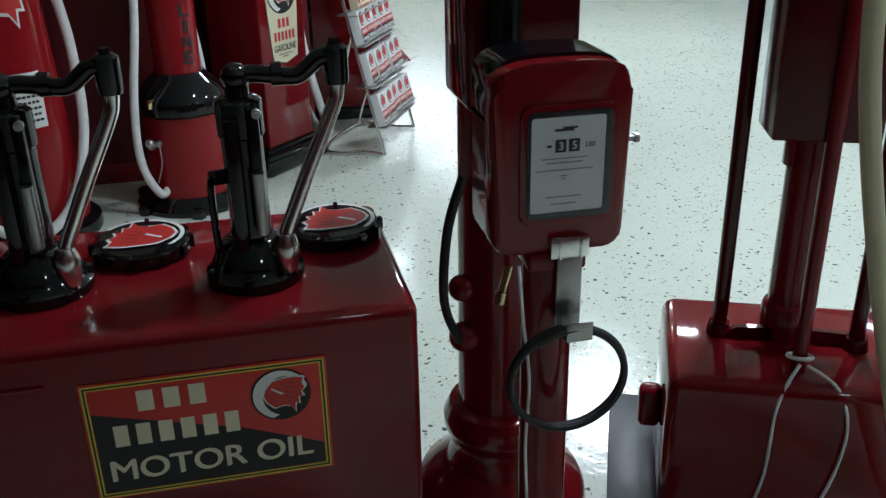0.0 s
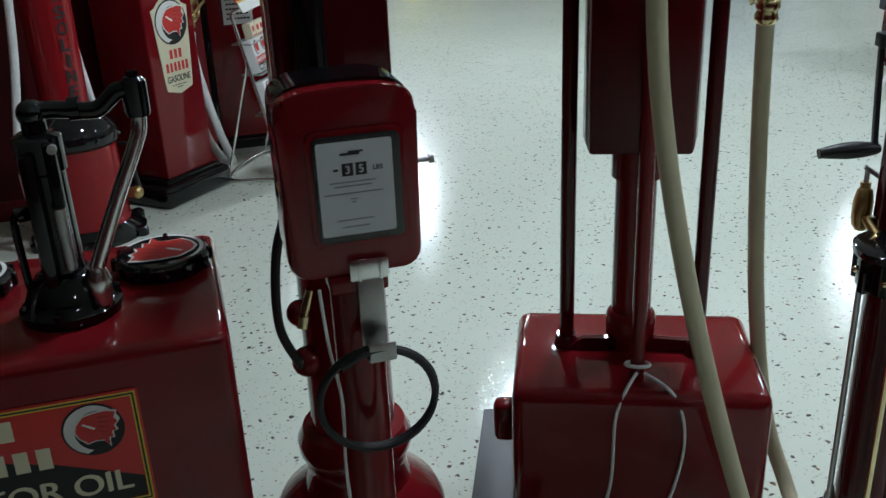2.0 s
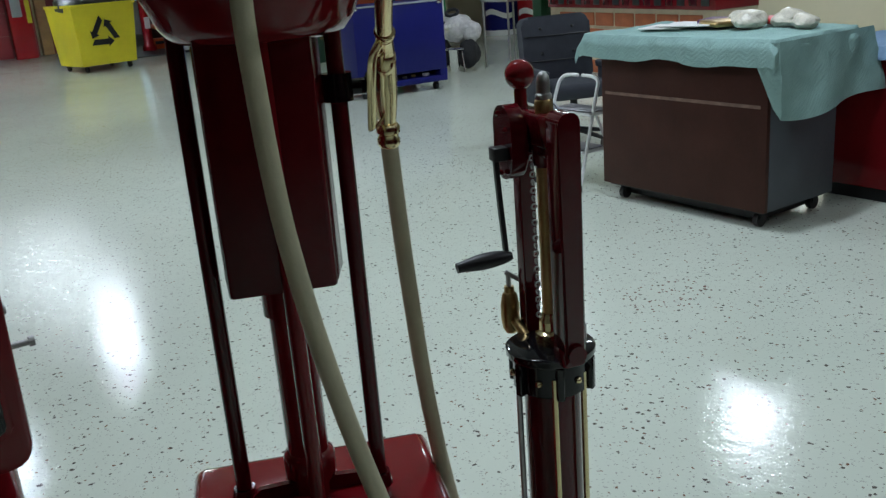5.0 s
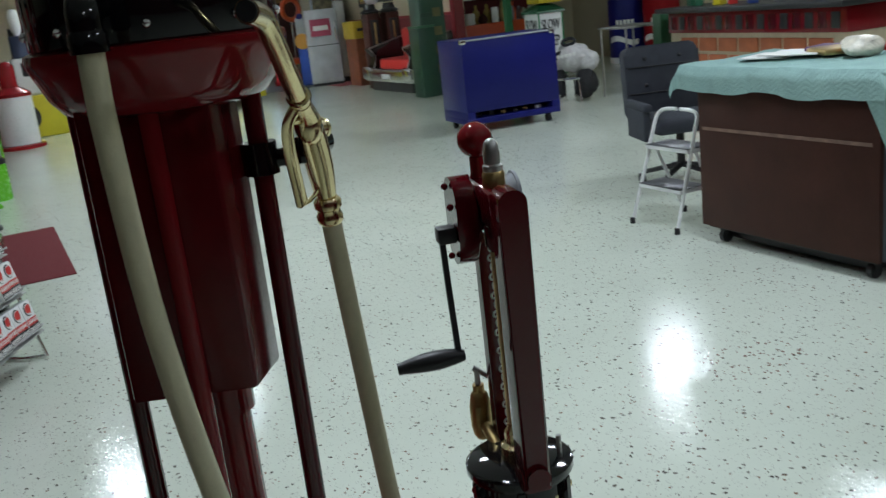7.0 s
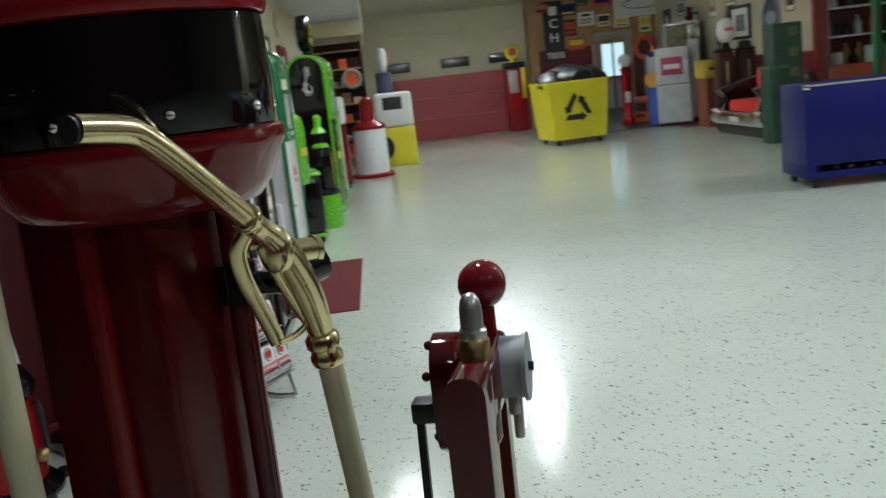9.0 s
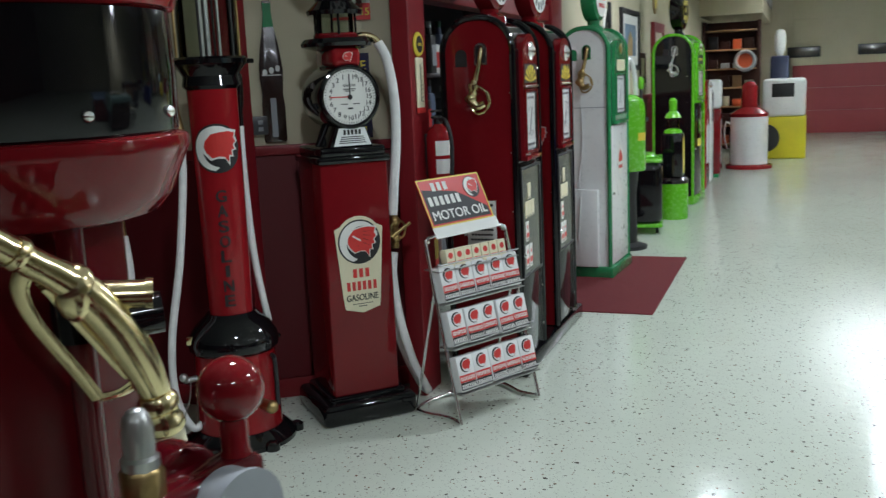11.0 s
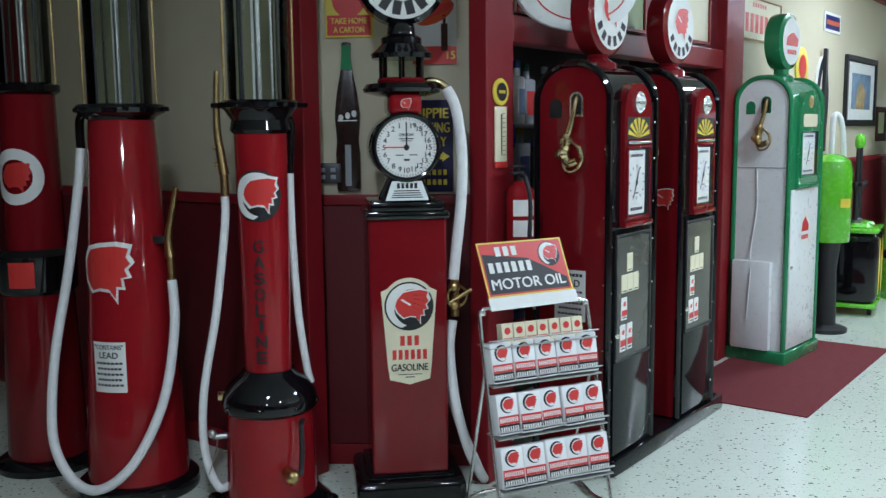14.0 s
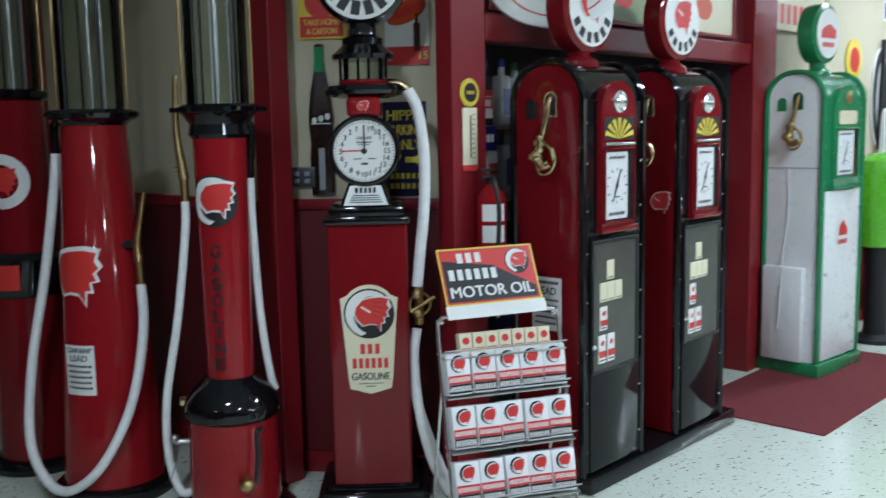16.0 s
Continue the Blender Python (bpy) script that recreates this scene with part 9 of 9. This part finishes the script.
for yy, z, w, h in ((19.0, 2.3, 0.6, 0.5), (17.9, 2.5, 0.5, 0.35), (17.0, 2.2, 0.5, 0.5), (15.9, 2.45, 0.45, 0.6), (14.9, 2.2, 0.6, 0.4), (14.0, 2.60, 0.5, 0.35), (12.2, 2.25, 0.35, 0.5), (15.6, 1.75, 0.4, 0.4), (18.4, 1.7, 0.5, 0.5)):
    sg, y = wall_board("wall_sign", pose(9.398, yy, z, 0, 0, -90), w, h, random.choice([PAPER, IVORY, SATIN_BLACK]), "old framed advert on the cream wall", "sign", random.choice([SATIN_BLACK, WOOD]), 0.02)
    part("sign_panel", B(plate(-w * 0.36, -h * 0.3, w * 0.36, h * 0.3, y)), random.choice(SIGN_INK), sg, "", False)
    part("sign_mark", B(print_face(disc_outline(min(w, h) * 0.2, 0, 0, 14), y - 0.002)), random.choice([PAPER, YELLOW_INK, IVORY]), sg, "", False)

# goods on the orange counter
for k in range(9):
    t = thing("counter_goods", pose(9.75 + 0.24 * k + random.uniform(-0.05, 0.05), 12.22 + random.uniform(-0.05, 0.05), 0.982, 0, 0, random.uniform(0, 80)), "mixed jar or ornament on the orange counter", "ornament", "goods on the orange counter")
    h = random.uniform(0.18, 0.42)
    part("goods_body", B(lathe([(0.07, 0), (0.10, h * 0.3), (0.08, h * 0.7), (0.03, h)], 14) if k % 2 else box(-0.09, -0.07, 0, 0.09, 0.07, h, 0.02)), random.choice([WHITE, SATIN_BLACK, STEEL, DULL_BRASS, YELLOW_INK, GREY, BROWN]), t)

# rusty chips that lie together on the floor
random.seed(8)
flakes = []
for k in range(70):
    a, r = random.uniform(0, 6.28), 0.19 * math.sqrt(random.random())
    fx, fy, q = 3.93 + 1.3 * r * math.cos(a), -1.49 + 0.9 * r * math.sin(a), random.uniform(0.004, 0.010)
    flakes.append(lathe([(q, 0.0004), (q * 0.8, 0.0018)], random.choice([4, 5, 6]), m=pose(fx, fy, 0, 0, 0, random.uniform(0, 90)) @ Matrix.Diagonal((1, random.uniform(0.5, 1), 1, 1))))
tagged(link("rust_flakes", B(*flakes), mat("rusty chips", (0.17, 0.085, 0.055), 0.6, 0, 0, 0.4, 40), None, "", False), "cluster of rusty chips in the pale floor", "chips", "", "stuff")

# wrapped goods on the desk
for x, yy, a, mt, lb in ((5.42, -0.50, 20, mat("purple wrapper", (0.10, 0.03, 0.16), 0.3, 0, 0, 0.3, 20, 0.4, 60), "purple glossy wrapper on the blanket"), (5.36, -0.60, -15, DULL_BRASS, "flat brass-coloured part on the blanket"), (5.55, -0.85, 35, RED_INK, "red flat packet on the blanket")):
    w_ = tagged(link("packet", B(box(-0.13, -0.09, 0, 0.13, 0.09, 0.035, 0.015, 3, m=pose(x + 0.08, yy, 1.036, 2, 1, a))), mt), lb, "packet")
